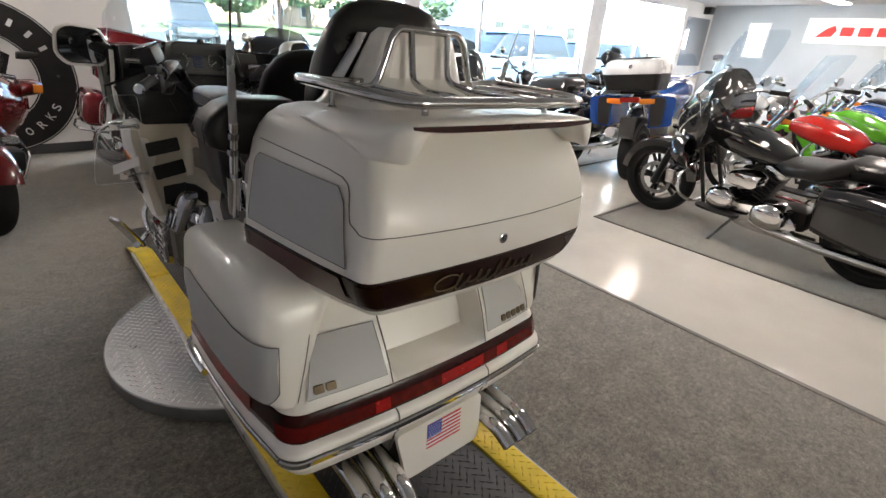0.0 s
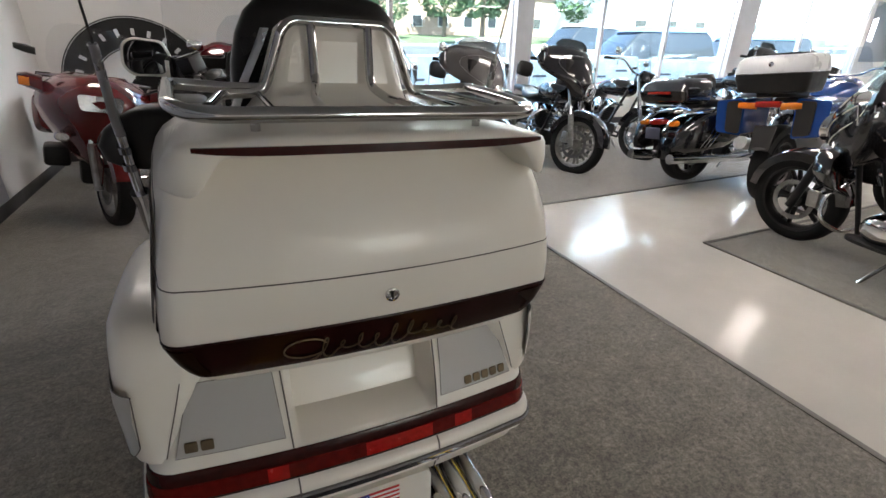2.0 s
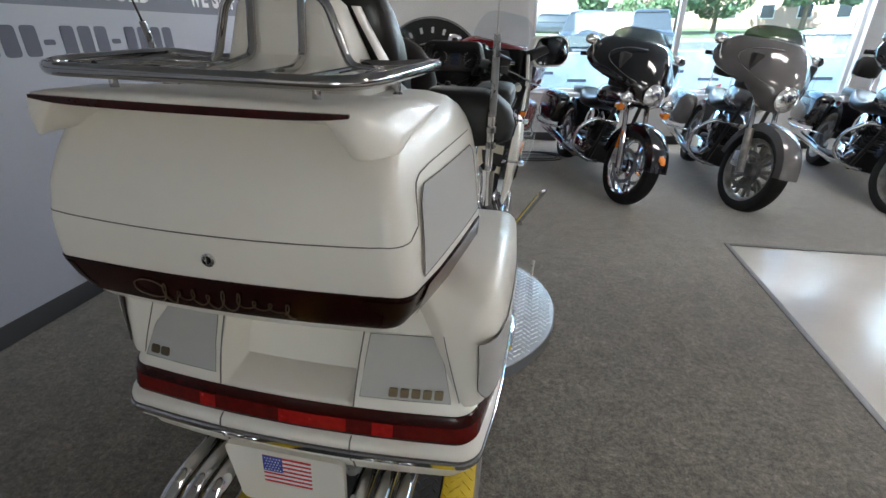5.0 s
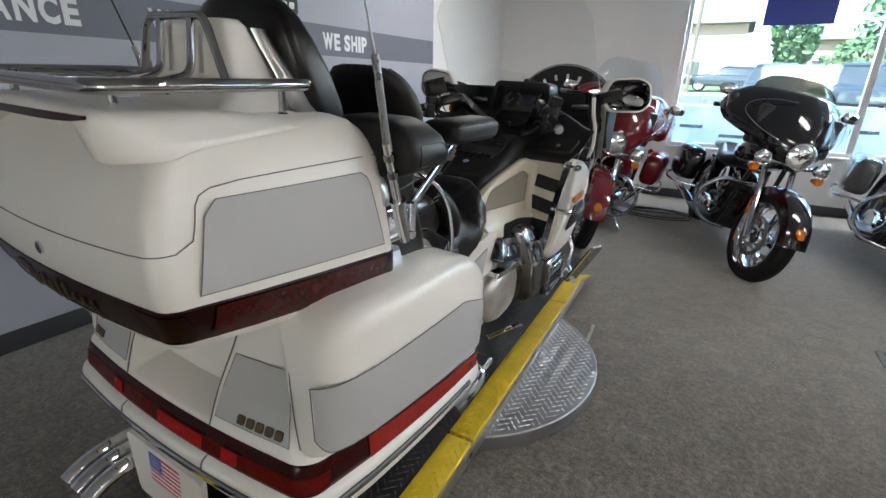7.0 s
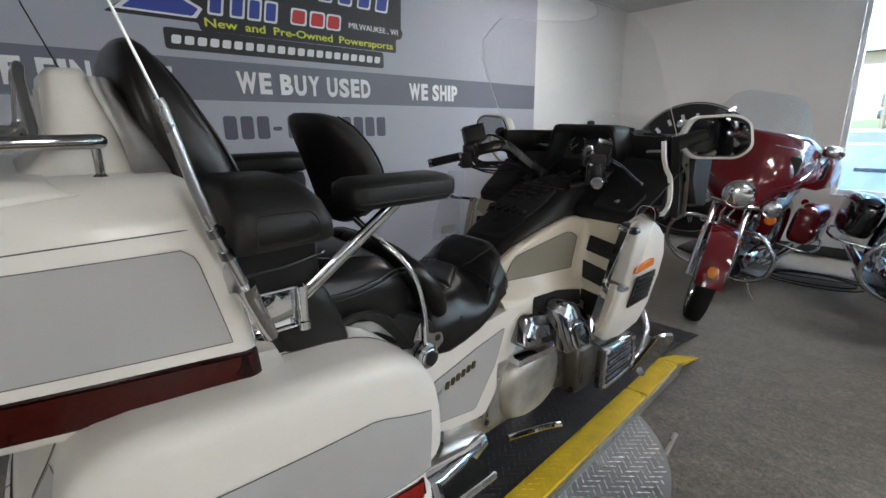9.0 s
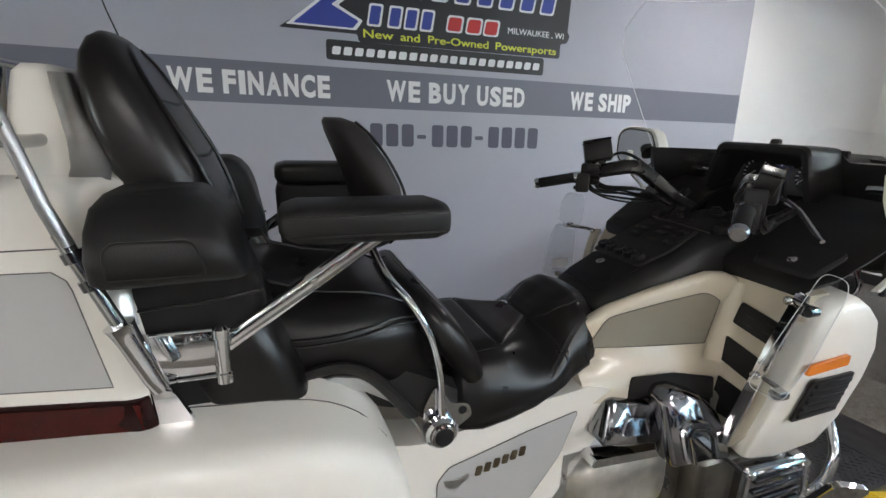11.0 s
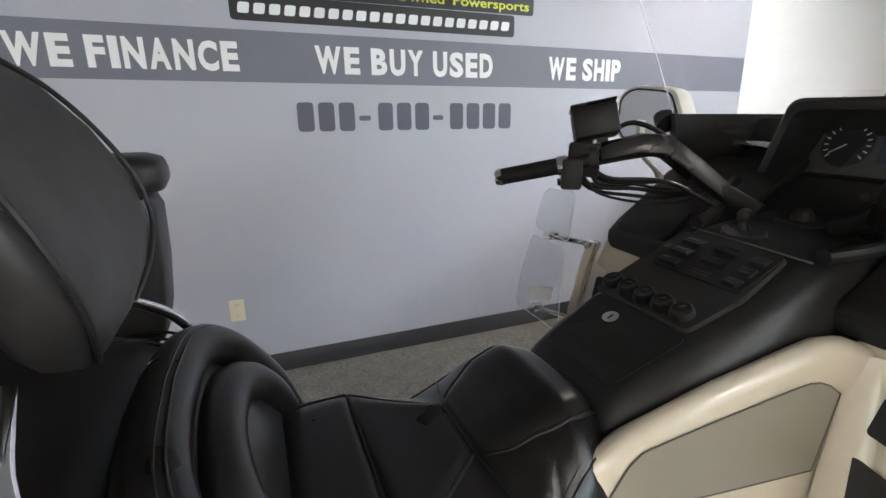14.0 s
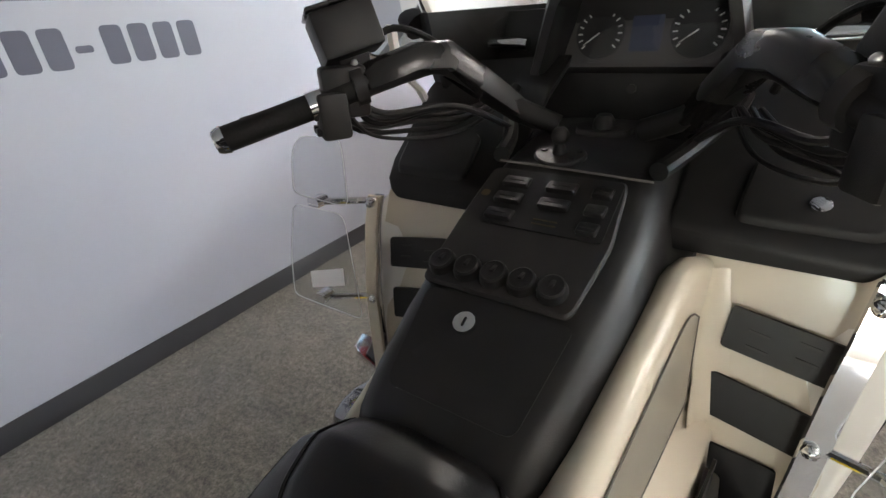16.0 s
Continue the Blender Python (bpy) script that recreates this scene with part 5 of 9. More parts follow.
# saddlebag lids with rounded shoulders
def bag_ring(y, xi, xo, zb, zt, r=0.042):
    k = 0.30 if y < 0.25 else 0.0
    return [V(u, y + 0.16 * max(0, v - 0.70) * max(0, 1 - (y - 0.178) / 0.1), v) for u, v in rround([(xi, zb), (xo, zb), (xo + 0.004, zb + (zt - zb) * 0.5), (xo - 0.010, zt), (xi - k * (zt - 0.69), zt)], min(r, 0.012 + (y - 0.178) * 0.6), 6)]
BAGS = [(0.178, 0.356, 0.368, 0.676, 0.85), (0.183, 0.345, 0.386, 0.674, 0.88), (0.194, 0.335, 0.401, 0.673, 0.902), (0.214, 0.32, 0.413, 0.672, 0.920), (0.245, 0.29, 0.421, 0.67, 0.930), (0.30, 0.20, 0.428, 0.665, 0.936), (0.40, 0.14, 0.432, 0.655, 0.934), (0.52, 0.14, 0.434, 0.64, 0.928), (0.62, 0.14, 0.433, 0.63, 0.921), (0.69, 0.15, 0.430, 0.62, 0.908), (0.735, 0.16, 0.425, 0.615, 0.890), (0.775, 0.17, 0.418, 0.61, 0.862), (0.805, 0.185, 0.408, 0.61, 0.822), (0.824, 0.20, 0.396, 0.612, 0.775), (0.836, 0.22, 0.378, 0.62, 0.71)]


def bag_x(y, z):
    for a, b in zip(BAGS, BAGS[1:]):
        if a[0] <= y <= b[0]:
            f = (y - a[0]) / (b[0] - a[0])
            xo, zb, zt = (a[i] + (b[i] - a[i]) * f for i in (2, 3, 4))
            break
    else:
        xo, zb, zt = BAGS[-1][2:]
    h = (z - zb) / (zt - zb)
    return xo + 0.004 * min(1, h * 2) - 0.014 * max(0, (h - 0.5) * 2)


bag_r, bag_l = both("saddlebag_lid", loft([bag_ring(*b) for b in BAGS]), PEARL, "pearl white saddlebag lid with grey panel", tail)
for s, bg in ((1, bag_r), (-1, bag_l)):
    ys = [0.183, 0.187, 0.192, 0.20, 0.211, 0.225, 0.245, 0.27] + [0.30 + k * 0.0298 for k in range(17)]
    low = lambda y: 0.690 - 0.115 * (y - 0.19) + 0.03 * max(0, 1 - (y - 0.183) / 0.02) ** 2
    top = lambda y: 0.828 - 0.03 * (y - 0.19) - max(0, y - 0.64) * 0.35
    B("bag_panel", loft([[V(s * (bag_x(y, low(y) + (top(y) - low(y)) * f) + 0.0022), y - 0.0022 * max(0, 1 - (y - 0.18) / 0.03), low(y) + (top(y) - low(y)) * f) for y in ys] for f in (0, 0.25, 0.5, 0.75, 1)], False, False), GREYP, "silver grey saddlebag panel", bg)
    B("bag_gap", tube([V(s * (bag_x(y, f(y)) + 0.0022), y - 0.0022 * max(0, 1 - (y - 0.18) / 0.03), f(y)) for f, yy in ((low, list(reversed(ys))), (top, ys)) for y in yy], 0.0010, 6), SEAM, parent=bg)
    B("bag_gap", tube([V(s * 0.358, 0.1765, 0.677), V(s * 0.346, 0.180, 0.72), V(s * 0.331, 0.188, 0.77), V(s * 0.317, 0.198, 0.82), V(s * 0.308, 0.212, 0.86), V(s * 0.303, 0.240, 0.905), V(s * 0.305, 0.30, 0.932), V(s * 0.30, 0.42, 0.938), V(s * 0.30, 0.56, 0.926), V(s * 0.30, 0.68, 0.912), V(s * 0.305, 0.755, 0.878), V(s * 0.315, 0.80, 0.828)], 0.0010, 6, 3), SEAM, parent=bg)
    B("bag_trim", tube([V(s * 0.436, 0.62, 0.505), V(s * 0.44, 0.74, 0.503), V(s * 0.425, 0.80, 0.505), V(s * 0.38, 0.83, 0.51)], 0.012, 10, 4), CHROME, "chrome bag guard", bg)
# under-tail, rear wheel, fender
B("under_tray", box(-0.33, 0.33, 0.22, 0.76, 0.42, 0.515, 0.02), BLACKP)


DISCM = mk("worn_steel_disc", (0.22, 0.22, 0.22), 0.35, metal=0.9, var=0.2, scale=30)


def wheel(name, x, y, z, r, w, parent, rim=CHROME, spokes=5, tyre_label="black road tyre"):
    m = Matrix.Translation((x, y, z)) @ Matrix.Rotation(radians(90), 4, "Y")
    ri = r * 0.70
    wh = part(name, revolve([(ri, -w * 0.42), (ri * 1.06, -w * 0.46), (ri * 1.08, -w * 0.40), (ri * 0.97, -w * 0.2), (ri * 0.97, w * 0.2), (ri * 1.08, w * 0.40), (ri * 1.06, w * 0.46), (ri, w * 0.42), (ri * 0.93, w * 0.2), (ri * 0.93, -w * 0.2), (ri, -w * 0.42)], m, 32), rim, parent)
    part("tyre", revolve([(ri * 1.0, -w * 0.40), (ri * 1.12, -w * 0.47), (r * 0.86, -w * 0.5), (r * 0.95, -w * 0.42), (r * 0.988, -w * 0.25), (r, 0), (r * 0.988, w * 0.25), (r * 0.95, w * 0.42), (r * 0.86, w * 0.5), (ri * 1.12, w * 0.47), (ri * 1.0, w * 0.40)], m, 40), RUBBER, wh, tyre_label)
    part("hub", revolve([(0.002, -w * 0.4), (r * 0.16, -w * 0.4), (r * 0.2, -w * 0.2), (r * 0.2, w * 0.2), (r * 0.16, w * 0.4), (0.002, w * 0.4)], m, 18), rim, wh)
    for k in range(spokes):
        a = 2 * math.pi * k / spokes + 0.3
        for d in (-0.14, 0.14):
            part("spoke", tube([m @ V(math.cos(a + d * 0.4) * r * 0.17, math.sin(a + d * 0.4) * r * 0.17, 0), m @ V(math.cos(a + d) * ri * 0.97, math.sin(a + d) * ri * 0.97, 0)], (w * 0.16, w * 0.11), 6), rim, wh)
    for s in (-1, 1):
        part("brake_disc", revolve([(r * 0.36, s * w * 0.50), (r * 0.46, s * w * 0.50), (r * 0.46, s * w * 0.53), (r * 0.36, s * w * 0.53), (r * 0.36, s * w * 0.50)], m, 28), DISCM, wh)
    return wh


wheel("rear_wheel", 0, 0.46, 0.415, 0.31, 0.15, BIKE, STEEL)
wheel("front_wheel", 0, 2.13, 0.415, 0.31, 0.13, BIKE, STEEL)
# exhaust tips, three a side
for s in (1, -1):
    for i in range(3):
        x = 0.155 + 0.046 * i
        B("exhaust_tip", tube([(s * x, 0.42, 0.40), (s * x, 0.18, 0.425), (s * (x + 0.004), 0.07, 0.42), (s * (x + 0.008), 0.015, 0.392)], 0.020, 16, 6, 1.0), CHROME, "curved chrome exhaust tip")
        B("tip_bore", tube([(s * (x + 0.008), 0.0165, 0.3925), (s * (x + 0.0082), 0.0135, 0.3905)], 0.0165, 14), BLACKP)
    B("muffler", body_y([(0.40, s * 0.205, 0.39, 0.055, 0.03, 2.6), (0.44, s * 0.21, 0.385, 0.075, 0.045, 2.8), (0.95, s * 0.21, 0.36, 0.075, 0.045, 2.8), (1.10, s * 0.20, 0.34, 0.05, 0.035, 2.4), (1.20, s * 0.19, 0.33, 0.03, 0.03, 2)]), CHROME, "long chrome muffler")
# trim strip at the trunk's front, lower seat side
both("trunk_front_trim", slab([(0.430, 1.100), (0.452, 1.100), (0.470, 1.050), (0.478, 0.985), (0.505, 0.975), (0.532, 0.912), (0.524, 0.902), (0.488, 0.912), (0.462, 0.990)], lambda u, v, w: V(0.318 + w + 0.015 * (1.05 - v), u, v), 0.010, 0.006), CHROME, "bright trim plate", trunk)
both("seat_side", loft([[V(u, v, z) for u, v in rround([(0.10, y0), (xo, y0 + 0.01), (xo, y1 - 0.02), (0.10, y1)], 0.03, 4)] for z, xo, y0, y1 in ((0.862, 0.285, 0.56, 0.69), (0.90, 0.298, 0.54, 0.70), (0.96, 0.302, 0.512, 0.68), (1.03, 0.30, 0.49, 0.65), (1.08, 0.28, 0.48, 0.62))]), LEATHER, "black leather seat side wrap", pseat)
both("hook", slab([(0.605, 0.862), (0.615, 0.892), (0.643, 0.899), (0.662, 0.884), (0.64, 0.872)], lambda u, v, w: V(0.272 + w + 0.3 * max(0, 0.9 - v), u, v + 0.02), 0.02, 0.006), BLACKP, "black latch hook")

# side covers
both("side_cover", loft([[V(x + (0.0 if i else -0.02), u, v) for u, v in rround([(0.80, 0.60), (0.80, 0.72), (0.90, 0.70), (1.03, 0.722), (1.18, 0.75), (1.31, 0.764), (1.375, 0.742), (1.34, 0.62), (1.20, 0.43), (1.05, 0.45), (0.85, 0.52)], 0.025, 3)] for i, x in enumerate((0.13, 0.185, 0.200))]), PEARL, "pearl white engine side cover", angle=50)
scv = [(0.935, 0.60), (0.96, 0.632), (1.05, 0.655), (1.15, 0.682), (1.275, 0.708), (1.235, 0.595), (1.15, 0.475), (1.0, 0.50), (0.935, 0.54)]
for s in (1, -1):
    sc = B("cover_panel", slab(scv, lambda u, v, w: V(s * (0.2005 + w), u, v), 0.003, 0.012), GREYP, "silver grey side cover panel")
    B("panel_gap", tube([V(s * 0.2025, p[0], p[1]) for p in rround(scv, 0.012) + rround(scv, 0.012)[:1]], 0.0012, 6), SEAM, parent=sc)
    for i in range(6):
        B("badge_letter", slab([(0, 0), (0.014, 0), (0.018, 0.022), (0.004, 0.022)], lambda u, v, w, i=i: V(s * (0.204 + w), 1.02 + i * 0.021 + u, 0.598 + i * 0.005 + v), 0.003, 0.003), GOLD, "tarnished gold badge letter", sc)
    B("wing_badge", slab([(0.952, 0.59), (0.975, 0.578), (1.0, 0.592), (1.005, 0.608), (0.975, 0.60), (0.948, 0.604)], lambda u, v, w: V(s * (0.204 + w), u, v), 0.003, 0.004), STEEL, "small winged badge", sc)
both("seat_skirt_edge", tube([(0.222, 0.60, 0.905), (0.228, 0.655, 0.902), (0.230, 0.70, 0.918), (0.232, 0.75, 0.918), (0.234, 0.79, 0.895), (0.234, 0.83, 0.850), (0.232, 0.868, 0.800)], 0.020, 10, 5, 0.45), BLACKP, "black seat skirt edge")
both("seat_rail", loft([[V(0.224, y + a, z + b), V(0.231, y + a, z + b), V(0.233, y - a, z - b), V(0.224, y - a, z - b)] for y, z, a, b in ((0.678, 0.886, 0.004, 0.006), (0.726, 0.893, 0.002, 0.010), (0.775, 0.880, -0.006, 0.014), (0.812, 0.855, -0.012, 0.017), (0.848, 0.815, -0.016, 0.022), (0.872, 0.785, -0.016, 0.026), (0.885, 0.752, -0.008, 0.020))]), STEEL, "polished frame rail")

# engine and lower cowls
B("engine_block", join(box(-0.17, 0.17, 1.05, 1.72, 0.30, 0.74, 0.03), box(-0.20, 0.20, 1.22, 1.62, 0.34, 0.62, 0.03)), STEEL, "aluminium flat engine block")
both("clutch_cover", body_x([(0.17, 1.415, 0.465, 0.150, 0.125, 2.5), (0.205, 1.418, 0.468, 0.150, 0.128, 2.5), (0.226, 1.42, 0.47, 0.138, 0.116, 2.4), (0.240, 1.42, 0.472, 0.112, 0.094, 2.5), (0.244, 1.42, 0.473, 0.06, 0.05, 2.2)], 36), CASELT, "smooth cast aluminium engine cover", angle=60)
both("cover_lip", slab([(1.30, 0.575), (1.56, 0.555), (1.56, 0.578), (1.305, 0.598)], lambda u, v, w: V(0.19 + w, u, v), 0.055, 0.006, bev=0.003), CHROME, "polished engine cover lip")
both("crankcase_cover", body_x([(0.15, 1.60, 0.47, 0.06, 0.10, 3.0), (0.215, 1.60, 0.47, 0.06, 0.10, 3.0), (0.235, 1.60, 0.47, 0.05, 0.085, 2.8), (0.242, 1.60, 0.47, 0.03, 0.05, 2.6)], 28), HEADM, "dark cast crankcase cover", angle=60)
both("cylinder_head", loft([[V(u, v, z) for u, v in rround([(0.15, y0), (xo, y0), (xo, y1), (0.15, y1)], 0.02, 4)] for z, xo, y0, y1 in ((0.36, 0.27, 1.60, 1.86), (0.39, 0.300, 1.585, 1.90), (0.55, 0.300, 1.58, 1.90), (0.57, 0.285, 1.59, 1.88))]), HEADM, "dark brown cylinder head")
for s in (1, -1):
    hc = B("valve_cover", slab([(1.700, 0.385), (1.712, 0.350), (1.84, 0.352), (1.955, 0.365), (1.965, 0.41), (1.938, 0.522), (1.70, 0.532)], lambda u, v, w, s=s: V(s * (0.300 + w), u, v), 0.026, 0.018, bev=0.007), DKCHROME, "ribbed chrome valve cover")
    B("cover_rim", tube([V(s * 0.328, u, v) for u, v in fillet2([(1.712, 0.385), (1.722, 0.362), (1.84, 0.364), (1.945, 0.376), (1.953, 0.41), (1.928, 0.512), (1.712, 0.520), (1.712, 0.385)], 0.012)], 0.007, 8), CHROME, "chrome rim", hc)
    for k in range(4):
        B("cover_rib", tube([V(s * 0.328, 1.74, 0.390 + 0.033 * k), V(s * 0.328, 1.93 - 0.008 * k, 0.392 + 0.032 * k)], 0.006, 8), DKCHROME, parent=hc)
    for y, z in ((1.715, 0.376), (1.945, 0.385), (1.922, 0.505), (1.718, 0.515)):
        B("cover_bolt", revolve([(0.008, 0.0), (0.008, 0.007), (0.002, 0.009)], Matrix.Translation((s * 0.330, y, z)) @ Matrix.Rotation(radians(90 * s), 4, "Y"), 10), STEEL, parent=hc)
    B("plug_lead", tube([(s * 0.24, 1.58, 0.575), (s * 0.30, 1.64, 0.57), (s * 0.318, 1.69, 0.53)], 0.006, 8, 4), BLACKP)
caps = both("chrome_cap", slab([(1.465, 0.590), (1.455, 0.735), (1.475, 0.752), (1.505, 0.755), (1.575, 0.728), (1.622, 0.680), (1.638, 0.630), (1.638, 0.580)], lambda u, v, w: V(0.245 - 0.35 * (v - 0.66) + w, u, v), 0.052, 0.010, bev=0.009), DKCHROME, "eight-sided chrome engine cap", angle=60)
for s, cp in zip((1, -1), caps):
    B("cap_inset", slab([(1.495, 0.600), (1.488, 0.672), (1.51, 0.690), (1.575, 0.680), (1.598, 0.655), (1.598, 0.598)], lambda u, v, w, s=s: V(s * (0.297 - 0.35 * (v - 0.66) + w), u, v), 0.010, 0.014, bev=0.004), CHROME, "raised chrome inset", cp)
    B("inset_edge", tube([V(s * (0.311 - 0.35 * (v - 0.66)), u, v) for u, v in ((1.515, 0.602), (1.510, 0.660), (1.525, 0.672), (1.565, 0.666), (1.58, 0.648), (1.58, 0.600))], 0.004, 8), DKCHROME, parent=cp)
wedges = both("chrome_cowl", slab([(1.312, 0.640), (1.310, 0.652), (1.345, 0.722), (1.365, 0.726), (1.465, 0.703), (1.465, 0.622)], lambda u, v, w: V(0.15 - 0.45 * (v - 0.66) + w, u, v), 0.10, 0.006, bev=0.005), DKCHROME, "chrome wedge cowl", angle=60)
for s, wd in zip((1, -1), wedges):
    B("cowl_slot", slab([(1.36, 0.655), (1.385, 0.692), (1.45, 0.680), (1.45, 0.646)], lambda u, v, w, s=s: V(s * (0.2495 + w - 0.45 * (v - 0.66)), u, v), 0.006, 0.012, bev=0.003), CHROME, "raised chrome panel", wd)
for s in (1, -1):
    g = B("crash_bar", tube(fillet([(s * 0.16, 1.72, 0.39), (s * 0.30, 1.95, 0.36), (s * 0.345, 1.985, 0.42), (s * 0.352, 2.00, 0.52), (s * 0.30, 2.03, 0.60), (s * 0.16, 2.03, 0.60)], 0.035), 0.013, 12), CHROME, "chrome engine guard")
    B("peg_arm", tube([(s * 0.345, 1.985, 0.43), (s * 0.385, 1.92, 0.415), (s * 0.415, 1.84, 0.42), (s * 0.425, 1.80, 0.440)], 0.012, 10, 4), CHROME, "", g)
    run = 1.0 if s > 0 else 0.74
    peg = lambda u, v, w, s=s, run=run: V(s * (0.412 + 0.425 * run * u + 0.42 * v - 0.74 * w), 1.80 - 0.335 * run * u + 0.90 * v - 0.2 * w, 0.430 + 0.815 * run * u - 0.05 * v + 0.64 * w)
    pg = B("highway_peg", slab([(0.0, -0.030), (0.02, -0.036), (0.255, -0.036), (0.278, -0.026), (0.278, 0.026), (0.255, 0.036), (0.02, 0.036), (0.0, 0.030)], peg, 0.014, 0.008, bev=0.003), CHROME, "flat chrome highway peg", g)
    B("peg_pad", slab([(0.05, -0.024), (0.23, -0.024), (0.23, 0.024), (0.05, 0.024)], lambda u, v, w: peg(u, v, 0.014 + w), 0.004, 0.008, bev=0.001), BLACKP, "black peg pad", pg)
    fp = B("footboard", box(min(s * 0.20, s * 0.32), max(s * 0.20, s * 0.32), 0.86, 1.10, 0.335, 0.36, 0.008), RUBBER, "black rubber passenger footboard")
    B("board_edge", box(min(s * 0.322, s * 0.335), max(s * 0.322, s * 0.335), 0.86, 1.11, 0.33, 0.352, 0.004), CHROME, parent=fp)
    B("brake_pedal", tube([(s * 0.22, 1.30, 0.30), (s * 0.26, 1.45, 0.29), (s * 0.30, 1.50, 0.30)], 0.010, 8, 4), CHROME)

# tank console, fairing
CON = [(1.355, 0.885, 0.070), (1.362, 0.905, 0.080), (1.385, 0.932, 0.088), (1.43, 0.960, 0.094), (1.50, 0.990, 0.101), (1.56, 1.014, 0.104), (1.62, 1.042, 0.104), (1.68, 1.070, 0.100), (1.715, 1.085, 0.096), (1.75, 1.092, 0.095), (1.80, 1.098, 0.095), (1.90, 1.105, 0.10)]
rings = []
for y, zt, w in CON:
    rings.append([V(u, y, v) for u, v in [(-0.16, 0.74), (-w - 0.036, zt - 0.10 if zt > 0.9 else 0.80), (-w - 0.020, zt - 0.032), (-w, zt - 0.006), (-w + 0.012, zt), (-w * 0.5, zt + 0.003), (0, zt + 0.004), (w * 0.5, zt + 0.003), (w - 0.012, zt), (w, zt - 0.006), (w + 0.020, zt - 0.032), (w + 0.036, zt - 0.10 if zt > 0.9 else 0.80), (0.16, 0.74)]])
console = B("console", loft(rings), BLACKP, "matt black tank console with switches", angle=40)


def con(u, v, w):
    """A place on the console's sloping top: u across, v along y."""
    for a, b in zip(CON, CON[1:]):
        if a[0] <= v <= b[0]:
            f = (v - a[0]) / (b[0] - a[0])
            z = a[1] + (b[1] - a[1]) * f
            n = V(0, -(b[1] - a[1]), b[0] - a[0]).normalized()
            return V(u, v, z + 0.0035) + n * w
    return V(u, v, CON[-1][1] + w)


DGREY = mk("dark_grey_console_plastic", (0.024, 0.0225, 0.022), 0.45, var=0.12, scale=12, bump=0.12, bscale=800, spec=0.3)
B("fuel_door", slab([(-0.072, 1.395), (0.072, 1.395), (0.086, 1.503), (-0.088, 1.503)], con, 0.002, 0.012), BLACKP, parent=console)
fl = B("fuel_lock", slab(oval(-0.022, 1.473, 0.0125, 0.0115, 2, 20), con, 0.007), CHROME, "round chrome lock", console)
B("keyway", slab([(-0.0232, 1.468), (-0.0208, 1.468), (-0.0208, 1.478), (-0.0232, 1.478)], lambda u, v, w: con(u, v, 0.0072 + w), 0.0005), BLACKP, parent=fl)
bez = B("switch_bezel", slab([(-0.103, 1.508), (0.078, 1.508), (0.090, 1.60), (0.080, 1.692), (-0.098, 1.692), (-0.104, 1.60)], con, 0.006, 0.012, bev=0.003), DGREY, "dark grey switch bezel", console)
B("switch_field", slab([(-0.075, 1.60), (0.078, 1.60), (0.078, 1.685), (-0.075, 1.685)], lambda u, v, w: con(u, v, 0.0062 + w), 0.002, 0.006), BLACKP, "", bez)
for i in range(5):
    x = -0.085 + i * 0.034
    kb = B("rotary_knob", loft([[con(x + r * math.cos(a), 1.532 + r * math.sin(a), h) for a in (2 * math.pi * k / 20 for k in range(20))] for r, h in ((0.0166, 0.006), (0.0166, 0.009), (0.0150, 0.0165), (0.0128, 0.0182), (0.0110, 0.0170), (0.002, 0.0168))]), BLACKP, "black rotary knob", bez)
    B("knob_rib", box(x - 0.0025, x + 0.0025, 1.522, 1.542, con(x, 1.532, 0.017).z, con(x, 1.532, 0.0205).z, 0.001), BLACKP, parent=kb)
for r in range(3):
    for c, (x, w) in enumerate(((-0.052, 0.018), (0.008, 0.019), (0.058, 0.012))):
        if r == 0 and c == 1:
            continue
        v = 1.614 + r * 0.026
        B("button", slab([(x - w, v - 0.0085), (x + w, v - 0.0085), (x + w, v + 0.0085), (x - w, v + 0.0085)], lambda u, vv, ww: con(u, vv, 0.008 + ww * (0.9 - 45 * (vv - v))), 0.006, 0.003, bev=0.002), BLACKP, "", bez)
        B("button_edge", slab([(x - w * 0.6, v - 0.0015), (x + w * 0.6, v - 0.0015), (x + w * 0.6, v - 0.0003), (x - w * 0.6, v - 0.0003)], lambda u, vv, ww: con(u, vv, 0.0138 + ww), 0.0005), DGREY, "", bez)
for dv in (0, 0.006):
    B("legend_bar", slab([(-0.008, 1.609 + dv), (0.022, 1.609 + dv), (0.022, 1.611 + dv), (-0.008, 1.611 + dv)], lambda u, v, w: con(u, v, 0.0084 + w), 0.0004), GOLD, "", bez)
B("legend_mark", slab(oval(-0.088, 1.645, 0.006, 0.005, 3, 12), lambda u, v, w: con(u, v, 0.0062 + w), 0.0004), GOLD, "", bez)
# ignition, joystick knob with round base
jb = B("joystick_base", slab(oval(-0.022, 1.732, 0.036, 0.026, 2, 28), con, 0.006, bev=0.002), DGREY, "grey round mount base", console)
B("joystick", join(tube([con(-0.022, 1.732, 0.007), con(-0.022, 1.732, 0.022)], (0.010, 0.006), 14), ball(con(-0.022, 1.734, 0.030), 0.0125)), BLACKP, "black ball mount", jb)
for dx, dy in ((0.024, 0.008), (0.02, -0.012), (-0.024, 0.004)):
    B("screw", slab(oval(-0.022 + dx, 1.732 + dy, 0.0045, 0.0035, 2, 10), lambda u, v, w: con(u, v, 0.006 + w), 0.002), BLACKP, "", jb)
ig = B("ignition_plate", slab(oval(0.005, 1.835, 0.04, 0.026, 3, 24), con, 0.008, bev=0.002), DGREY, "", console)
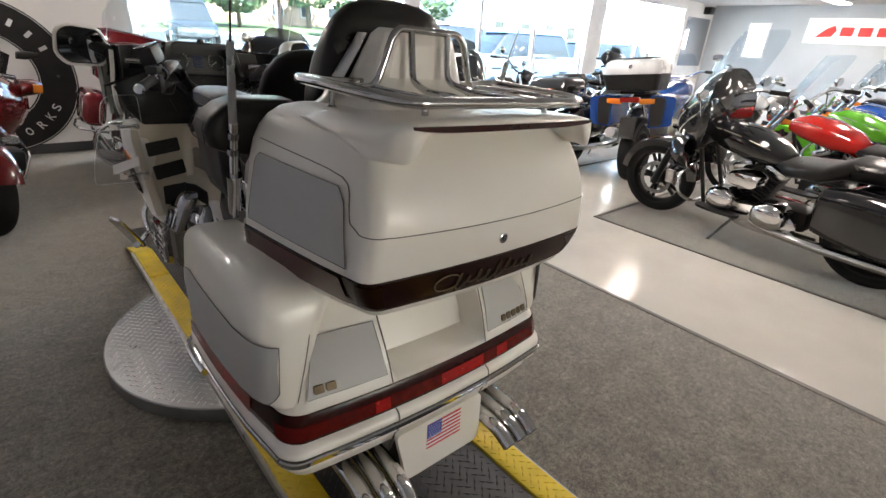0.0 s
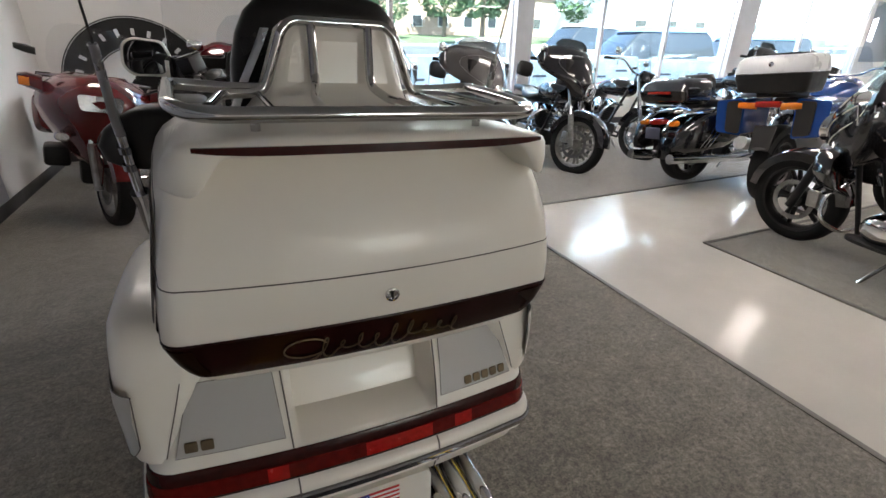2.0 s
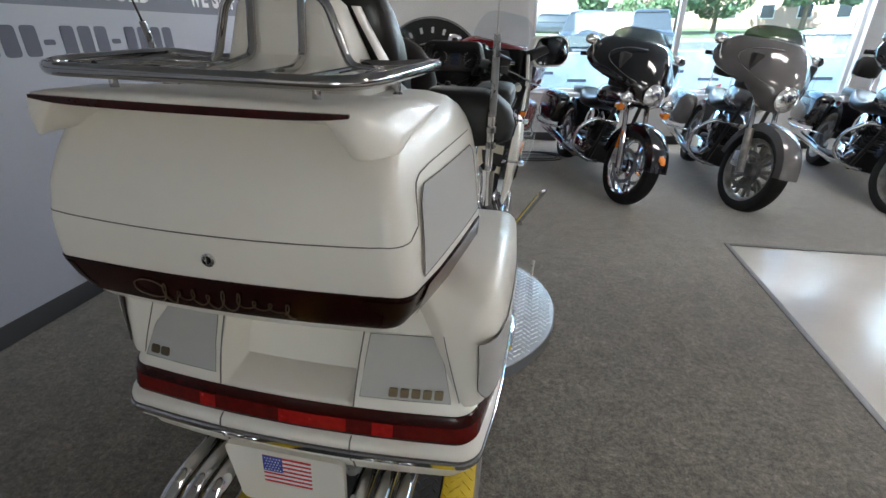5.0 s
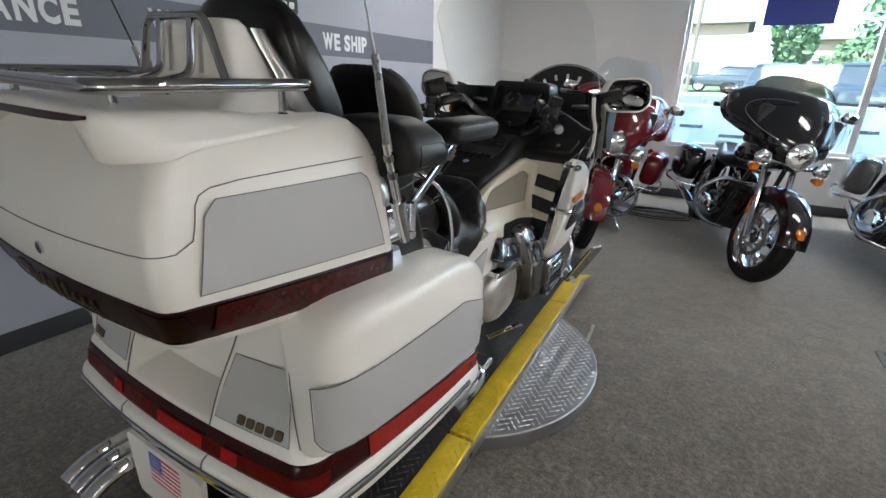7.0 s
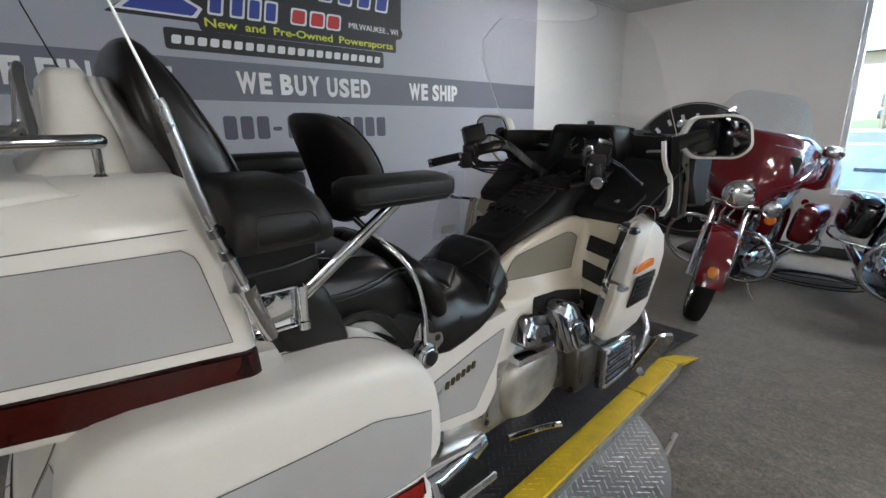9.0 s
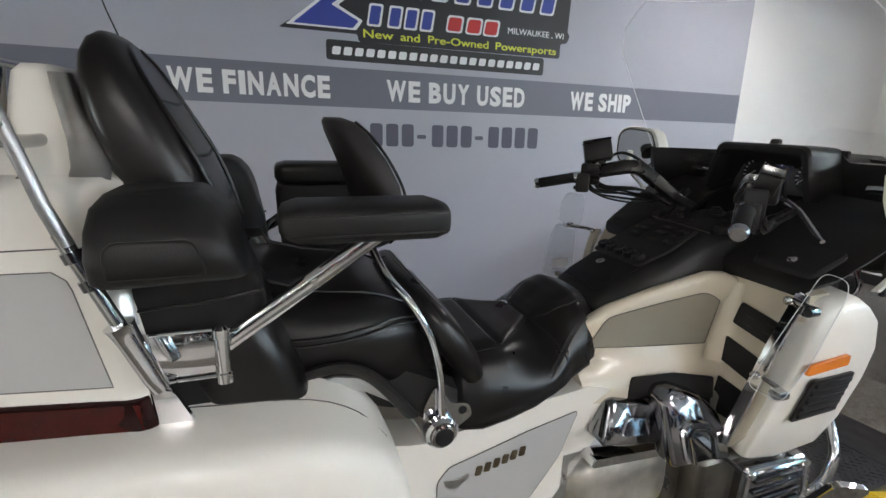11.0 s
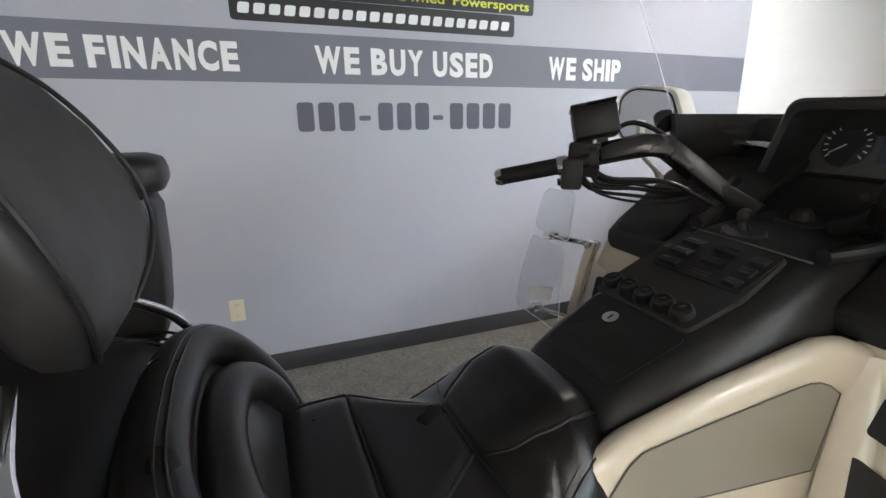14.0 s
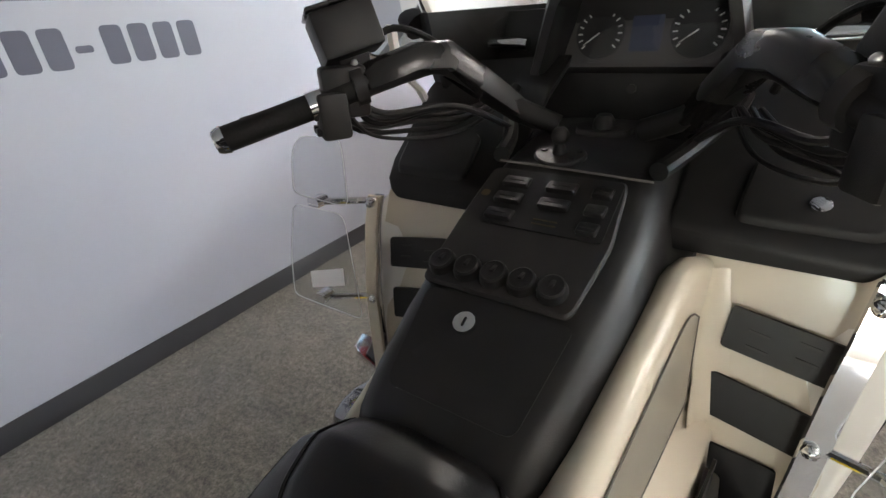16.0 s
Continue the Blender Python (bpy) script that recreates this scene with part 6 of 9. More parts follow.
B("ignition_knob", loft([[con(0.005 + r * math.cos(a), 1.832 + r * math.sin(a), h) for a in (2 * math.pi * k / 16 for k in range(16))] for r, h in ((0.016, 0.008), (0.016, 0.016), (0.010, 0.026), (0.002, 0.027))]), BLACKP, "black ignition switch", ig)
B("console_gap", tube([con(-0.10, 1.708, 0.001), con(0, 1.705, 0.001), con(0.105, 1.70, 0.001)], 0.0018, 6), SEAM, parent=console)
both("console_fin", tube([(0.105, 1.72, 1.09), (0.125, 1.79, 1.098), (0.16, 1.86, 1.13), (0.17, 1.90, 1.15)], 0.012, 10, 5), BLACKP, "", console)

EDGEM = mk("clear_edge_line", (0.80, 0.82, 0.83), 0.2)
# white knee panels and inner leg shields
KNEE = [(1.285, 0.868, 0.765, 0.143), (1.30, 0.886, 0.765, 0.144), (1.38, 0.928, 0.765, 0.149), (1.50, 0.963, 0.762, 0.158), (1.60, 0.986, 0.758, 0.166), (1.66, 0.999, 0.755, 0.171), (1.70, 0.997, 0.75, 0.177), (1.735, 0.983, 0.75, 0.188)]
for s in (1, -1):
    KN = [(y, zt - (0 if s > 0 else 0.04), zb, x - (0 if s > 0 else 0.014)) for y, zt, zb, x in KNEE]
    rings = []
    for y, zt, zb, x in KN:
        rings.append([V(s * (x - 0.055), y, zt - 0.035), V(s * (x - 0.030), y, zt - 0.004), V(s * (x - 0.019), y, zt), V(s * (x - 0.008), y, zt - 0.005), V(s * (x - 0.003), y, zt - 0.018), V(s * (x + 0.006), y, zt - 0.10), V(s * (x + 0.018), y, zb + 0.03), V(s * (x + 0.05), y, zb), V(s * (x + 0.055), y, zb - 0.05), V(s * (x - 0.055), y, zb - 0.05)])
    knee = B("knee_panel", loft(rings), CREAM, "cream plastic knee panel with grey inlay", angle=55)
    kp = [(1.335, 0.838), (1.40, 0.888), (1.55, 0.938), (1.70, 0.968), (1.715, 0.955), (1.695, 0.86), (1.665, 0.825)]

    def knee_at(u, v, w, s=s):
        for a, b in zip(KN, KN[1:]):
            if a[0] <= u <= b[0]:
                f = (u - a[0]) / (b[0] - a[0])
                zt, zb, x = (a[i] + (b[i] - a[i]) * f for i in (1, 2, 3))
                if v > zt - 0.10:
                    off = -0.003 + 0.009 * (zt - 0.018 - v) / 0.082
                else:
                    off = 0.006 + 0.012 * (zt - 0.10 - v) / (zt - 0.10 - zb - 0.03)
                return V(s * (x + off + w), u, v)
        return V(s * (0.2 + w), u, v)
    dense = []
    for k in range(21):
        f = k / 20
        y0 = 1.325 + (1.652 - 1.325) * f
        drop = 0.008 if s > 0 else 0.055
        top = 0.845 + 0.052 * min(1, f * 8) + 0.068 * f ** 0.8 - drop - 0.032 * max(0, (f - 0.8) / 0.2) ** 2.5
        bot = 0.832 - 0.014 * f
        dense.append([knee_at(y0 + 0.035 * f * j / 5, bot + (top - bot) * j / 5, 0.0018) for j in range(6)])
    B("knee_inlay", loft(dense, False, False), INLAY, "glossy beige grey inlay", knee)
    B("panel_gap", tube([r[0] for r in dense] + dense[-1][1:] + [r[5] for r in reversed(dense)][1:], 0.0012, 6), SEAM, parent=knee)
    # leg shield: face looking back with three dark vents, then the outer cowl
    ls = B("leg_shield", loft([[V(s * u, y, v) for u, y, v in ((0.16, 1.743 + d, 1.0), (0.30, 1.75 + d, 1.003), (0.345, 1.742 + d, 0.995), (0.355, 1.726 + d, 0.93), (0.35, 1.69 + d, 0.78), (0.328, 1.657 + d, 0.64), (0.307, 1.647 + d, 0.60), (0.255, 1.65 + d, 0.62), (0.25, 1.676 + d, 0.72), (0.205, 1.68 + d, 0.74), (0.19, 1.69 + d, 0.77), (0.165, 1.70 + d, 0.80))] for d in (0.0, 0.06)]), CREAM, "cream plastic inner leg shield with dark vents", angle=40)
    fil = []
    for k in range(10):
        z = 0.775 + 0.022 * k
        p = knee_at(1.69, z, 0.0005)
        yf = 1.743 - (1.0 - z) * 0.24 - 0.001
        q = 0.045 - 0.018 * k / 9
        fil.append([V(p.x + s * q * (1 - math.cos(a)), yf - q * (1 - math.sin(a)), z) for a in (radians(90 * j / 8) for j in range(9))])
    B("corner_fillet", loft(fil, False, False), CREAM, "", ls)
    def face(u, v, w, s=s):
        return V(s * u, 1.743 - (1.0 - v) * 0.24 - 0.003 - w, v)
    for nm, poly, lab in (("switch_panel", [(0.212, 0.932), (0.335, 0.912), (0.332, 0.858), (0.208, 0.878)], "black switch panel"), ("vent", [(0.205, 0.842), (0.325, 0.818), (0.318, 0.762), (0.20, 0.785)], "dark vent"), ("vent", [(0.20, 0.745), (0.30, 0.735), (0.305, 0.66), (0.25, 0.66), (0.245, 0.70), (0.20, 0.715)], "dark vent")):
        B(nm, slab(poly, face, 0.004, 0.006), BLACKP, lab, ls)
    for u in (0.235, 0.285):
        for v in (0.905, 0.885):
            B("switch_slot", slab([(u, v), (u + 0.022, v - 0.004), (u + 0.022, v - 0.001), (u, v + 0.003)], lambda a, b, w: face(a, b, 0.0042 + w), 0.001), DGREY, parent=ls)
    B("lower_vent", slab([(1.415, 0.770), (1.53, 0.772), (1.645, 0.750), (1.655, 0.690), (1.53, 0.708), (1.41, 0.712)], lambda u, v, w, s=s: V(s * (KN[3][3] + 0.056 + 0.12 * (u - 1.50) + w), u, v), 0.004, 0.006), BLACKP, "dark vent", ls)
    cowl = B("fairing_cowl", loft([[V(s * u, v, z) for u, v in rround([(0.20, y0 + 0.03), (xo, y0), (xo + 0.014, (y0 + y1) / 2), (xo + 0.010, y1), (0.20, y1 + 0.05)], 0.014, 4)] for z, xo, y0, y1 in ((0.55, 0.31, 1.72, 1.88), (0.58, 0.33, 1.67, 1.92), (0.66, 0.35, 1.66, 1.945), (0.78, 0.37, 1.685, 1.955), (0.86, 0.38, 1.70, 1.95), (0.93, 0.38, 1.72, 1.93), (0.965, 0.372, 1.74, 1.90), (0.985, 0.36, 1.76, 1.875), (0.992, 0.345, 1.78, 1.86))]), PEARL, "pearl white fairing cowl", angle=50)
    for k in range(5):
        z = 0.705 + k * 0.021
        B("louvre", box(min(s * (0.364 + 0.167 * (z - 0.66)), s * (0.374 + 0.167 * (z - 0.66))), max(s * (0.364 + 0.167 * (z - 0.66)), s * (0.374 + 0.167 * (z - 0.66))), 1.745 + 0.003 * k, 1.878, z, z + 0.012, 0.002), BLACKP, "black louvre", cowl)
    B("louvre_back", slab([(1.735, 0.694), (1.888, 0.698), (1.884, 0.813), (1.745, 0.810)], lambda u, v, w, s=s: V(s * (0.362 + 0.167 * (v - 0.66) + w), u, v), 0.006, 0.008), BLACKP, "", cowl)
    B("turn_lamp", slab([(1.712, 0.829), (1.832, 0.843), (1.832, 0.868), (1.714, 0.852)], lambda u, v, w, s=s: V(s * (0.387 + 0.06 * (u - 1.71) + w), u, v), 0.008, 0.006), AMBER, "amber side turn lamp", cowl)
    ry = 0.03 if s < 0 else 0.0
    if s > 0:
        rail = [(0.340, 1.726, 1.0), (0.332, 1.706, 0.93), (0.324, 1.690, 0.865), (0.314, 1.660, 0.739), (0.302, 1.630, 0.62)]
    else:
        rail = [(0.356, 1.725, 0.99), (0.363, 1.712, 0.93), (0.357, 1.694, 0.865), (0.351, 1.675, 0.80), (0.329, 1.645, 0.62)]
    rl = B("chrome_rail", tube([(s * x, y, z) for x, y, z in rail], 0.009, 10, 4, 0.6), CHROME, "chrome mounting rail", ls)
    B("rail_plate", loft([[V(s * (x + 0.004 + dx), y - 0.010 + dy, z) for dx, dy in ((-0.015, 0.001), (-0.013, -0.003), (0.013, -0.003), (0.015, 0.001), (0.013, 0.004), (-0.013, 0.004))] for x, y, z in curve_points(rail, 3)]), CREAM if s < 0 else CHROME, "flat deflector rail plate", rl)
    for y, z in ((1.648, 0.985), (1.618, 0.80)):
        ya = y + (0.062 if s < 0 else 0.055)
        xa = 0.354 if s < 0 else 0.334 if z > 0.9 else 0.319
        B("clamp_arm", tube([(s * xa, ya, z), (s * 0.38, (ya + y) / 2 + 0.006, z + 0.004), (s * (0.43 if s < 0 else 0.395), y + 0.01, z + 0.004)], 0.006, 8), CHROME, parent=rl)
        B("clamp", body_y([(y - 0.008, 0.40 if s > 0 else -0.44, z + 0.006, 0.014, 0.010, 3), (y + 0.018, 0.40 if s > 0 else -0.44, z + 0.006, 0.014, 0.010, 3)], 12), CHROME, parent=rl)
        B("clamp_nut", ball((s * xa, ya - 0.014, z), 0.010), CHROME, parent=rl)
    panes = [[(0.35, 0.80), (0.425, 0.80), (0.43, 0.90), (0.418, 1.05), (0.405, 1.075), (0.36, 1.08)]] if s > 0 else [[(0.345, 1.0), (0.482, 1.005), (0.466, 1.085), (0.44, 1.11), (0.345, 1.115)], [(0.345, 0.78), (0.535, 0.78), (0.522, 0.87), (0.488, 0.985), (0.36, 0.985)]]
    for poly in panes:
        flat = (lambda u, v, w: V(-u, 1.632 + (v - 0.9) * 0.06 - w, v)) if s < 0 else (lambda u, v, w: V(u - 0.005 + (v - 0.8) * 0.20, 1.600 + (v - 0.78) * 0.16 - w, v))
        defl = B("wind_deflector", slab(poly, flat, 0.005, 0.02), SCUFFED, "scuffed clear acrylic wind deflector", rl)
        defl.visible_shadow = False
        ring = rround(poly, 0.02, 4)
        B("deflector_edge", tube([flat(p[0], p[1], 0.0025) for p in ring + ring[:1]], 0.0008, 6), EDGEM, parent=rl)
    if s < 0:
        B("sticker", slab([(0.378, 0.845), (0.470, 0.816), (0.468, 0.852), (0.376, 0.881)], lambda u, v, w: V(-u, 1.632 + (v - 0.9) * 0.06 - 0.0052 - w, v), 0.0005, 0.003), WHITEPR, "white maker's sticker", rl)
# dash and inner fairing
both("fairing_pocket", loft([[V(u, y, v) for u, v in rround([(0.13, zt - 0.03), (x1 - 0.015, zt - 0.03), (x1, zt - 0.012), (0.12, zt)], 0.008, 3)] for y, x1, zt in ((1.737, 0.34, 1.015), (1.748, 0.352, 1.03), (1.79, 0.37, 1.05), (1.86, 0.38, 1.09), (1.95, 0.392, 1.15), (2.04, 0.395, 1.19))]), BLACKP, "black fairing pocket lid", angle=45)
both("pocket_lid", slab([(0.19, 1.752), (0.333, 1.752), (0.35, 1.835), (0.20, 1.835)], lambda u, v, w: V(u, v, 1.000 + (v - 1.712) * 0.60 + w + 0.002), 0.012, 0.015, bev=0.004), BLACKP, "matt black pocket lid")
B("pocket_lock", revolve([(0.011, 0), (0.011, 0.005), (0.008, 0.007), (0.002, 0.007)], Matrix.Translation((0.270, 1.775, 1.052)) @ Matrix.Rotation(radians(31), 4, "X"), 18), CHROME, "round chrome lock")
dash = B("dash_shell", loft([[V(u, y, v) for u, v in ((-0.40, zb), (-0.40, 1.235), (-0.372, 1.268), (-0.16, 1.268), (-0.14, 1.285), (0, 1.288), (0.14, 1.285), (0.16, 1.268), (0.372, 1.268), (0.40, 1.235), (0.40, zb), (0.2, zb - 0.04), (-0.2, zb - 0.04))] for y, zb in ((2.085, 1.12), (2.10, 1.10), (2.16, 1.02), (2.26, 1.0))]), BLACKP, "black inner fairing and dash", angle=40)
# chrome rolls added to give the bright reflection on the dash face
both("dash_glint_roll", loft([[V(x, 2.075 - 0.016 * math.cos(a), z + 0.013 * math.sin(a)) for a in (2 * math.pi * k / 12 for k in range(12))] for x, z in ((0.225, 1.206), (0.24, 1.208), (0.31, 1.212), (0.385, 1.216))]), CHROME, "chrome roll added on the dash for a bright reflection", dash)
B("dash_lower", box(-0.20, 0.20, 2.02, 2.12, 0.86, 1.165, 0.02), BLACKP, parent=dash)
def hood_ring(y, i):
    outer = rround([(-0.17, 1.10), (-0.138 + i, 1.308 - i), (0.138 - i, 1.308 - i), (0.17, 1.10)], 0.03, 5)[6:18]
    inner = rround([(-0.155, 1.12), (-0.126 + i, 1.293 - i), (0.126 - i, 1.293 - i), (0.155, 1.12)], 0.025, 5)[6:18]
    ring = [(-0.168, 1.165)] + [tuple(p) for p in outer] + [(0.168, 1.165), (0.152, 1.165)] + [tuple(p) for p in reversed(inner)] + [(-0.152, 1.165)]
    return [V(u, y, v) for u, v in ring]


B("instrument_hood", loft([hood_ring(y, i) for y, i in ((1.955, 0.006), (1.962, 0.0), (2.03, 0.0), (2.10, 0.004))]), BLACKP, "deep black instrument hood", dash, angle=40)
def gface(u, v, w):
    return V(u, 2.088 - w - (1.22 - v) * 0.25, v)
ip = B("instrument_panel", slab([(-0.155, 1.165), (0.155, 1.165), (0.148, 1.280), (-0.148, 1.280)], gface, 0.008, 0.015), mk("instrument_face_grey", (0.075, 0.072, 0.070), 0.35, var=0.08), "instrument panel with two dials", dash)
for cx in (-0.085, 0.078):
    gd = B("gauge", slab(oval(cx, 1.222, 0.044, 0.044, 2, 32), lambda u, v, w: gface(u, v, 0.0082 + w), 0.002), BLACKPR, "round dark dial with white marks", ip)
    for k in range(15):
        a = radians(220 - 18.5 * k)
        c, sn = math.cos(a), math.sin(a)
        B("dial_mark", slab([(cx + c * 0.032 - sn * 0.0013, 1.222 + sn * 0.032 + c * 0.0013), (cx + c * 0.032 + sn * 0.0013, 1.222 + sn * 0.032 - c * 0.0013), (cx + c * 0.040 + sn * 0.0013, 1.222 + sn * 0.040 - c * 0.0013), (cx + c * 0.040 - sn * 0.0013, 1.222 + sn * 0.040 + c * 0.0013)], lambda u, v, w: gface(u, v, 0.0104 + w), 0.0005), WHITEPR, parent=gd)
    a = radians(215)
    B("needle", tube([gface(cx, 1.222, 0.012), gface(cx + math.cos(a) * 0.034, 1.222 + math.sin(a) * 0.034, 0.012)], (0.0016, 0.0007), 6), WHITEPR, "white needle", gd)
B("display", slab([(-0.030, 1.19), (0.022, 1.19), (0.022, 1.27), (-0.030, 1.27)], lambda u, v, w: gface(u, v, 0.0082 + w), 0.0015, 0.003), mk("dim_blue_display", (0.06, 0.07, 0.12), 0.25), "dim blue display", ip)
B("panel_lens", slab([(-0.15, 1.172), (0.15, 1.172), (0.143, 1.283), (-0.143, 1.283)], lambda u, v, w: gface(u, v, 0.016 + w), 0.001), CLEARP, "clear instrument cover", ip)
B("dash_button", slab(oval(-0.005, 1.135, 0.008, 0.008, 2, 16), lambda u, v, w: V(u, 2.019 - w, v), 0.004), DGREY, parent=dash)
B("hood_back", box(-0.15, 0.15, 2.092, 2.104, 1.15, 1.298, 0.004), BLACKP, "", dash)
B("sensor_knob", revolve([(0.014, 1.304), (0.016, 1.311), (0.013, 1.321), (0.002, 1.323)], Matrix.Translation((0.0, 2.02, 0)), 16), BLACKP, parent=dash)
# white edge ribs of the fairing, mirrors
for s in (1, -1):
    shell = B("fairing_edge", loft([[V(s * (x - 0.008), y, z), V(s * (x + 0.004), y, z + 0.002), V(s * (x + 0.007), y + 0.007, z + 0.002), V(s * (x + 0.004), y + 0.015, z), V(s * (x - 0.008), y + 0.015, z)] for x, y, z in ((0.380, 1.830, 1.262), (0.382, 1.832, 1.24), (0.384, 1.840, 1.205), (0.386, 1.862, 1.172), (0.386, 1.905, 1.140), (0.384, 1.930, 1.10), (0.382, 1.945, 1.05), (0.380, 1.94, 1.03), (0.378, 1.90, 1.0))]), PEARL, "white fairing edge strip", dash)
    nose = B("fairing_side", loft([[V(s * u, v, z) for u, v in ((0.366, y0 + 0.02), (0.390, y0 + 0.03), (0.36, y0 + 0.16), (0.24, y0 + 0.30), (0.05, y0 + 0.38), (0.05, y0 + 0.36), (0.23, y0 + 0.27), (0.34, y0 + 0.14))] for z, y0 in ((0.98, 1.99), (1.08, 1.975), (1.18, 1.93), (1.275, 1.90))]), BLACKP, "black outer fairing side", angle=50)
    B("fairing_liner", loft([[V(s * u, v, z) for u, v in ((0.354, y0 + 0.002), (0.331, y0 + 0.13), (0.222, y0 + 0.258), (0.04, y0 + 0.348), (0.04, y0 + 0.338), (0.216, y0 + 0.248), (0.322, y0 + 0.125), (0.344, y0 + 0.0))] for z, y0 in ((0.97, 1.99), (1.08, 1.975), (1.18, 1.93), (1.277, 1.90))]), BLACKP, "black inner fairing liner")
    stalk = B("mirror_stalk", tube([(s * 0.385, 1.93, 1.255), (s * 0.42, 1.95, 1.27), (s * 0.46, 1.975, 1.285)], (0.03, 0.022), 12, 3, 0.7), BLACKP)
    mp = [(0.398, 1.258), (0.425, 1.335), (0.52, 1.345), (0.555, 1.325), (0.566, 1.248), (0.538, 1.212), (0.43, 1.21)]

    def mplace(u, v, w, s=s):
        k = (u - 0.398) / 0.168
        if s < 0:
            return V(-0.362 - 0.194 * k, 1.956 - 0.042 * k + (1.285 - v) * 0.12 + w, 1.275 + (v - 1.283) * 1.14)
        return V(0.384 + 0.195 * k - 0.6 * w, 1.935 + 0.14 * k + (1.285 - v) * 0.12 + 0.8 * w, 1.28 + (v - 1.28) * 1.1)
    mir = B("mirror", loft([[mplace(*(Vector((0.482, 1.283)) + (p - Vector((0.482, 1.283))) * k), w) for p in rround(mp, 0.02, 4)] for k, w in ((0.93, 0.0), (1.0, 0.004), (1.04, 0.02), (0.98, 0.05), (0.75, 0.075), (0.3, 0.085))]), PEARL, "pearl white mirror housing with hexagonal glass")
    B("mirror_glass", slab([tuple(Vector((0.482, 1.283)) + (Vector(p) - Vector((0.482, 1.283))) * 0.87) for p in mp], lambda u, v, w, mplace=mplace: mplace(u, v, -0.002 + w), 0.003, 0.018), MIRROR, "mirror glass", mir)
    rim_ = [Vector((0.482, 1.283)) + (p - Vector((0.482, 1.283))) * 0.885 for p in rround(mp, 0.02, 4)]
    B("mirror_rim", tube([mplace(p.x, p.y, -0.002) for p in rim_ + rim_[:1]], 0.0022, 8), BLACKP, "black mirror rim", mir)
# windscreen
wsx = [-1, -0.9, -0.75, -0.5, -0.25, 0, 0.25, 0.5, 0.75, 0.9, 1]


def screen_pt(u, f):
    """A place on the windscreen: u from edge to edge, f from foot to top."""
    xe = 0.385 - 0.045 * f - 0.16 * max(0, f - 0.8) ** 1.5 / 0.09
    return V(xe * u, 1.975 - 0.327 * f + 0.25 * (1 - u * u), 1.22 + 0.46 * f)


fs = (0, 0.15, 0.3, 0.45, 0.6, 0.75, 0.88, 0.96, 1.0)
ws = B("windscreen", loft([[screen_pt(u, f) for u in wsx] for f in fs], False, False), CLEARP, "tall clear acrylic windscreen")
ws.visible_shadow = False
mod = ws.modifiers.new("thickness", "SOLIDIFY")
mod.thickness = 0.004
B("nose_top", loft([[V(0.40 * u, 2.305 - 0.304 * u * u + dy, z) for u in wsx] for dy, z in ((-0.01, 1.15), (-0.006, 1.22), (0.008, 1.225), (0.05, 1.12), (0.07, 0.98))], False, False), PEARL, "pearl white fairing nose")
B("screen_edge", tube([screen_pt(-1, f) for f in fs] + [screen_pt(u, 1.0) for u in wsx[1:-1]] + [screen_pt(1, f) for f in reversed(fs)], 0.0011, 6), EDGEM, parent=ws)

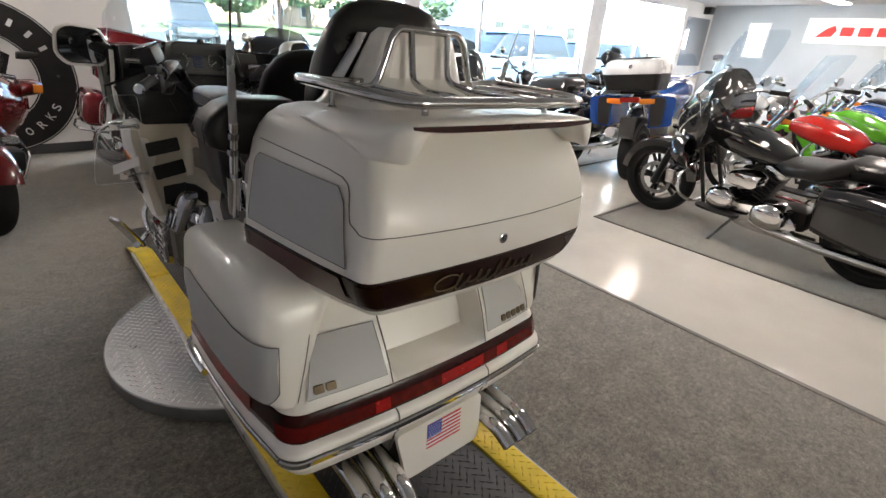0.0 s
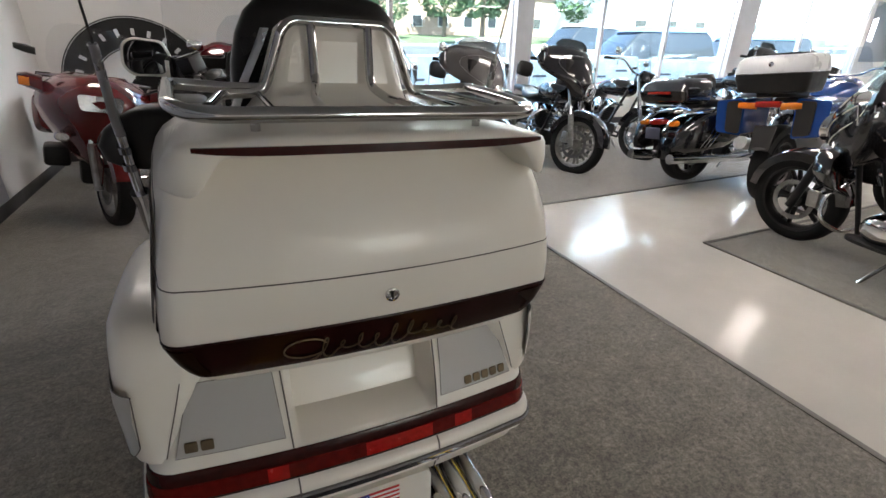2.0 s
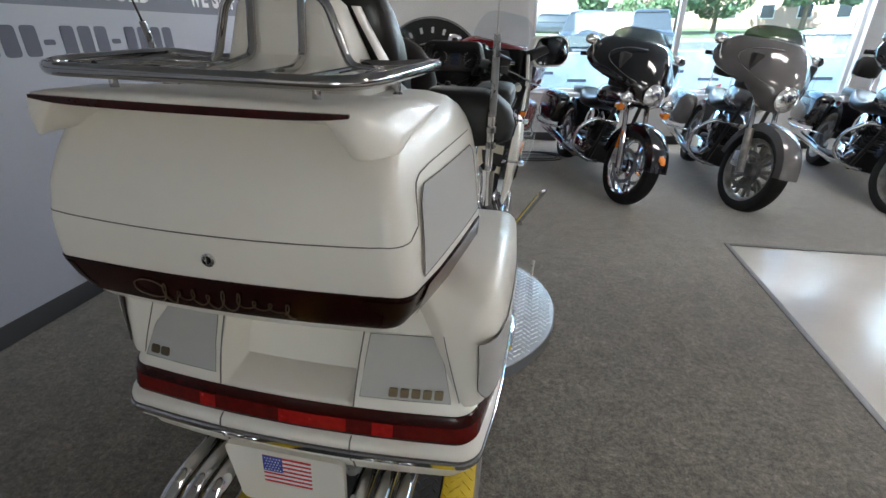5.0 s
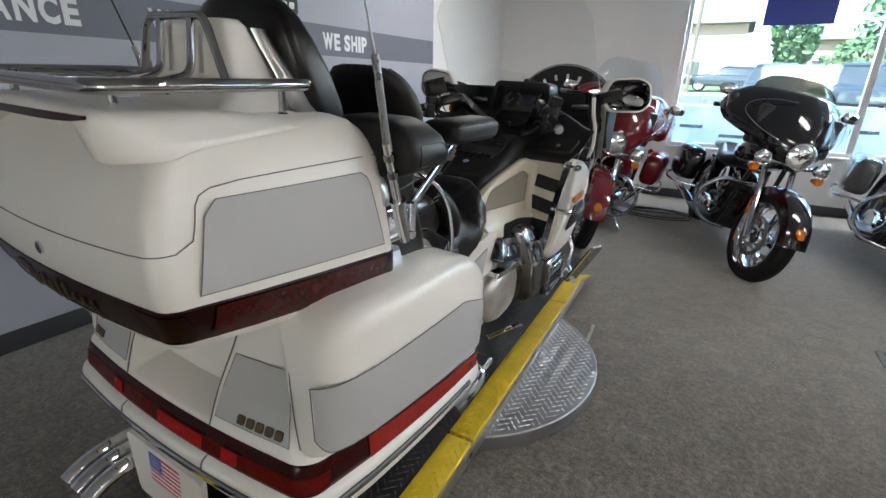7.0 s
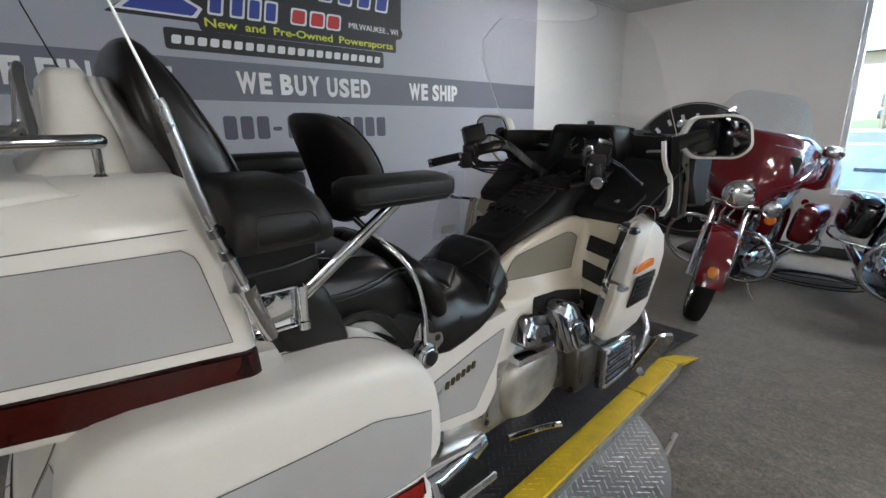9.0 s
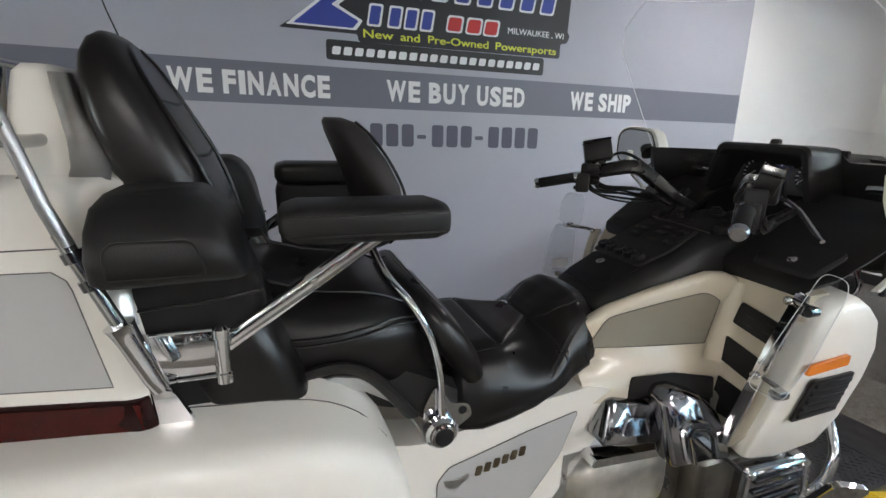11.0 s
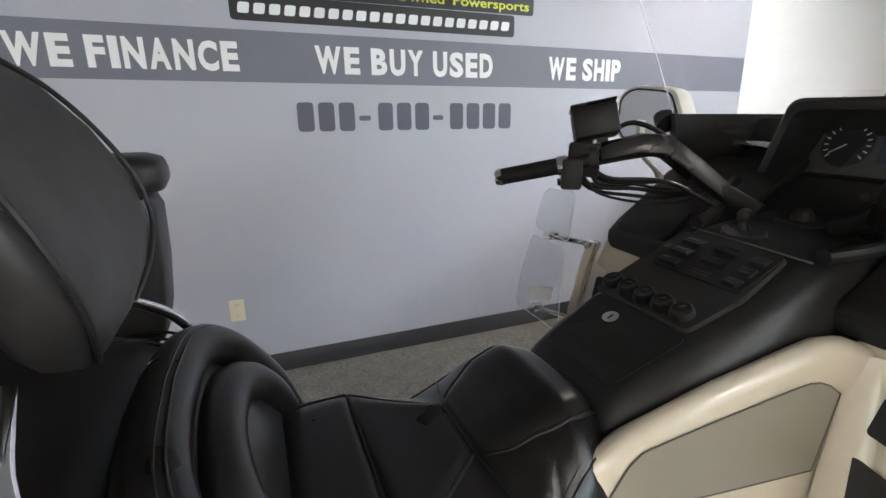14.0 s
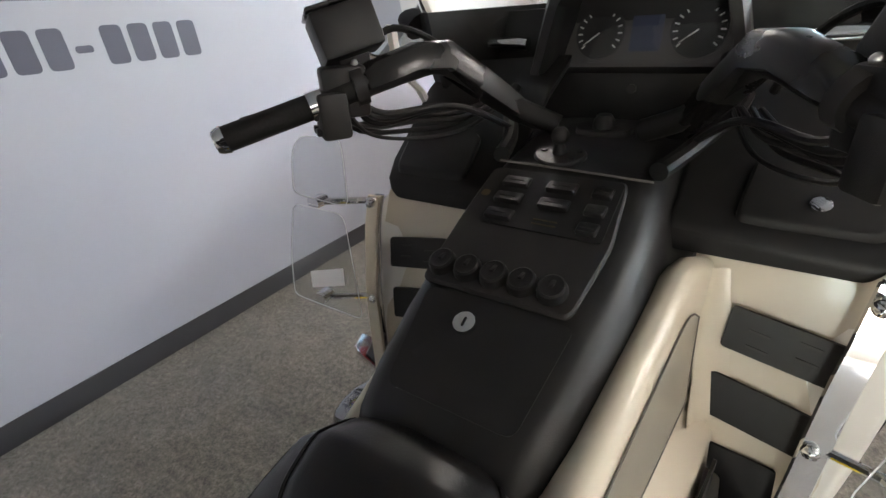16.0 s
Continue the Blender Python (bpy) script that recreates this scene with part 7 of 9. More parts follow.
# handlebars
for s in (1, -1):
    hb = B("handlebar", tube(fillet([(s * 0.06, 1.82, 1.112), (s * 0.12, 1.805, 1.138), (s * 0.185, 1.70, 1.222), (s * 0.235, 1.63, 1.205), (s * 0.275, 1.58, 1.187), (s * 0.295, 1.555, 1.180)], 0.03), 0.016, 12), BLACKP, "black handlebar with controls")
    B("bar_cover", loft([[V(*c) + V(a, b * 0.4, b) for a, b in rround([(-w * 0.8, -h * 0.8), (w * 0.8, -h * 0.8), (w * 0.62, h * 0.8), (-w * 0.62, h * 0.8)], 0.008, 2)] for c, w, h in (((s * 0.262, 1.595, 1.198), 0.016, 0.014), ((s * 0.24, 1.615, 1.212), 0.022, 0.020), ((s * 0.205, 1.665, 1.228), 0.024, 0.021), ((s * 0.183, 1.702, 1.226), 0.026, 0.022), ((s * 0.150, 1.755, 1.18), 0.026, 0.022), ((s * 0.115, 1.81, 1.132), 0.022, 0.018), ((s * 0.10, 1.83, 1.112), 0.016, 0.012))]), SATIN, "satin black bar cover", hb, 40)
    g0, g1 = V(s * 0.292, 1.56, 1.181), V(s * 0.358, 1.463, 1.155)
    gd = (g1 - g0).normalized()
    B("grip", tube([g0 + gd * 0.008, g0 + gd * 0.012, g1 - gd * 0.002], 0.0165, 16), RUBBER, "black foam grip", hb)
    B("grip_collar", tube([g0 - gd * 0.012, g0 + gd * 0.008], 0.0185, 16), CHROME, "chrome collar", hb)
    B("grip_end", tube([g1 - gd * 0.002, g1 + gd * 0.008, g1 + gd * 0.012], (0.0185, 0.014), 16), CHROME, "chrome grip end", hb)
    sx = min(s * 0.255, s * 0.31), max(s * 0.255, s * 0.31)
    B("switch_housing", box(-0.022, 0.022, -0.03, 0.03, -0.035, 0.03, 0.006, m=Matrix.Translation((s * 0.276, 1.60, 1.195)) @ Matrix.Rotation(radians(s * 38), 4, "Z")), BLACKP, "", hb)
    for k in range(3):
        B("switch", box(-0.027, -0.02, -0.02 + k * 0.016, -0.010 + k * 0.016, -0.022 + k * 0.012, -0.012 + k * 0.012, 0.002, m=Matrix.Translation((s * 0.276, 1.60, 1.195)) @ Matrix.Rotation(radians(s * 38), 4, "Z")), DGREY, parent=hb)
    k = 1.0 if s < 0 else 0.72
    res = B("fluid_reservoir", box(-0.030 * k, 0.030 * k, -0.042 * k, 0.042 * k, -0.030 * k, 0.030 * k, 0.006, m=Matrix.Translation((s * 0.280, 1.622, 1.262 if s < 0 else 1.238)) @ Matrix.Rotation(radians(s * 35), 4, "Z") @ Matrix.Rotation(radians(s * 14), 4, "Y") @ Matrix.Rotation(radians(12), 4, "X")), BLACKP, "square black fluid reservoir", hb)
    B("reservoir_cap", box(-0.031 * k, 0.031 * k, -0.043 * k, 0.043 * k, 0.0305 * k, 0.036 * k, 0.003, m=Matrix.Translation((s * 0.280, 1.622, 1.262 if s < 0 else 1.238)) @ Matrix.Rotation(radians(s * 35), 4, "Z") @ Matrix.Rotation(radians(s * 14), 4, "Y") @ Matrix.Rotation(radians(12), 4, "X")), SATIN, parent=res)
    B("lever", tube([(s * 0.29, 1.66, 1.205), (s * 0.34, 1.64, 1.19), (s * 0.41, 1.585, 1.165), (s * 0.45, 1.55, 1.155)], (0.006, 0.0045), 8, 4, 0.7), BLACKP if s < 0 else CHROME, "", hb)
    for k in range(3):
        B("control_cable", tube([(s * (0.26 + 0.01 * k), 1.62, 1.17), (s * (0.235 + 0.01 * k), 1.64, 1.158 - 0.008 * k), (s * 0.18, 1.72, 1.155), (s * 0.13, 1.80, 1.11)], 0.0045, 8, 5), BLACKP, "", hb)
    for k, (dx, sag) in enumerate(((0.0, 0.030), (0.012, 0.045), (0.022, 0.022), (-0.01, 0.055))):
        B("control_cable", tube([(s * (0.285 + dx), 1.595, 1.172), (s * (0.275 + dx), 1.63, 1.150 - sag * 0.4), (s * (0.235 + dx), 1.70, 1.165 - sag), (s * (0.20 + dx), 1.77, 1.145 - sag * 0.6), (s * (0.17 + dx), 1.86, 1.14)], 0.0042 - 0.0004 * k, 8, 5), BLACKP, "", hb)
    B("brake_hose", tube([(s * 0.285, 1.655, 1.235), (s * 0.262, 1.70, 1.262), (s * 0.225, 1.755, 1.235), (s * 0.20, 1.81, 1.17)], 0.005, 8, 5), RUBBER, "black brake hose", hb)
    cl = B("switch_pod", box(-0.024, 0.024, -0.020, 0.020, -0.042, 0.018, 0.006, m=Matrix.Translation((s * 0.282, 1.578, 1.178)) @ Matrix.Rotation(radians(s * 34), 4, "Z")), DGREY, "dark grey switch pod", hb)
    for dx, dz in ((-0.012, -0.030), (0.010, -0.030), (-0.012, -0.012), (0.010, -0.010), (0.0, 0.006)):
        B("push_button", box(dx - 0.007, dx + 0.007, -0.026, -0.0195, dz - 0.005, dz + 0.005, 0.002, m=Matrix.Translation((s * 0.282, 1.578, 1.178)) @ Matrix.Rotation(radians(s * 34), 4, "Z")), BLACKP, parent=cl)
    B("bar_clamp", tube([(s * 0.248, 1.612, 1.200), (s * 0.258, 1.60, 1.197)], 0.024, 14), DGREY, "", hb)
    B("perch", join(box(-0.016, 0.016, -0.022, 0.022, -0.03, 0.03, 0.005, m=Matrix.Translation((s * 0.284, 1.632, 1.222)) @ Matrix.Rotation(radians(s * 30), 4, "Z"))), BLACKP, "lever perch", hb)
    for y, z in ((1.665, 1.225), (1.66, 1.20)):
        B("bolt", ball((s * 0.255, y - 0.06, z + 0.002), 0.005), STEEL, parent=hb)
ANTG = mk("grey_satin_metal", (0.34, 0.34, 0.345), 0.32, metal=0.9, var=0.08, scale=30)
# antennas at the trunk's front corners
for s in (1, -1):
    an = B("antenna", tube([(s * 0.352, 0.486, 1.025), (s * 0.357, 0.422, 1.205)], 0.0085, 12), CHROME, "whip antenna on a chrome post")
    B("antenna_sleeve", tube([(s * 0.357, 0.428, 1.19), (s * 0.359, 0.414, 1.235), (s * 0.360, 0.388, 1.345), (s * 0.360, 0.385, 1.352)], (0.0082, 0.0062), 12), ANTG, "grey antenna sleeve", an)
    for k in (0.0, 1.0):
        B("antenna_collar", tube([(s * 0.357, 0.434 + 0.012 * k, 1.172 - 0.034 * k), (s * 0.357, 0.430 + 0.012 * k, 1.184 - 0.034 * k)], 0.0115, 12), DKCHROME, parent=an)
    B("whip", tube([(s * 0.360, 0.386, 1.35), (s * 0.363, 0.32, 1.55), (s * 0.368, 0.24, 1.85)], (0.0022, 0.0012), 6), BLACKP if s < 0 else STEEL, "thin antenna whip", an)
    B("antenna_cup", tube([(s * 0.351, 0.497, 0.995), (s * 0.352, 0.490, 1.013), (s * 0.353, 0.470, 1.07), (s * 0.3535, 0.465, 1.084), (s * 0.354, 0.463, 1.09)], (0.011, 0.0175), 18), CHROME, "chrome antenna cup", an)
B("side_stand", tube([(-0.20, 1.12, 0.33), (-0.28, 1.15, 0.22), (-0.33, 1.16, 0.115)], 0.012, 10), STEEL, "side stand")
B("centre_stand", join(tube([(-0.16, 1.0, 0.33), (-0.17, 0.98, 0.11)], 0.014, 10), tube([(0.16, 1.0, 0.33), (0.17, 0.98, 0.118)], 0.014, 10), tube([(-0.17, 0.98, 0.14), (0.17, 0.98, 0.14)], 0.012, 10)), BLACKP, "centre stand on the platform")

# ---- the other motorcycles ----
WINE = mk("wine_red_paint", (0.14, 0.007, 0.011), 0.14, var=0.08, coat=0.8, rvar=0.03)
REDMET = mk("red_metallic_paint", (0.10, 0.006, 0.006), 0.16, var=0.08, coat=0.8, rvar=0.03)
CHARC = mk("charcoal_metallic_paint", (0.10, 0.095, 0.095), 0.18, var=0.08, coat=0.8, rvar=0.03)
SILVERP = mk("silver_plastic", (0.52, 0.53, 0.54), 0.3, var=0.04, coat=0.3)
BLUEPA = mk("blue_paint", (0.012, 0.06, 0.25), 0.2, var=0.08, coat=0.6)
GREENPA = mk("green_paint", (0.10, 0.42, 0.03), 0.2, var=0.08, coat=0.6)
REDPA = mk("bright_red_paint", (0.55, 0.02, 0.015), 0.2, var=0.08, coat=0.6)
WHITEPA = mk("white_paint", (0.75, 0.75, 0.74), 0.25, var=0.03, coat=0.4)


def arc_shell(x, y, z, r, w, a0, a1, t=0.006, n=14, crown=0.02):
    """A mudguard over a wheel, from angle a0 to a1 (degrees, from forward, upward)."""
    rings = []
    for k in range(n + 1):
        a = radians(a0 + (a1 - a0) * k / n)
        c, s = math.cos(a), math.sin(a)
        prof = [(-w, -0.055), (-w * 0.94, crown * 0.3), (-w * 0.5, crown * 0.9), (0, crown), (w * 0.5, crown * 0.9), (w * 0.94, crown * 0.3), (w, -0.055), (w - t, -0.055), (w * 0.88, crown * 0.3 - t), (0, crown - t), (-w * 0.88, crown * 0.3 - t), (-w + t, -0.055)]
        rings.append([V(x + u, y + c * (r + v), z + s * (r + v)) for u, v in prof])
    return loft(rings)


def v_twin(P, metal, y=0.02, z=0.40):
    en = P("engine", join(box(-0.13, 0.13, y - 0.22, y + 0.20, z - 0.20, z - 0.02, 0.03), box(-0.10, 0.10, y - 0.42, y - 0.22, z - 0.16, z, 0.03)), metal, "v-twin engine with finned cylinders")
    for s, a in ((1, 24), (-1, -24)):
        cy = P("cylinder", box(-0.06, 0.06, -0.055, 0.055, 0.05, 0.27, 0.01, 1, Matrix.Translation((0, y, z - 0.05)) @ Matrix.Rotation(radians(-a), 4, "X")), metal, parent=en)
        for k in range(7):
            m = Matrix.Translation((0, y, z - 0.05)) @ Matrix.Rotation(radians(-a), 4, "X") @ Matrix.Translation((0, 0, 0.07 + k * 0.028))
            P("fin", box(-0.085, 0.085, -0.075, 0.075, 0, 0.014, 0.004, 1, m), metal, parent=en)
        P("rocker_cover", box(-0.075, 0.075, -0.08, 0.08, 0.265, 0.325, 0.02, 2, Matrix.Translation((0, y, z - 0.05)) @ Matrix.Rotation(radians(-a), 4, "X")), CHROME, parent=en)
        P("pushrod_tube", rod((0.11, y, z - 0.10), (0.10, y + s * 0.10, z + 0.2), 0.012, 8), CHROME, parent=en)
    for s in (1, -1):
        P("primary_cover", loft([[V(s * x, u, v) for u, v in oval(y - 0.14, z - 0.12, 0.25 * k, 0.105 * k, 2.6, 24)] for x, k in ((0.12, 1.0), (0.165, 1.0), (0.18, 0.9), (0.182, 0.3))]), CHROME, "", en)
    P("air_cleaner", revolve([(0.10, 0.0), (0.105, 0.01), (0.105, 0.04), (0.085, 0.055), (0.002, 0.058)], Matrix.Translation((0.10, y, z + 0.16)) @ Matrix.Rotation(radians(90), 4, "Y"), 24), CHROME, "", en)
    return en


def fork_and_wheel(P, T, yax, r, paint, fender=True, rim=CHROME, spokes=5, turn=0.0, w=0.12, top=(0.50, 0.98), gap=0.10, reflector=True):
    """Front wheel, fork and mudguard, turned on the steering by turn degrees."""
    st = V(0, top[0], top[1])
    m = Matrix.Translation(st) @ Matrix.Rotation(radians(turn), 4, "Z") @ Matrix.Translation(-st)
    made = [wheel("front_wheel", 0, yax, r, r, w, T, rim, spokes)]
    for s in (-1, 1):
        made.append(P("fork_slider", tube([(s * gap, yax - 0.01, r - 0.03), (s * gap, yax - 0.13, r + 0.30)], 0.031, 12), rim if rim is not BLACKG else BLACKP, "bright fork leg"))
        made.append(P("fork_tube", tube([(s * gap, yax - 0.13, r + 0.28), (s * gap, top[0] + 0.02, top[1])], 0.021, 12), CHROME))
        if reflector:
            made.append(P("amber_reflector", box(s * (gap + 0.024) - 0.004, s * (gap + 0.024) + 0.004, yax - 0.125, yax - 0.085, r + 0.12, r + 0.27, 0.003, 1), AMBER, "amber fork reflector"))
        made.append(P("caliper", box(s * 0.072 - 0.02, s * 0.072 + 0.02, yax - 0.18, yax - 0.10, r - 0.01, r + 0.11, 0.012), STEEL))
    if fender:
        made.append(P("front_fender", arc_shell(0, yax, r, r + 0.022, 0.082, 8, 172), paint, "front mudguard"))
    for o in made:
        o.matrix_basis = m @ o.matrix_basis
    return made


def steer(objs, turn, top=(0.50, 0.98)):
    st = V(0, top[0], top[1])
    m = Matrix.Translation(st) @ Matrix.Rotation(radians(turn), 4, "Z") @ Matrix.Translation(-st)
    for o in objs:
        o.matrix_basis = m @ o.matrix_basis


def bars(P, y, z, w=0.40, rise=0.10, back=0.22):
    h = P("handlebar", tube(fillet([(-w, y - back, z + rise * 0.7), (-w * 0.62, y - back * 0.4, z + rise), (-0.12, y, z), (0.12, y, z), (w * 0.62, y - back * 0.4, z + rise), (w, y - back, z + rise * 0.7)], 0.05), 0.013, 10), CHROME, "chrome handlebar")
    for s in (-1, 1):
        P("grip", tube([(s * w * 0.80, y - back * 0.7, z + rise * 0.83), (s * w * 1.03, y - back * 1.06, z + rise * 0.68)], 0.018, 10), RUBBER, parent=h)
        P("lever", tube([(s * w * 0.72, y - back * 0.4, z + rise * 0.9), (s * w * 1.02, y - back * 0.75, z + rise * 0.75)], 0.007, 8), CHROME, parent=h)
    return h


def side_mirror(P, s, x, y, z):
    mi = P("mirror", loft([[V(s * x + u, y + d, z + v) for u, v in oval(0, 0, 0.062 * k, 0.04 * k, 2.8, 20)] for d, k in ((-0.004, 0.95), (0.006, 1.0), (0.03, 0.7), (0.036, 0.3))]), CHROME, "chrome mirror")
    P("mirror_stem", tube([(s * (x - 0.01), y + 0.02, z - 0.03), (s * (x - 0.05), y + 0.02, z - 0.16)], 0.006, 8), CHROME, parent=mi)
    P("mirror_glass", slab(oval(0, 0, 0.055, 0.034, 2.8, 20), lambda u, v, w: V(s * x + u, y - 0.006 - w, z + v), 0.001), MIRROR, parent=mi)
    return mi


def round_lamp(P, name, x, y, z, r, label="round headlamp with chrome rim"):
    m = Matrix.Translation((x, y, z)) @ Matrix.Rotation(radians(-90), 4, "X")
    l = P(name, revolve([(r * 0.4, -r * 0.9), (r * 0.9, -r * 0.4), (r * 1.05, 0), (r * 1.08, 0.012), (r * 0.98, 0.02), (r * 0.96, 0.012)], m, 24), CHROME, label)
    P("lens", revolve([(r * 0.97, 0.012), (r * 0.7, 0.024), (r * 0.3, 0.03), (0.002, 0.031)], m, 24), LAMPGL, "clear faceted lens", l)
    P("bulb_shield", revolve([(r * 0.3, 0.03), (r * 0.28, 0.036), (0.002, 0.038)], m, 14), CHROME, parent=l)
    return l


def maker(T):
    return lambda name, bm, material, label="", parent=None, angle=40: part(name, bm, material, parent or T, label, angle)


def dresser(label, paint, m, turn=0.0, fairing=True, aux=True, lowers=False, pack=False, sissy=False, rim=CHROME, screen=None, wheelr=0.325, tall=0.10, group="touring motorcycles by the window"):
    T = thing("touring_motorcycle", label, "motorcycle", m, group)
    P = maker(T)
    fork_and_wheel(P, T, 0.80, wheelr, paint, rim=rim, turn=turn, spokes=5 if wheelr < 0.33 else 9, reflector=aux)
    front = []
    wheel("rear_wheel", 0, -0.83, 0.32, 0.32, 0.15, T, rim)
    P("rear_fender", arc_shell(0, -0.83, 0.32, 0.35, 0.105, 15, 200), paint, "rear mudguard")
    v_twin(P, BLACKP)
    P("frame", join(tube([(0.10, 0.48, 0.80), (0.13, 0.30, 0.22), (0.13, -0.5, 0.22), (0.12, -0.75, 0.35)], 0.018, 8), tube([(-0.10, 0.48, 0.80), (-0.13, 0.30, 0.22), (-0.13, -0.5, 0.22), (-0.12, -0.75, 0.35)], 0.018, 8)), BLACKP, "black tube frame")
    P("fuel_tank", body_y([(-0.14, 0, 0.78, 0.07, 0.04, 2.4), (-0.08, 0, 0.80, 0.13, 0.075, 2.6), (0.05, 0, 0.82, 0.165, 0.105, 2.6), (0.22, 0, 0.83, 0.165, 0.115, 2.5), (0.36, 0, 0.83, 0.13, 0.10, 2.4), (0.44, 0, 0.82, 0.08, 0.06, 2.2)]), paint, "painted fuel tank")
    P("tank_console", body_y([(-0.10, 0, 0.878, 0.03, 0.008, 2.4), (0.05, 0, 0.925, 0.04, 0.012, 2.6), (0.22, 0, 0.945, 0.04, 0.012, 2.6), (0.34, 0, 0.93, 0.03, 0.008, 2.4)]), CHROME)
    P("driver_seat", body_y([(-0.52, 0, 0.76, 0.10, 0.05, 2.6), (-0.48, 0, 0.76, 0.16, 0.075, 3), (-0.38, 0, 0.71, 0.175, 0.06, 3), (-0.22, 0, 0.70, 0.17, 0.055, 3), (-0.12, 0, 0.73, 0.11, 0.05, 2.6), (-0.06, 0, 0.75, 0.06, 0.03, 2.4)]), LEATHER, "black leather seat")
    P("passenger_seat", body_y([(-0.90, 0, 0.77, 0.08, 0.03, 2.6), (-0.86, 0, 0.775, 0.125, 0.048, 3), (-0.66, 0, 0.78, 0.14, 0.052, 3), (-0.52, 0, 0.775, 0.13, 0.05, 3), (-0.48, 0, 0.77, 0.08, 0.03, 2.6)]), LEATHER, "black leather passenger pad")
    if sissy:
        P("passenger_backrest", body_z([(0.93, 0, -0.93, 0.06, 0.02, 2.6), (0.95, 0, -0.93, 0.115, 0.032, 3), (1.06, 0, -0.945, 0.125, 0.034, 3), (1.11, 0, -0.95, 0.10, 0.03, 2.8), (1.125, 0, -0.95, 0.06, 0.015, 2.6)]), LEATHER, "small black passenger backrest")
        P("backrest_bar", tube(fillet([(-0.11, -0.84, 0.72), (-0.10, -0.94, 0.95), (-0.06, -0.975, 1.08), (0.06, -0.975, 1.08), (0.10, -0.94, 0.95), (0.11, -0.84, 0.72)], 0.05), 0.010, 10), CHROME, "chrome backrest bar")
    for s in (1, -1):
        b = P("saddlebag", body_y([(-1.14, s * 0.30, 0.52, 0.06, 0.11, 3), (-1.11, s * 0.30, 0.53, 0.092, 0.155, 3.6), (-0.95, s * 0.30, 0.54, 0.105, 0.175, 4), (-0.70, s * 0.295, 0.55, 0.105, 0.17, 4), (-0.58, s * 0.29, 0.55, 0.09, 0.15, 3.6), (-0.545, s * 0.285, 0.55, 0.055, 0.11, 3)]), paint, "hard saddlebag")
        P("bag_lid_line", tube([(s * 0.403, -1.09, 0.64), (s * 0.410, -0.9, 0.645), (s * 0.405, -0.68, 0.65), (s * 0.385, -0.57, 0.65)], 0.004, 6), CHROME if pack else SEAM, parent=b)
        P("bag_guard", tube(fillet([(s * 0.18, -0.52, 0.36), (s * 0.41, -0.54, 0.36), (s * 0.43, -0.80, 0.35), (s * 0.40, -1.08, 0.37), (s * 0.2, -1.12, 0.38)], 0.05), 0.011, 10), CHROME, "chrome bag guard", b)
        P("exhaust", tube([(s * 0.12, 0.22, 0.36), (s * 0.16, 0.10, 0.24), (s * 0.19, -0.3, 0.22), (s * 0.22, -0.6, 0.25), (s * 0.24, -1.22, 0.27)], (0.026, 0.042), 14, 4), CHROME, "long chrome exhaust pipe")
        P("engine_guard", tube(fillet([(s * 0.08, 0.44, 0.62), (s * 0.26, 0.47, 0.62), (s * 0.37, 0.45, 0.50), (s * 0.36, 0.42, 0.34), (s * 0.24, 0.40, 0.25), (s * 0.08, 0.40, 0.24)], 0.06), 0.016, 10), CHROME, "chrome engine guard")
        P("floorboard", box(min(s * 0.17, s * 0.31), max(s * 0.17, s * 0.31), -0.06, 0.28, 0.26, 0.285, 0.008), BLACKP, "rubber floorboard")
        tl = P("turn_lamp", body_y([(-1.08, s * 0.17, 0.66, 0.02, 0.02, 2), (-1.05, s * 0.17, 0.66, 0.03, 0.03, 2)]), REDLENS, "red rear turn lamp")
        front.append(side_mirror(P, s, 0.45, 0.32, 1.22 if fairing else 1.2))
        if lowers:
            P("lower_fairing", loft([[V(s * u, v, z) for u, v in rround([(0.09, 0.40), (xo, 0.34), (xo + 0.02, 0.44), (0.12, 0.56)], 0.03, 4)] for z, xo in ((0.27, 0.22), (0.33, 0.33), (0.48, 0.38), (0.62, 0.36), (0.70, 0.24), (0.73, 0.14))]), paint, "lower leg fairing")
    P("tail_lamp", body_y([(-1.19, 0, 0.60, 0.04, 0.02, 3), (-1.17, 0, 0.60, 0.055, 0.032, 3), (-1.12, 0, 0.60, 0.055, 0.032, 3)]), REDLENS, "red tail lamp")
    front.append(bars(P, 0.44, 1.02, 0.42, 0.12, 0.26))
    if fairing:
        # wide handlebar fairing: rings over height
        rings = []
        for z, w, yf, d in ((0.79, 0.09, 0.70, 0.04), (0.84, 0.14, 0.725, 0.06), (0.89, 0.19, 0.74, 0.09), (0.94, 0.26, 0.742, 0.14), (0.98, 0.35, 0.735, 0.22), (1.02, 0.415, 0.72, 0.29), (1.07, 0.44, 0.70, 0.32), (1.13, 0.445, 0.67, 0.32), (1.18, 0.425, 0.64, 0.29), (1.23, 0.38, 0.605, 0.245), (1.27, 0.325, 0.57, 0.20), (1.29, 0.27, 0.545, 0.16)):
            out = [(w * f, yf - d * 1.2 * abs(f) ** 2.2) for f in (-1, -0.9, -0.75, -0.55, -0.3, 0, 0.3, 0.55, 0.75, 0.9, 1)]
            inn = [(w * f * 0.95, yf - 0.05 - d * 1.2 * abs(f) ** 2.2) for f in (1, 0.75, 0.3, -0.3, -0.75, -1)]
            rings.append([V(u, v, z) for u, v in out + inn])
        fa = P("fairing", loft(rings), paint, "wide handlebar fairing", angle=60)
        front.append(fa)
        P("fairing_inner", box(-0.28, 0.28, 0.46, 0.58, 0.90, 1.18, 0.03), BLACKP, "black dash", fa)
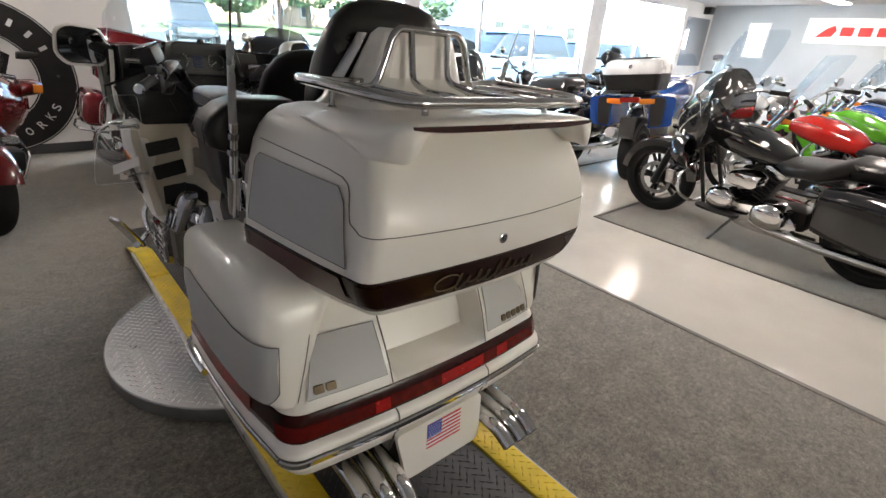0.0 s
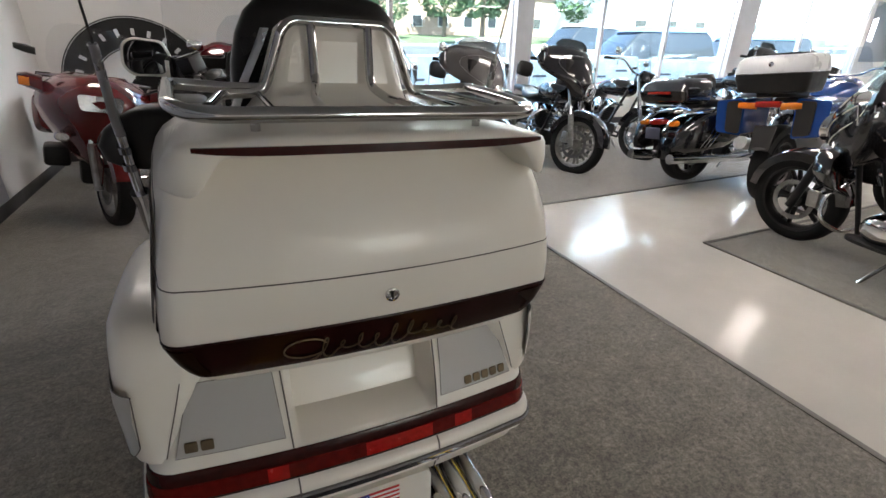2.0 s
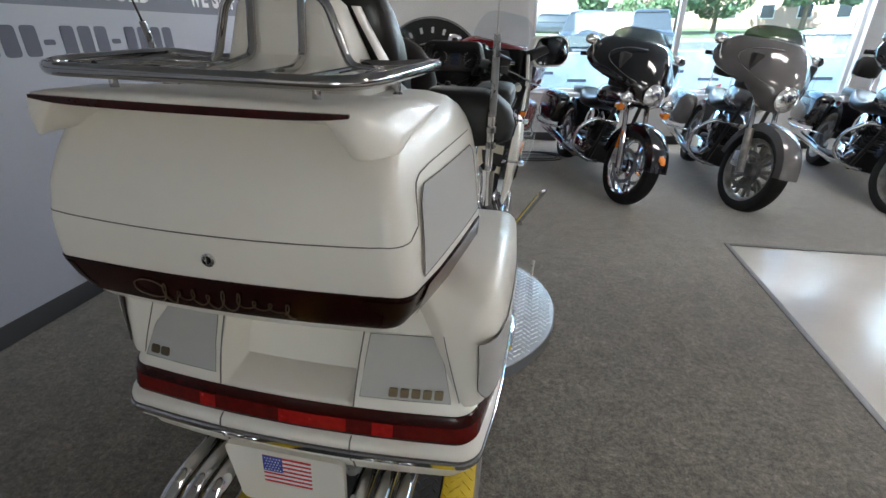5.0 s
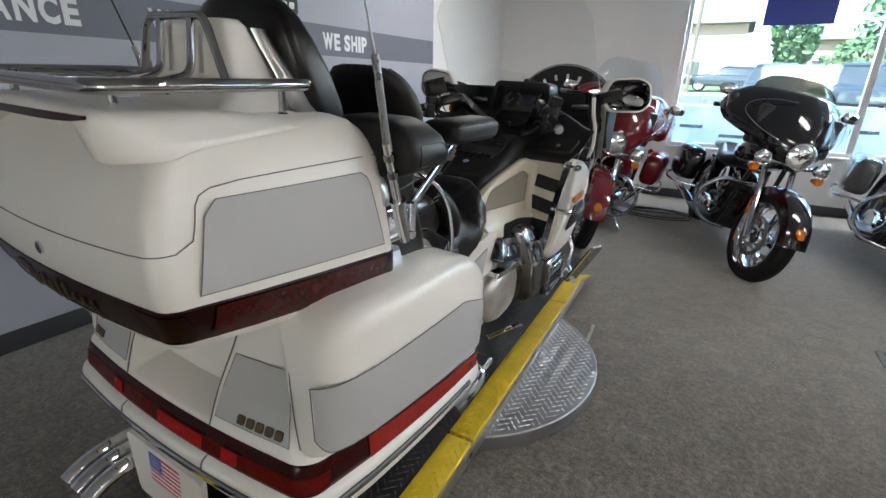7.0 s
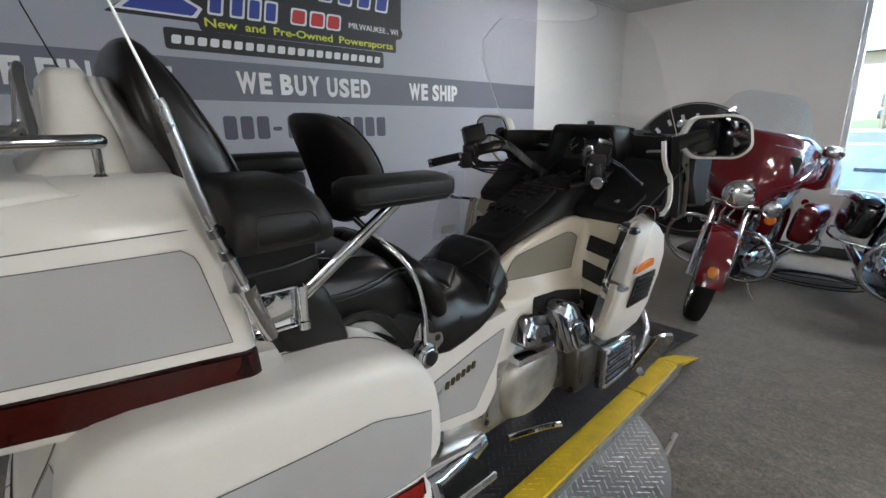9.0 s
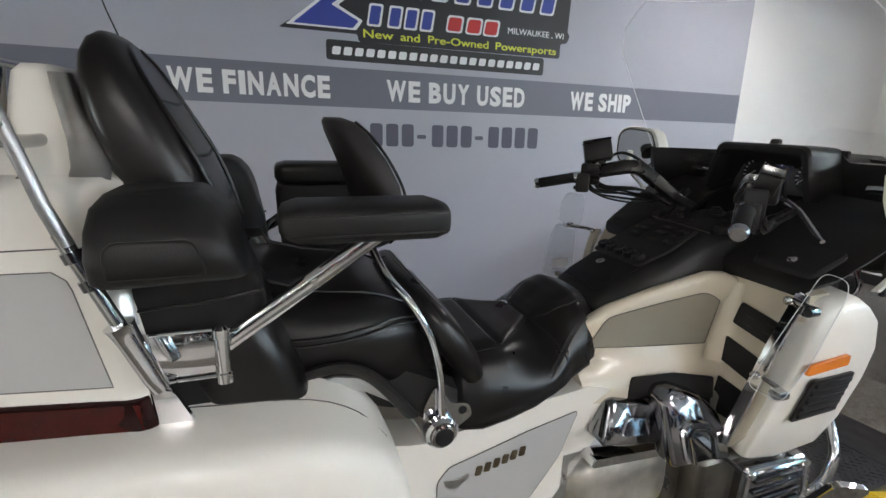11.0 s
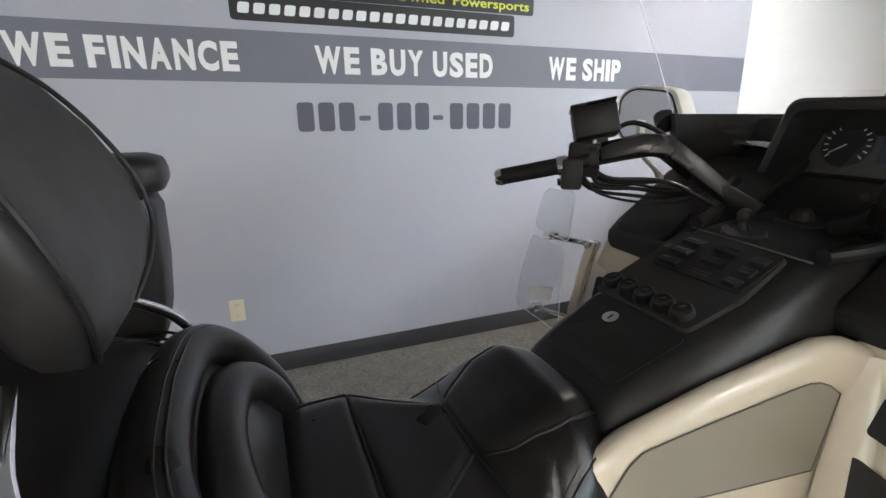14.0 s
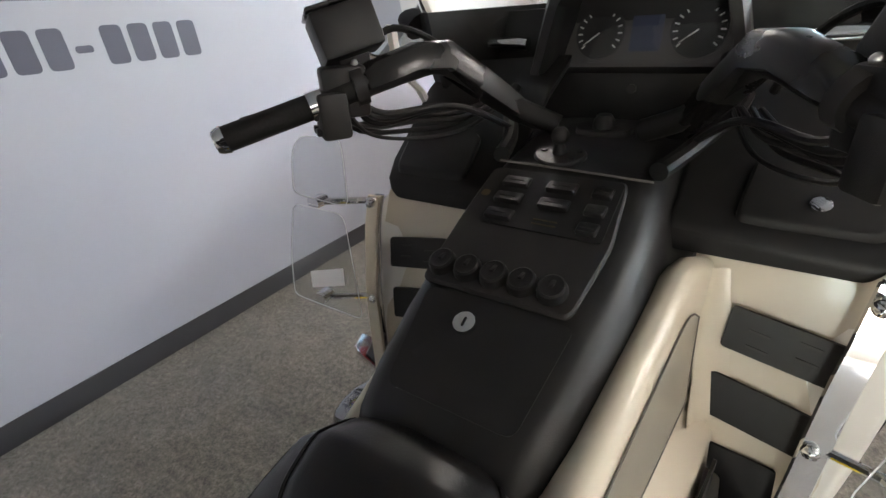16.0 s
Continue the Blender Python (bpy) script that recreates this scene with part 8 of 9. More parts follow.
        sc = P("windscreen", loft([[V(w * f, 0.565 - 0.19 * abs(f) ** 2.2 * (w / 0.3) - (z - 1.25) * 0.75, z) for f in (-1, -0.75, -0.4, 0, 0.4, 0.75, 1)] for z, w in ((1.262, 0.31), (1.27 + tall * 0.5, 0.28), (1.27 + tall, 0.21), (1.27 + tall * 1.15, 0.13))], False, False), screen or SMOKE, "low smoked windscreen", fa)
        sc.modifiers.new("thickness", "SOLIDIFY").thickness = 0.004
        sc.visible_shadow = False
        for s in (-1, 1):
            P("fairing_stripe", tube([(s * 0.10, 0.612, 1.225), (s * 0.24, 0.565, 1.215), (s * 0.335, 0.495, 1.17), (s * 0.35, 0.505, 1.10), (s * 0.27, 0.625, 1.02), (s * 0.17, 0.715, 0.975)], 0.0025, 6, 5), CHROME, "thin pinstripe", fa)
        front.append(round_lamp(P, "headlamp", 0, 0.75, 0.90, 0.088))
    else:
        front.append(P("headlamp_nacelle", body_y([(0.46, 0, 0.95, 0.06, 0.07, 2.6), (0.54, 0, 0.95, 0.12, 0.12, 2.4), (0.64, 0, 0.945, 0.12, 0.11, 2.2), (0.68, 0, 0.94, 0.10, 0.10, 2)]), paint, "headlamp nacelle"))
        front.append(round_lamp(P, "headlamp", 0, 0.685, 0.94, 0.09))
        sc = P("windscreen", loft([[V(w * f, 0.60 - 0.14 * f * f - (z - 1.0) * 0.35, z) for f in (-1, -0.75, -0.4, 0, 0.4, 0.75, 1)] for z, w in ((0.98, 0.20), (1.08, 0.26), (1.22, 0.27), (1.34, 0.24), (1.40, 0.16))], False, False), SCREEN, "tall clear windscreen")
        front.append(sc)
        sc.modifiers.new("thickness", "SOLIDIFY").thickness = 0.004
        sc.visible_shadow = False
    if aux:
        lb = P("lamp_bar", tube([(-0.22, 0.66, 0.845), (-0.1, 0.70, 0.83), (0.1, 0.70, 0.83), (0.22, 0.66, 0.845)], 0.014, 8, 4), CHROME, "chrome lamp bar")
        front.append(lb)
        for s in (-1, 1):
            front.append(round_lamp(P, "passing_lamp", s * 0.205, 0.705, 0.845, 0.052, "small round passing lamp"))
            P("turn_lamp", body_y([(0.64, s * 0.225, 0.775, 0.02, 0.02, 2), (0.70, s * 0.225, 0.775, 0.034, 0.034, 2), (0.715, s * 0.225, 0.775, 0.025, 0.025, 2)]), AMBER, "amber turn lamp", lb)
    if aux and fairing:
        front.append(P("fender_lamp", body_y([(1.10, 0, 0.50, 0.02, 0.012, 2.5), (1.14, 0, 0.475, 0.03, 0.02, 2.6), (1.16, 0, 0.455, 0.02, 0.012, 2.5)]), AMBER, "amber mudguard lamp"))
    if pack:
        tp = P("top_case", loft([[V(u, v, z) for u, v in rround([(-w, -1.28), (w, -1.28), (w * 0.95, -0.90), (-w * 0.95, -0.90)], 0.07, 4)] for z, w in ((0.80, 0.24), (0.83, 0.28), (0.95, 0.29), (1.05, 0.275), (1.10, 0.24), (1.115, 0.2))]), paint, "hard top case")
        P("backrest_pad", body_x([(-0.24, -0.87, 0.98, 0.02, 0.07, 3), (-0.2, -0.87, 0.99, 0.045, 0.10, 3), (0.2, -0.87, 0.99, 0.045, 0.10, 3), (0.24, -0.87, 0.98, 0.02, 0.07, 3)]), LEATHER, "black backrest pad", tp)
        P("case_rail", tube(fillet([(-0.2, -1.25, 1.13), (0.2, -1.25, 1.13), (0.2, -0.95, 1.13), (-0.2, -0.95, 1.13), (-0.2, -1.25, 1.13)], 0.04), 0.007, 8), CHROME, "chrome case rail", tp)
    P("side_stand", tube([(-0.14, 0.10, 0.24), (-0.26, 0.14, 0.10), (-0.36, 0.16, 0.012)], 0.011, 8), CHROME, "side stand")
    steer(front, turn)
    return T


def parked(x, y, heading, lean=12.5):
    """Pose of a motorcycle whose front wheel stands at x, y and that points along heading (degrees from +y, to the left)."""
    return pose(x, y, 0, 0, 0, heading) @ Matrix.Translation((0, -0.80, 0)) @ pose(0, 0, 0, 0, -lean, 0)


dresser("gloss black touring motorcycle with twin passing lamps and chrome fork", BLACKG, parked(1.13, 3.55, 180 + 12), turn=12, aux=True, lowers=False, pack=False, sissy=False)
dresser("charcoal grey touring motorcycle with a small backrest by the window", CHARC, parked(2.03, 3.59, 180 - 5), turn=20, aux=False, sissy=True, rim=CASTAL, wheelr=0.34)
dresser("black bagger motorcycle with a batwing fairing and small backrest", BLACKG, parked(3.17, 3.62, 180 - 11), turn=28, aux=False, sissy=True, rim=CASTAL, wheelr=0.335)
dresser("black motorcycle with a tall clear windscreen and chrome engine", BLACKG, parked(4.42, 3.80, 180 - 4), turn=25, fairing=False, aux=False, rim=CHROME)
dresser("wine red touring motorcycle with clear windscreen and top case", WINE, parked(-0.12, 3.60, 180 - 1), turn=18, aux=True, pack=True, lowers=False, tall=0.22, screen=SCREEN)
dresser("black touring motorcycle parked close to the far windows", BLACKG, parked(7.3, 4.1, 175), turn=30, aux=False)
dresser("black motorcycle with a clear windscreen in the far row", BLACKG, parked(8.8, 4.0, 185), turn=8, fairing=False, aux=True)


# red sport tourer with full fairing
def sport_tourer(m):
    T = thing("sport_touring_motorcycle", "metallic red sport touring motorcycle with a full fairing", "motorcycle", m)
    P = maker(T)
    front = fork_and_wheel(P, T, 0.76, 0.305, REDMET, fender=False, rim=CASTAL, spokes=3, reflector=False, w=0.12)
    fender = P("front_fender", arc_shell(0, 0.76, 0.305, 0.325, 0.085, 20, 150, crown=0.03), REDMET, "red front mudguard")
    sides = [P("fender_side", slab([(0.60, 0.30), (0.70, 0.25), (0.80, 0.34), (0.86, 0.52), (0.70, 0.62), (0.58, 0.52)], lambda u, v, w, s=s: V(s * (0.088 + w), u, v), 0.008, 0.03), REDMET) for s in (-1, 1)]
    steer(front + [fender] + sides, 13)
    wheel("rear_wheel", 0, -0.73, 0.305, 0.305, 0.15, T, SILVERP, 3)
    rings = []
    for z, w, yf, yb in ((0.42, 0.16, 0.62, 0.0), (0.50, 0.22, 0.64, -0.02), (0.62, 0.30, 0.66, -0.05), (0.74, 0.36, 0.72, -0.05), (0.84, 0.39, 0.76, 0.0), (0.92, 0.385, 0.76, 0.10), (1.00, 0.33, 0.72, 0.25), (1.06, 0.25, 0.66, 0.35), (1.09, 0.18, 0.60, 0.40)):
        out = [(w * f, yf - 0.34 * abs(f) ** 2.4) for f in (-1, -0.85, -0.65, -0.4, -0.2, 0, 0.2, 0.4, 0.65, 0.85, 1)]
        rings.append([V(u, v, z) for u, v in out + [(w * 0.9, yb), (0, yb), (-w * 0.9, yb)]])
    fa = P("fairing", loft(rings), REDMET, "metallic red full fairing", angle=60)
    hl = P("headlamp", slab([(-0.125, 0.86), (0.125, 0.86), (0.14, 0.97), (-0.14, 0.97)], lambda u, v, w: V(u, 0.735 - (v - 0.86) * 0.12 + w - 0.6 * u * u, v), 0.035, 0.03), LAMPGL, "wide rectangular headlamp", fa)
    P("lamp_centre", slab([(-0.03, 0.94), (0.03, 0.94), (0.03, 0.965), (-0.03, 0.965)], lambda u, v, w: V(u, 0.764 - (v - 0.86) * 0.12 + w, v), 0.004), WHITEPR, "", hl)
    for s in (-1, 1):
        P("mirror_pod", body_x([(s * 0.33, 0.42, 0.98, 0.10, 0.06, 2.6), (s * 0.42, 0.40, 1.0, 0.09, 0.055, 2.6), (s * 0.47, 0.38, 1.0, 0.05, 0.04, 2.4)]), REDMET, "red mirror pod", fa)
        P("turn_lamp", body_x([(s * 0.40, 0.485, 0.995, 0.02, 0.03, 2.4), (s * 0.46, 0.455, 0.995, 0.02, 0.03, 2.4)]), AMBER, "amber turn lamp", fa)
        P("fog_lamp", body_y([(0.50, s * 0.24, 0.64, 0.03, 0.03, 2), (0.60, s * 0.24, 0.64, 0.05, 0.035, 2.4), (0.612, s * 0.24, 0.64, 0.04, 0.025, 2.4)]), LAMPGL, "small oval lamp", fa)
        P("cylinder_head", box(min(s * 0.2, s * 0.37), max(s * 0.2, s * 0.37), 0.12, 0.36, 0.36, 0.52, 0.03), BLACKP, "black cylinder head")
        P("pannier", body_y([(-1.05, s * 0.34, 0.62, 0.08, 0.14, 3.4), (-1.02, s * 0.34, 0.63, 0.12, 0.18, 4), (-0.65, s * 0.34, 0.64, 0.12, 0.18, 4), (-0.60, s * 0.34, 0.64, 0.08, 0.14, 3.4)]), REDMET, "red hard pannier")
    sc = P("windscreen", loft([[V(w * f, 0.58 - 0.30 * f * f - (z - 1.05) * 0.62, z) for f in (-1, -0.8, -0.5, -0.2, 0, 0.2, 0.5, 0.8, 1)] for z, w in ((1.04, 0.26), (1.15, 0.31), (1.30, 0.30), (1.40, 0.25), (1.44, 0.17))], False, False), CLEARP, "tall clear windscreen", fa)
    sc.modifiers.new("thickness", "SOLIDIFY").thickness = 0.004
    sc.visible_shadow = False
    P("screen_edge", tube([(-0.26, 0.30, 1.045), (-0.13, 0.52, 1.06), (0, 0.575, 1.07), (0.13, 0.52, 1.06), (0.26, 0.30, 1.045)], 0.006, 6, 4), BLACKP, "", sc)
    bars(P, 0.30, 1.0, 0.36, 0.05, 0.14)
    for s in (-1, 1):
        P("bar_mirror", body_x([(s * 0.36, 0.30, 1.20, 0.02, 0.025, 2.6), (s * 0.41, 0.30, 1.21, 0.03, 0.03, 2.8), (s * 0.48, 0.30, 1.22, 0.02, 0.02, 2.6)]), BLACKP, "black bar-end mirror")
    P("fuel_tank", body_y([(-0.22, 0, 0.82, 0.10, 0.06, 2.4), (-0.1, 0, 0.86, 0.19, 0.12, 2.6), (0.12, 0, 0.90, 0.21, 0.13, 2.6), (0.28, 0, 0.90, 0.16, 0.10, 2.4)]), REDMET, "red fuel tank")
    P("seat", body_y([(-0.90, 0, 0.84, 0.09, 0.03, 2.6), (-0.85, 0, 0.84, 0.15, 0.05, 3), (-0.55, 0, 0.83, 0.165, 0.05, 3), (-0.35, 0, 0.78, 0.16, 0.05, 3), (-0.15, 0, 0.80, 0.10, 0.04, 2.6)]), LEATHER, "black seat")
    P("engine", box(-0.15, 0.15, -0.2, 0.38, 0.22, 0.60, 0.04), BLACKP, "black engine")
    P("crash_bar", tube(fillet([(-0.1, 0.40, 0.30), (-0.34, 0.36, 0.30), (-0.40, 0.30, 0.50), (-0.32, 0.30, 0.62)], 0.05), 0.013, 8), CHROME)
    P("side_stand", tube([(-0.14, 0.02, 0.26), (-0.28, 0.06, 0.012)], 0.012, 8), STEEL, "side stand")
    return T


sport_tourer(pose(-1.17, 3.63, 0, 0, 0, 180 + 12) @ Matrix.Translation((0, -0.76, 0)) @ pose(0, 0, 0, 0, -11, 0))


# black bagger seen from behind
def bagger(m):
    T = thing("bagger_motorcycle", "gloss black bagger motorcycle with a long tail and trunk", "motorcycle", m)
    P = maker(T)
    fork_and_wheel(P, T, 0.84, 0.325, BLACKG, rim=CHROME, reflector=False)
    wheel("rear_wheel", 0, -0.82, 0.32, 0.32, 0.17, T, BLACKP)
    v_twin(P, BLACKP)
    P("rear_fender", arc_shell(0, -0.82, 0.32, 0.36, 0.12, 10, 190), BLACKG, "black rear mudguard")
    P("fuel_tank", body_y([(-0.10, 0, 0.80, 0.09, 0.05, 2.4), (0.05, 0, 0.83, 0.17, 0.11, 2.6), (0.25, 0, 0.85, 0.17, 0.12, 2.5), (0.46, 0, 0.85, 0.09, 0.07, 2.2)]), BLACKG, "black fuel tank")
    P("seat", body_y([(-0.82, 0, 0.80, 0.10, 0.05, 2.6), (-0.72, 0, 0.80, 0.17, 0.06, 3), (-0.45, 0, 0.74, 0.18, 0.07, 3), (-0.22, 0, 0.72, 0.17, 0.06, 3), (-0.08, 0, 0.76, 0.08, 0.03, 2.6)]), LEATHER, "black leather seat")
    for s in (1, -1):
        b = P("saddlebag", body_y([(-1.30, s * 0.25, 0.42, 0.03, 0.06, 2.6), (-1.22, s * 0.27, 0.47, 0.08, 0.13, 3), (-1.05, s * 0.29, 0.53, 0.11, 0.18, 3.4), (-0.75, s * 0.29, 0.56, 0.12, 0.19, 3.4), (-0.58, s * 0.27, 0.55, 0.09, 0.15, 3)]), BLACKG, "swept black saddlebag")
        for k in range(3):
            P("bag_stripe", tube([(s * (0.39 + 0.006 * k), -1.10 + 0.05 * k, 0.40), (s * (0.405 + 0.004 * k), -1.0 + 0.05 * k, 0.52), (s * 0.40, -0.92 + 0.05 * k, 0.66)], 0.004, 6), CHROME, "", b)
        P("exhaust", tube([(s * 0.15, 0.20, 0.30), (s * 0.20, -0.2, 0.24), (s * 0.24, -0.6, 0.25), (s * 0.26, -1.34, 0.29)], (0.03, 0.05), 14, 4), CHROME, "long chrome exhaust")
        P("turn_lamp", body_y([(-1.29, s * 0.19, 0.62, 0.035, 0.02, 2.6), (-1.24, s * 0.19, 0.625, 0.045, 0.03, 2.6)]), AMBER, "amber rear turn lamp")
        side_mirror(P, s, 0.42, 0.30, 1.12)
        P("passenger_grip", tube(fillet([(s * 0.12, -1.20, 0.72), (s * 0.30, -1.16, 0.74), (s * 0.33, -0.9, 0.76), (s * 0.22, -0.8, 0.76)], 0.06), 0.012, 8), CHROME, "chrome grab rail")
    P("tail_lamp", body_y([(-1.33, 0, 0.63, 0.06, 0.02, 3), (-1.30, 0, 0.635, 0.10, 0.03, 3), (-1.24, 0, 0.64, 0.10, 0.03, 3)]), REDLENS, "wide red tail lamp")
    pl = P("plate_holder", box(-0.09, 0.09, -1.335, -1.325, 0.47, 0.58, 0.004), NAVYPR, "dark temporary plate")
    tr = P("trunk", loft([[V(u, v, z) for u, v in rround([(-w, y0), (w, y0), (w * 0.92, -0.86), (-w * 0.92, -0.86)], 0.08, 4)] for z, w, y0 in ((0.80, 0.24, -1.22), (0.84, 0.29, -1.28), (0.93, 0.30, -1.31), (1.0, 0.28, -1.27), (1.04, 0.22, -1.20))]), BLACKG, "gloss black top trunk")
    P("trunk_lamp", box(-0.14, 0.14, -1.318, -1.30, 0.90, 0.925, 0.005), REDLENS, "", tr)
    P("backrest", body_x([(-0.22, -0.84, 0.95, 0.03, 0.09, 3), (-0.18, -0.83, 0.96, 0.05, 0.12, 3), (0.18, -0.83, 0.96, 0.05, 0.12, 3), (0.22, -0.84, 0.95, 0.03, 0.09, 3)]), LEATHER, "black backrest pad", tr)
    P("antenna", tube([(-0.24, -1.20, 0.98), (-0.24, -1.26, 1.5)], (0.004, 0.0015), 6), BLACKP, "thin antenna", tr)
    rings = [[V(w * f, yf - 0.2 * abs(f) ** 2.2, z) for f in (-1, -0.75, -0.4, 0, 0.4, 0.75, 1)] + [V(w * 0.9, yf - 0.26, z), V(-w * 0.9, yf - 0.26, z)] for z, w, yf in ((0.84, 0.2, 0.72), (0.92, 0.36, 0.76), (1.0, 0.42, 0.74), (1.10, 0.34, 0.68), (1.16, 0.22, 0.60))]
    P("fairing", loft(rings), BLACKG, "black front fairing", angle=60)
    bars(P, 0.42, 1.0, 0.40, 0.12, 0.26)
    P("side_stand", tube([(-0.14, 0.02, 0.26), (-0.3, 0.06, 0.012)], 0.012, 8), STEEL, "side stand")
    return T


def from_rear(x, y, heading, axle, lean=6.0):
    """Pose of a motorcycle whose rear wheel stands at x, y."""
    return pose(x, y, 0, 0, 0, heading) @ Matrix.Translation((0, axle, 0)) @ pose(0, 0, 0, 0, -lean, 0)


bagger(from_rear(4.27, 2.86, -92, 0.82))


# adventure motorcycle with hard cases
def adventure(m):
    T = thing("adventure_motorcycle", "blue adventure motorcycle with a silver and black top case", "motorcycle", m)
    P = maker(T)
    fork_and_wheel(P, T, 0.80, 0.33, BLUEPA, rim=BLACKP, reflector=False)
    wheel("rear_wheel", 0, -0.75, 0.32, 0.32, 0.16, T, BLACKP)
    P("engine", join(box(-0.16, 0.16, -0.2, 0.35, 0.25, 0.62, 0.04), box(-0.36, 0.36, 0.02, 0.22, 0.42, 0.56, 0.03)), STEEL, "flat twin engine")
    P("fuel_tank", body_y([(-0.12, 0, 0.88, 0.10, 0.06, 2.4), (0.05, 0, 0.92, 0.2, 0.13, 2.6), (0.30, 0, 0.95, 0.22, 0.14, 2.6), (0.5, 0, 0.92, 0.14, 0.10, 2.4), (0.75, 0, 0.85, 0.05, 0.03, 2.2)]), BLUEPA, "blue fuel tank")
    P("seat", body_y([(-0.72, 0, 0.92, 0.10, 0.03, 2.6), (-0.62, 0, 0.92, 0.16, 0.05, 3), (-0.3, 0, 0.86, 0.16, 0.05, 3), (-0.08, 0, 0.87, 0.10, 0.04, 2.6)]), LEATHER, "black seat")
    for s in (1, -1):
        c = P("pannier", loft([[V(s * u, y, v) for u, v in rround([(0.20, 0.62), (0.43, 0.65), (0.45, 0.93), (0.20, 0.95)], 0.03, 3)] for y in (-1.02, -0.56)]), BLUEPA, "blue and grey hard pannier")
        P("pannier_back", slab([(0.215, 0.64), (0.34, 0.655), (0.35, 0.925), (0.215, 0.932)], lambda u, v, w, s=s: V(s * u, -1.022 - w, v), 0.012, 0.03), DGREY, "grey pannier panel", c)
        P("turn_lamp", body_x([(s * 0.10, -1.03, 0.885, 0.02, 0.028, 2.4), (s * 0.25, -1.02, 0.89, 0.02, 0.028, 2.4)]), AMBER, "amber rear turn lamp")
        side_mirror(P, s, 0.42, 0.38, 1.30)
    P("tail_lamp", box(-0.10, 0.10, -1.07, -1.0, 0.875, 0.93, 0.012), REDLENS, "red tail lamp")
    P("plate_holder", slab([(-0.08, 0.52), (0.08, 0.52), (0.09, 0.72), (-0.09, 0.72)], lambda u, v, w: V(u, -1.0 - (0.75 - v) * 0.3 - w, v), 0.008, 0.01), DGREY, "grey plate holder")
    P("rear_fender", arc_shell(0, -0.75, 0.32, 0.37, 0.09, 80, 150), BLACKP, "black mudguard")
    tc = P("top_case", loft([[V(u, v, z) for u, v in rround([(-w, y0), (w, y0), (w * 0.9, -0.66), (-w * 0.9, -0.66)], 0.06, 4)] for z, w, y0 in ((0.985, 0.22, -1.02), (1.0, 0.27, -1.08), (1.12, 0.295, -1.12), (1.15, 0.295, -1.12))]), BLACKP, "hard top case")
    P("case_lid", loft([[V(u, v, z) for u, v in rround([(-w, y0), (w, y0), (w * 0.9, -0.655), (-w * 0.9, -0.655)], 0.06, 4)] for z, w, y0 in ((1.155, 0.30, -1.125), (1.19, 0.30, -1.122), (1.26, 0.285, -1.10), (1.288, 0.26, -1.07), (1.297, 0.22, -1.03))]), SILVERP, "silver case lid", tc)
    P("lid_pad", box(-0.15, 0.15, -0.97, -0.70, 1.297, 1.312, 0.006), BLACKP, "black lid pad", tc)
    P("lid_badge", revolve([(0.02, 0), (0.02, 0.004), (0.002, 0.005)], Matrix.Translation((0, -1.117, 1.225)) @ Matrix.Rotation(radians(90), 4, "X"), 16), CHROME, "round badge", tc)
    P("rack", box(-0.13, 0.13, -1.0, -0.62, 0.955, 0.985, 0.01), BLACKP, "black carrier")
    P("muffler", tube([(-0.16, -0.2, 0.34), (-0.2, -0.5, 0.45), (-0.2, -1.0, 0.56)], (0.04, 0.06), 14, 3), STEEL, "steel muffler")
    bars(P, 0.40, 1.10, 0.42, 0.06, 0.16)
    P("windscreen", slab([(-0.18, 1.08), (0.18, 1.08), (0.14, 1.36), (-0.14, 1.36)], lambda u, v, w: V(u, 0.58 - (v - 1.08) * 0.4 + w, v), 0.005, 0.05), SCREEN, "clear windscreen").visible_shadow = False
    P("side_stand", tube([(-0.14, 0.02, 0.28), (-0.3, 0.06, 0.012)], 0.012, 8), STEEL, "side stand")
    return T


adventure(from_rear(4.40, 2.02, -82, 0.75))


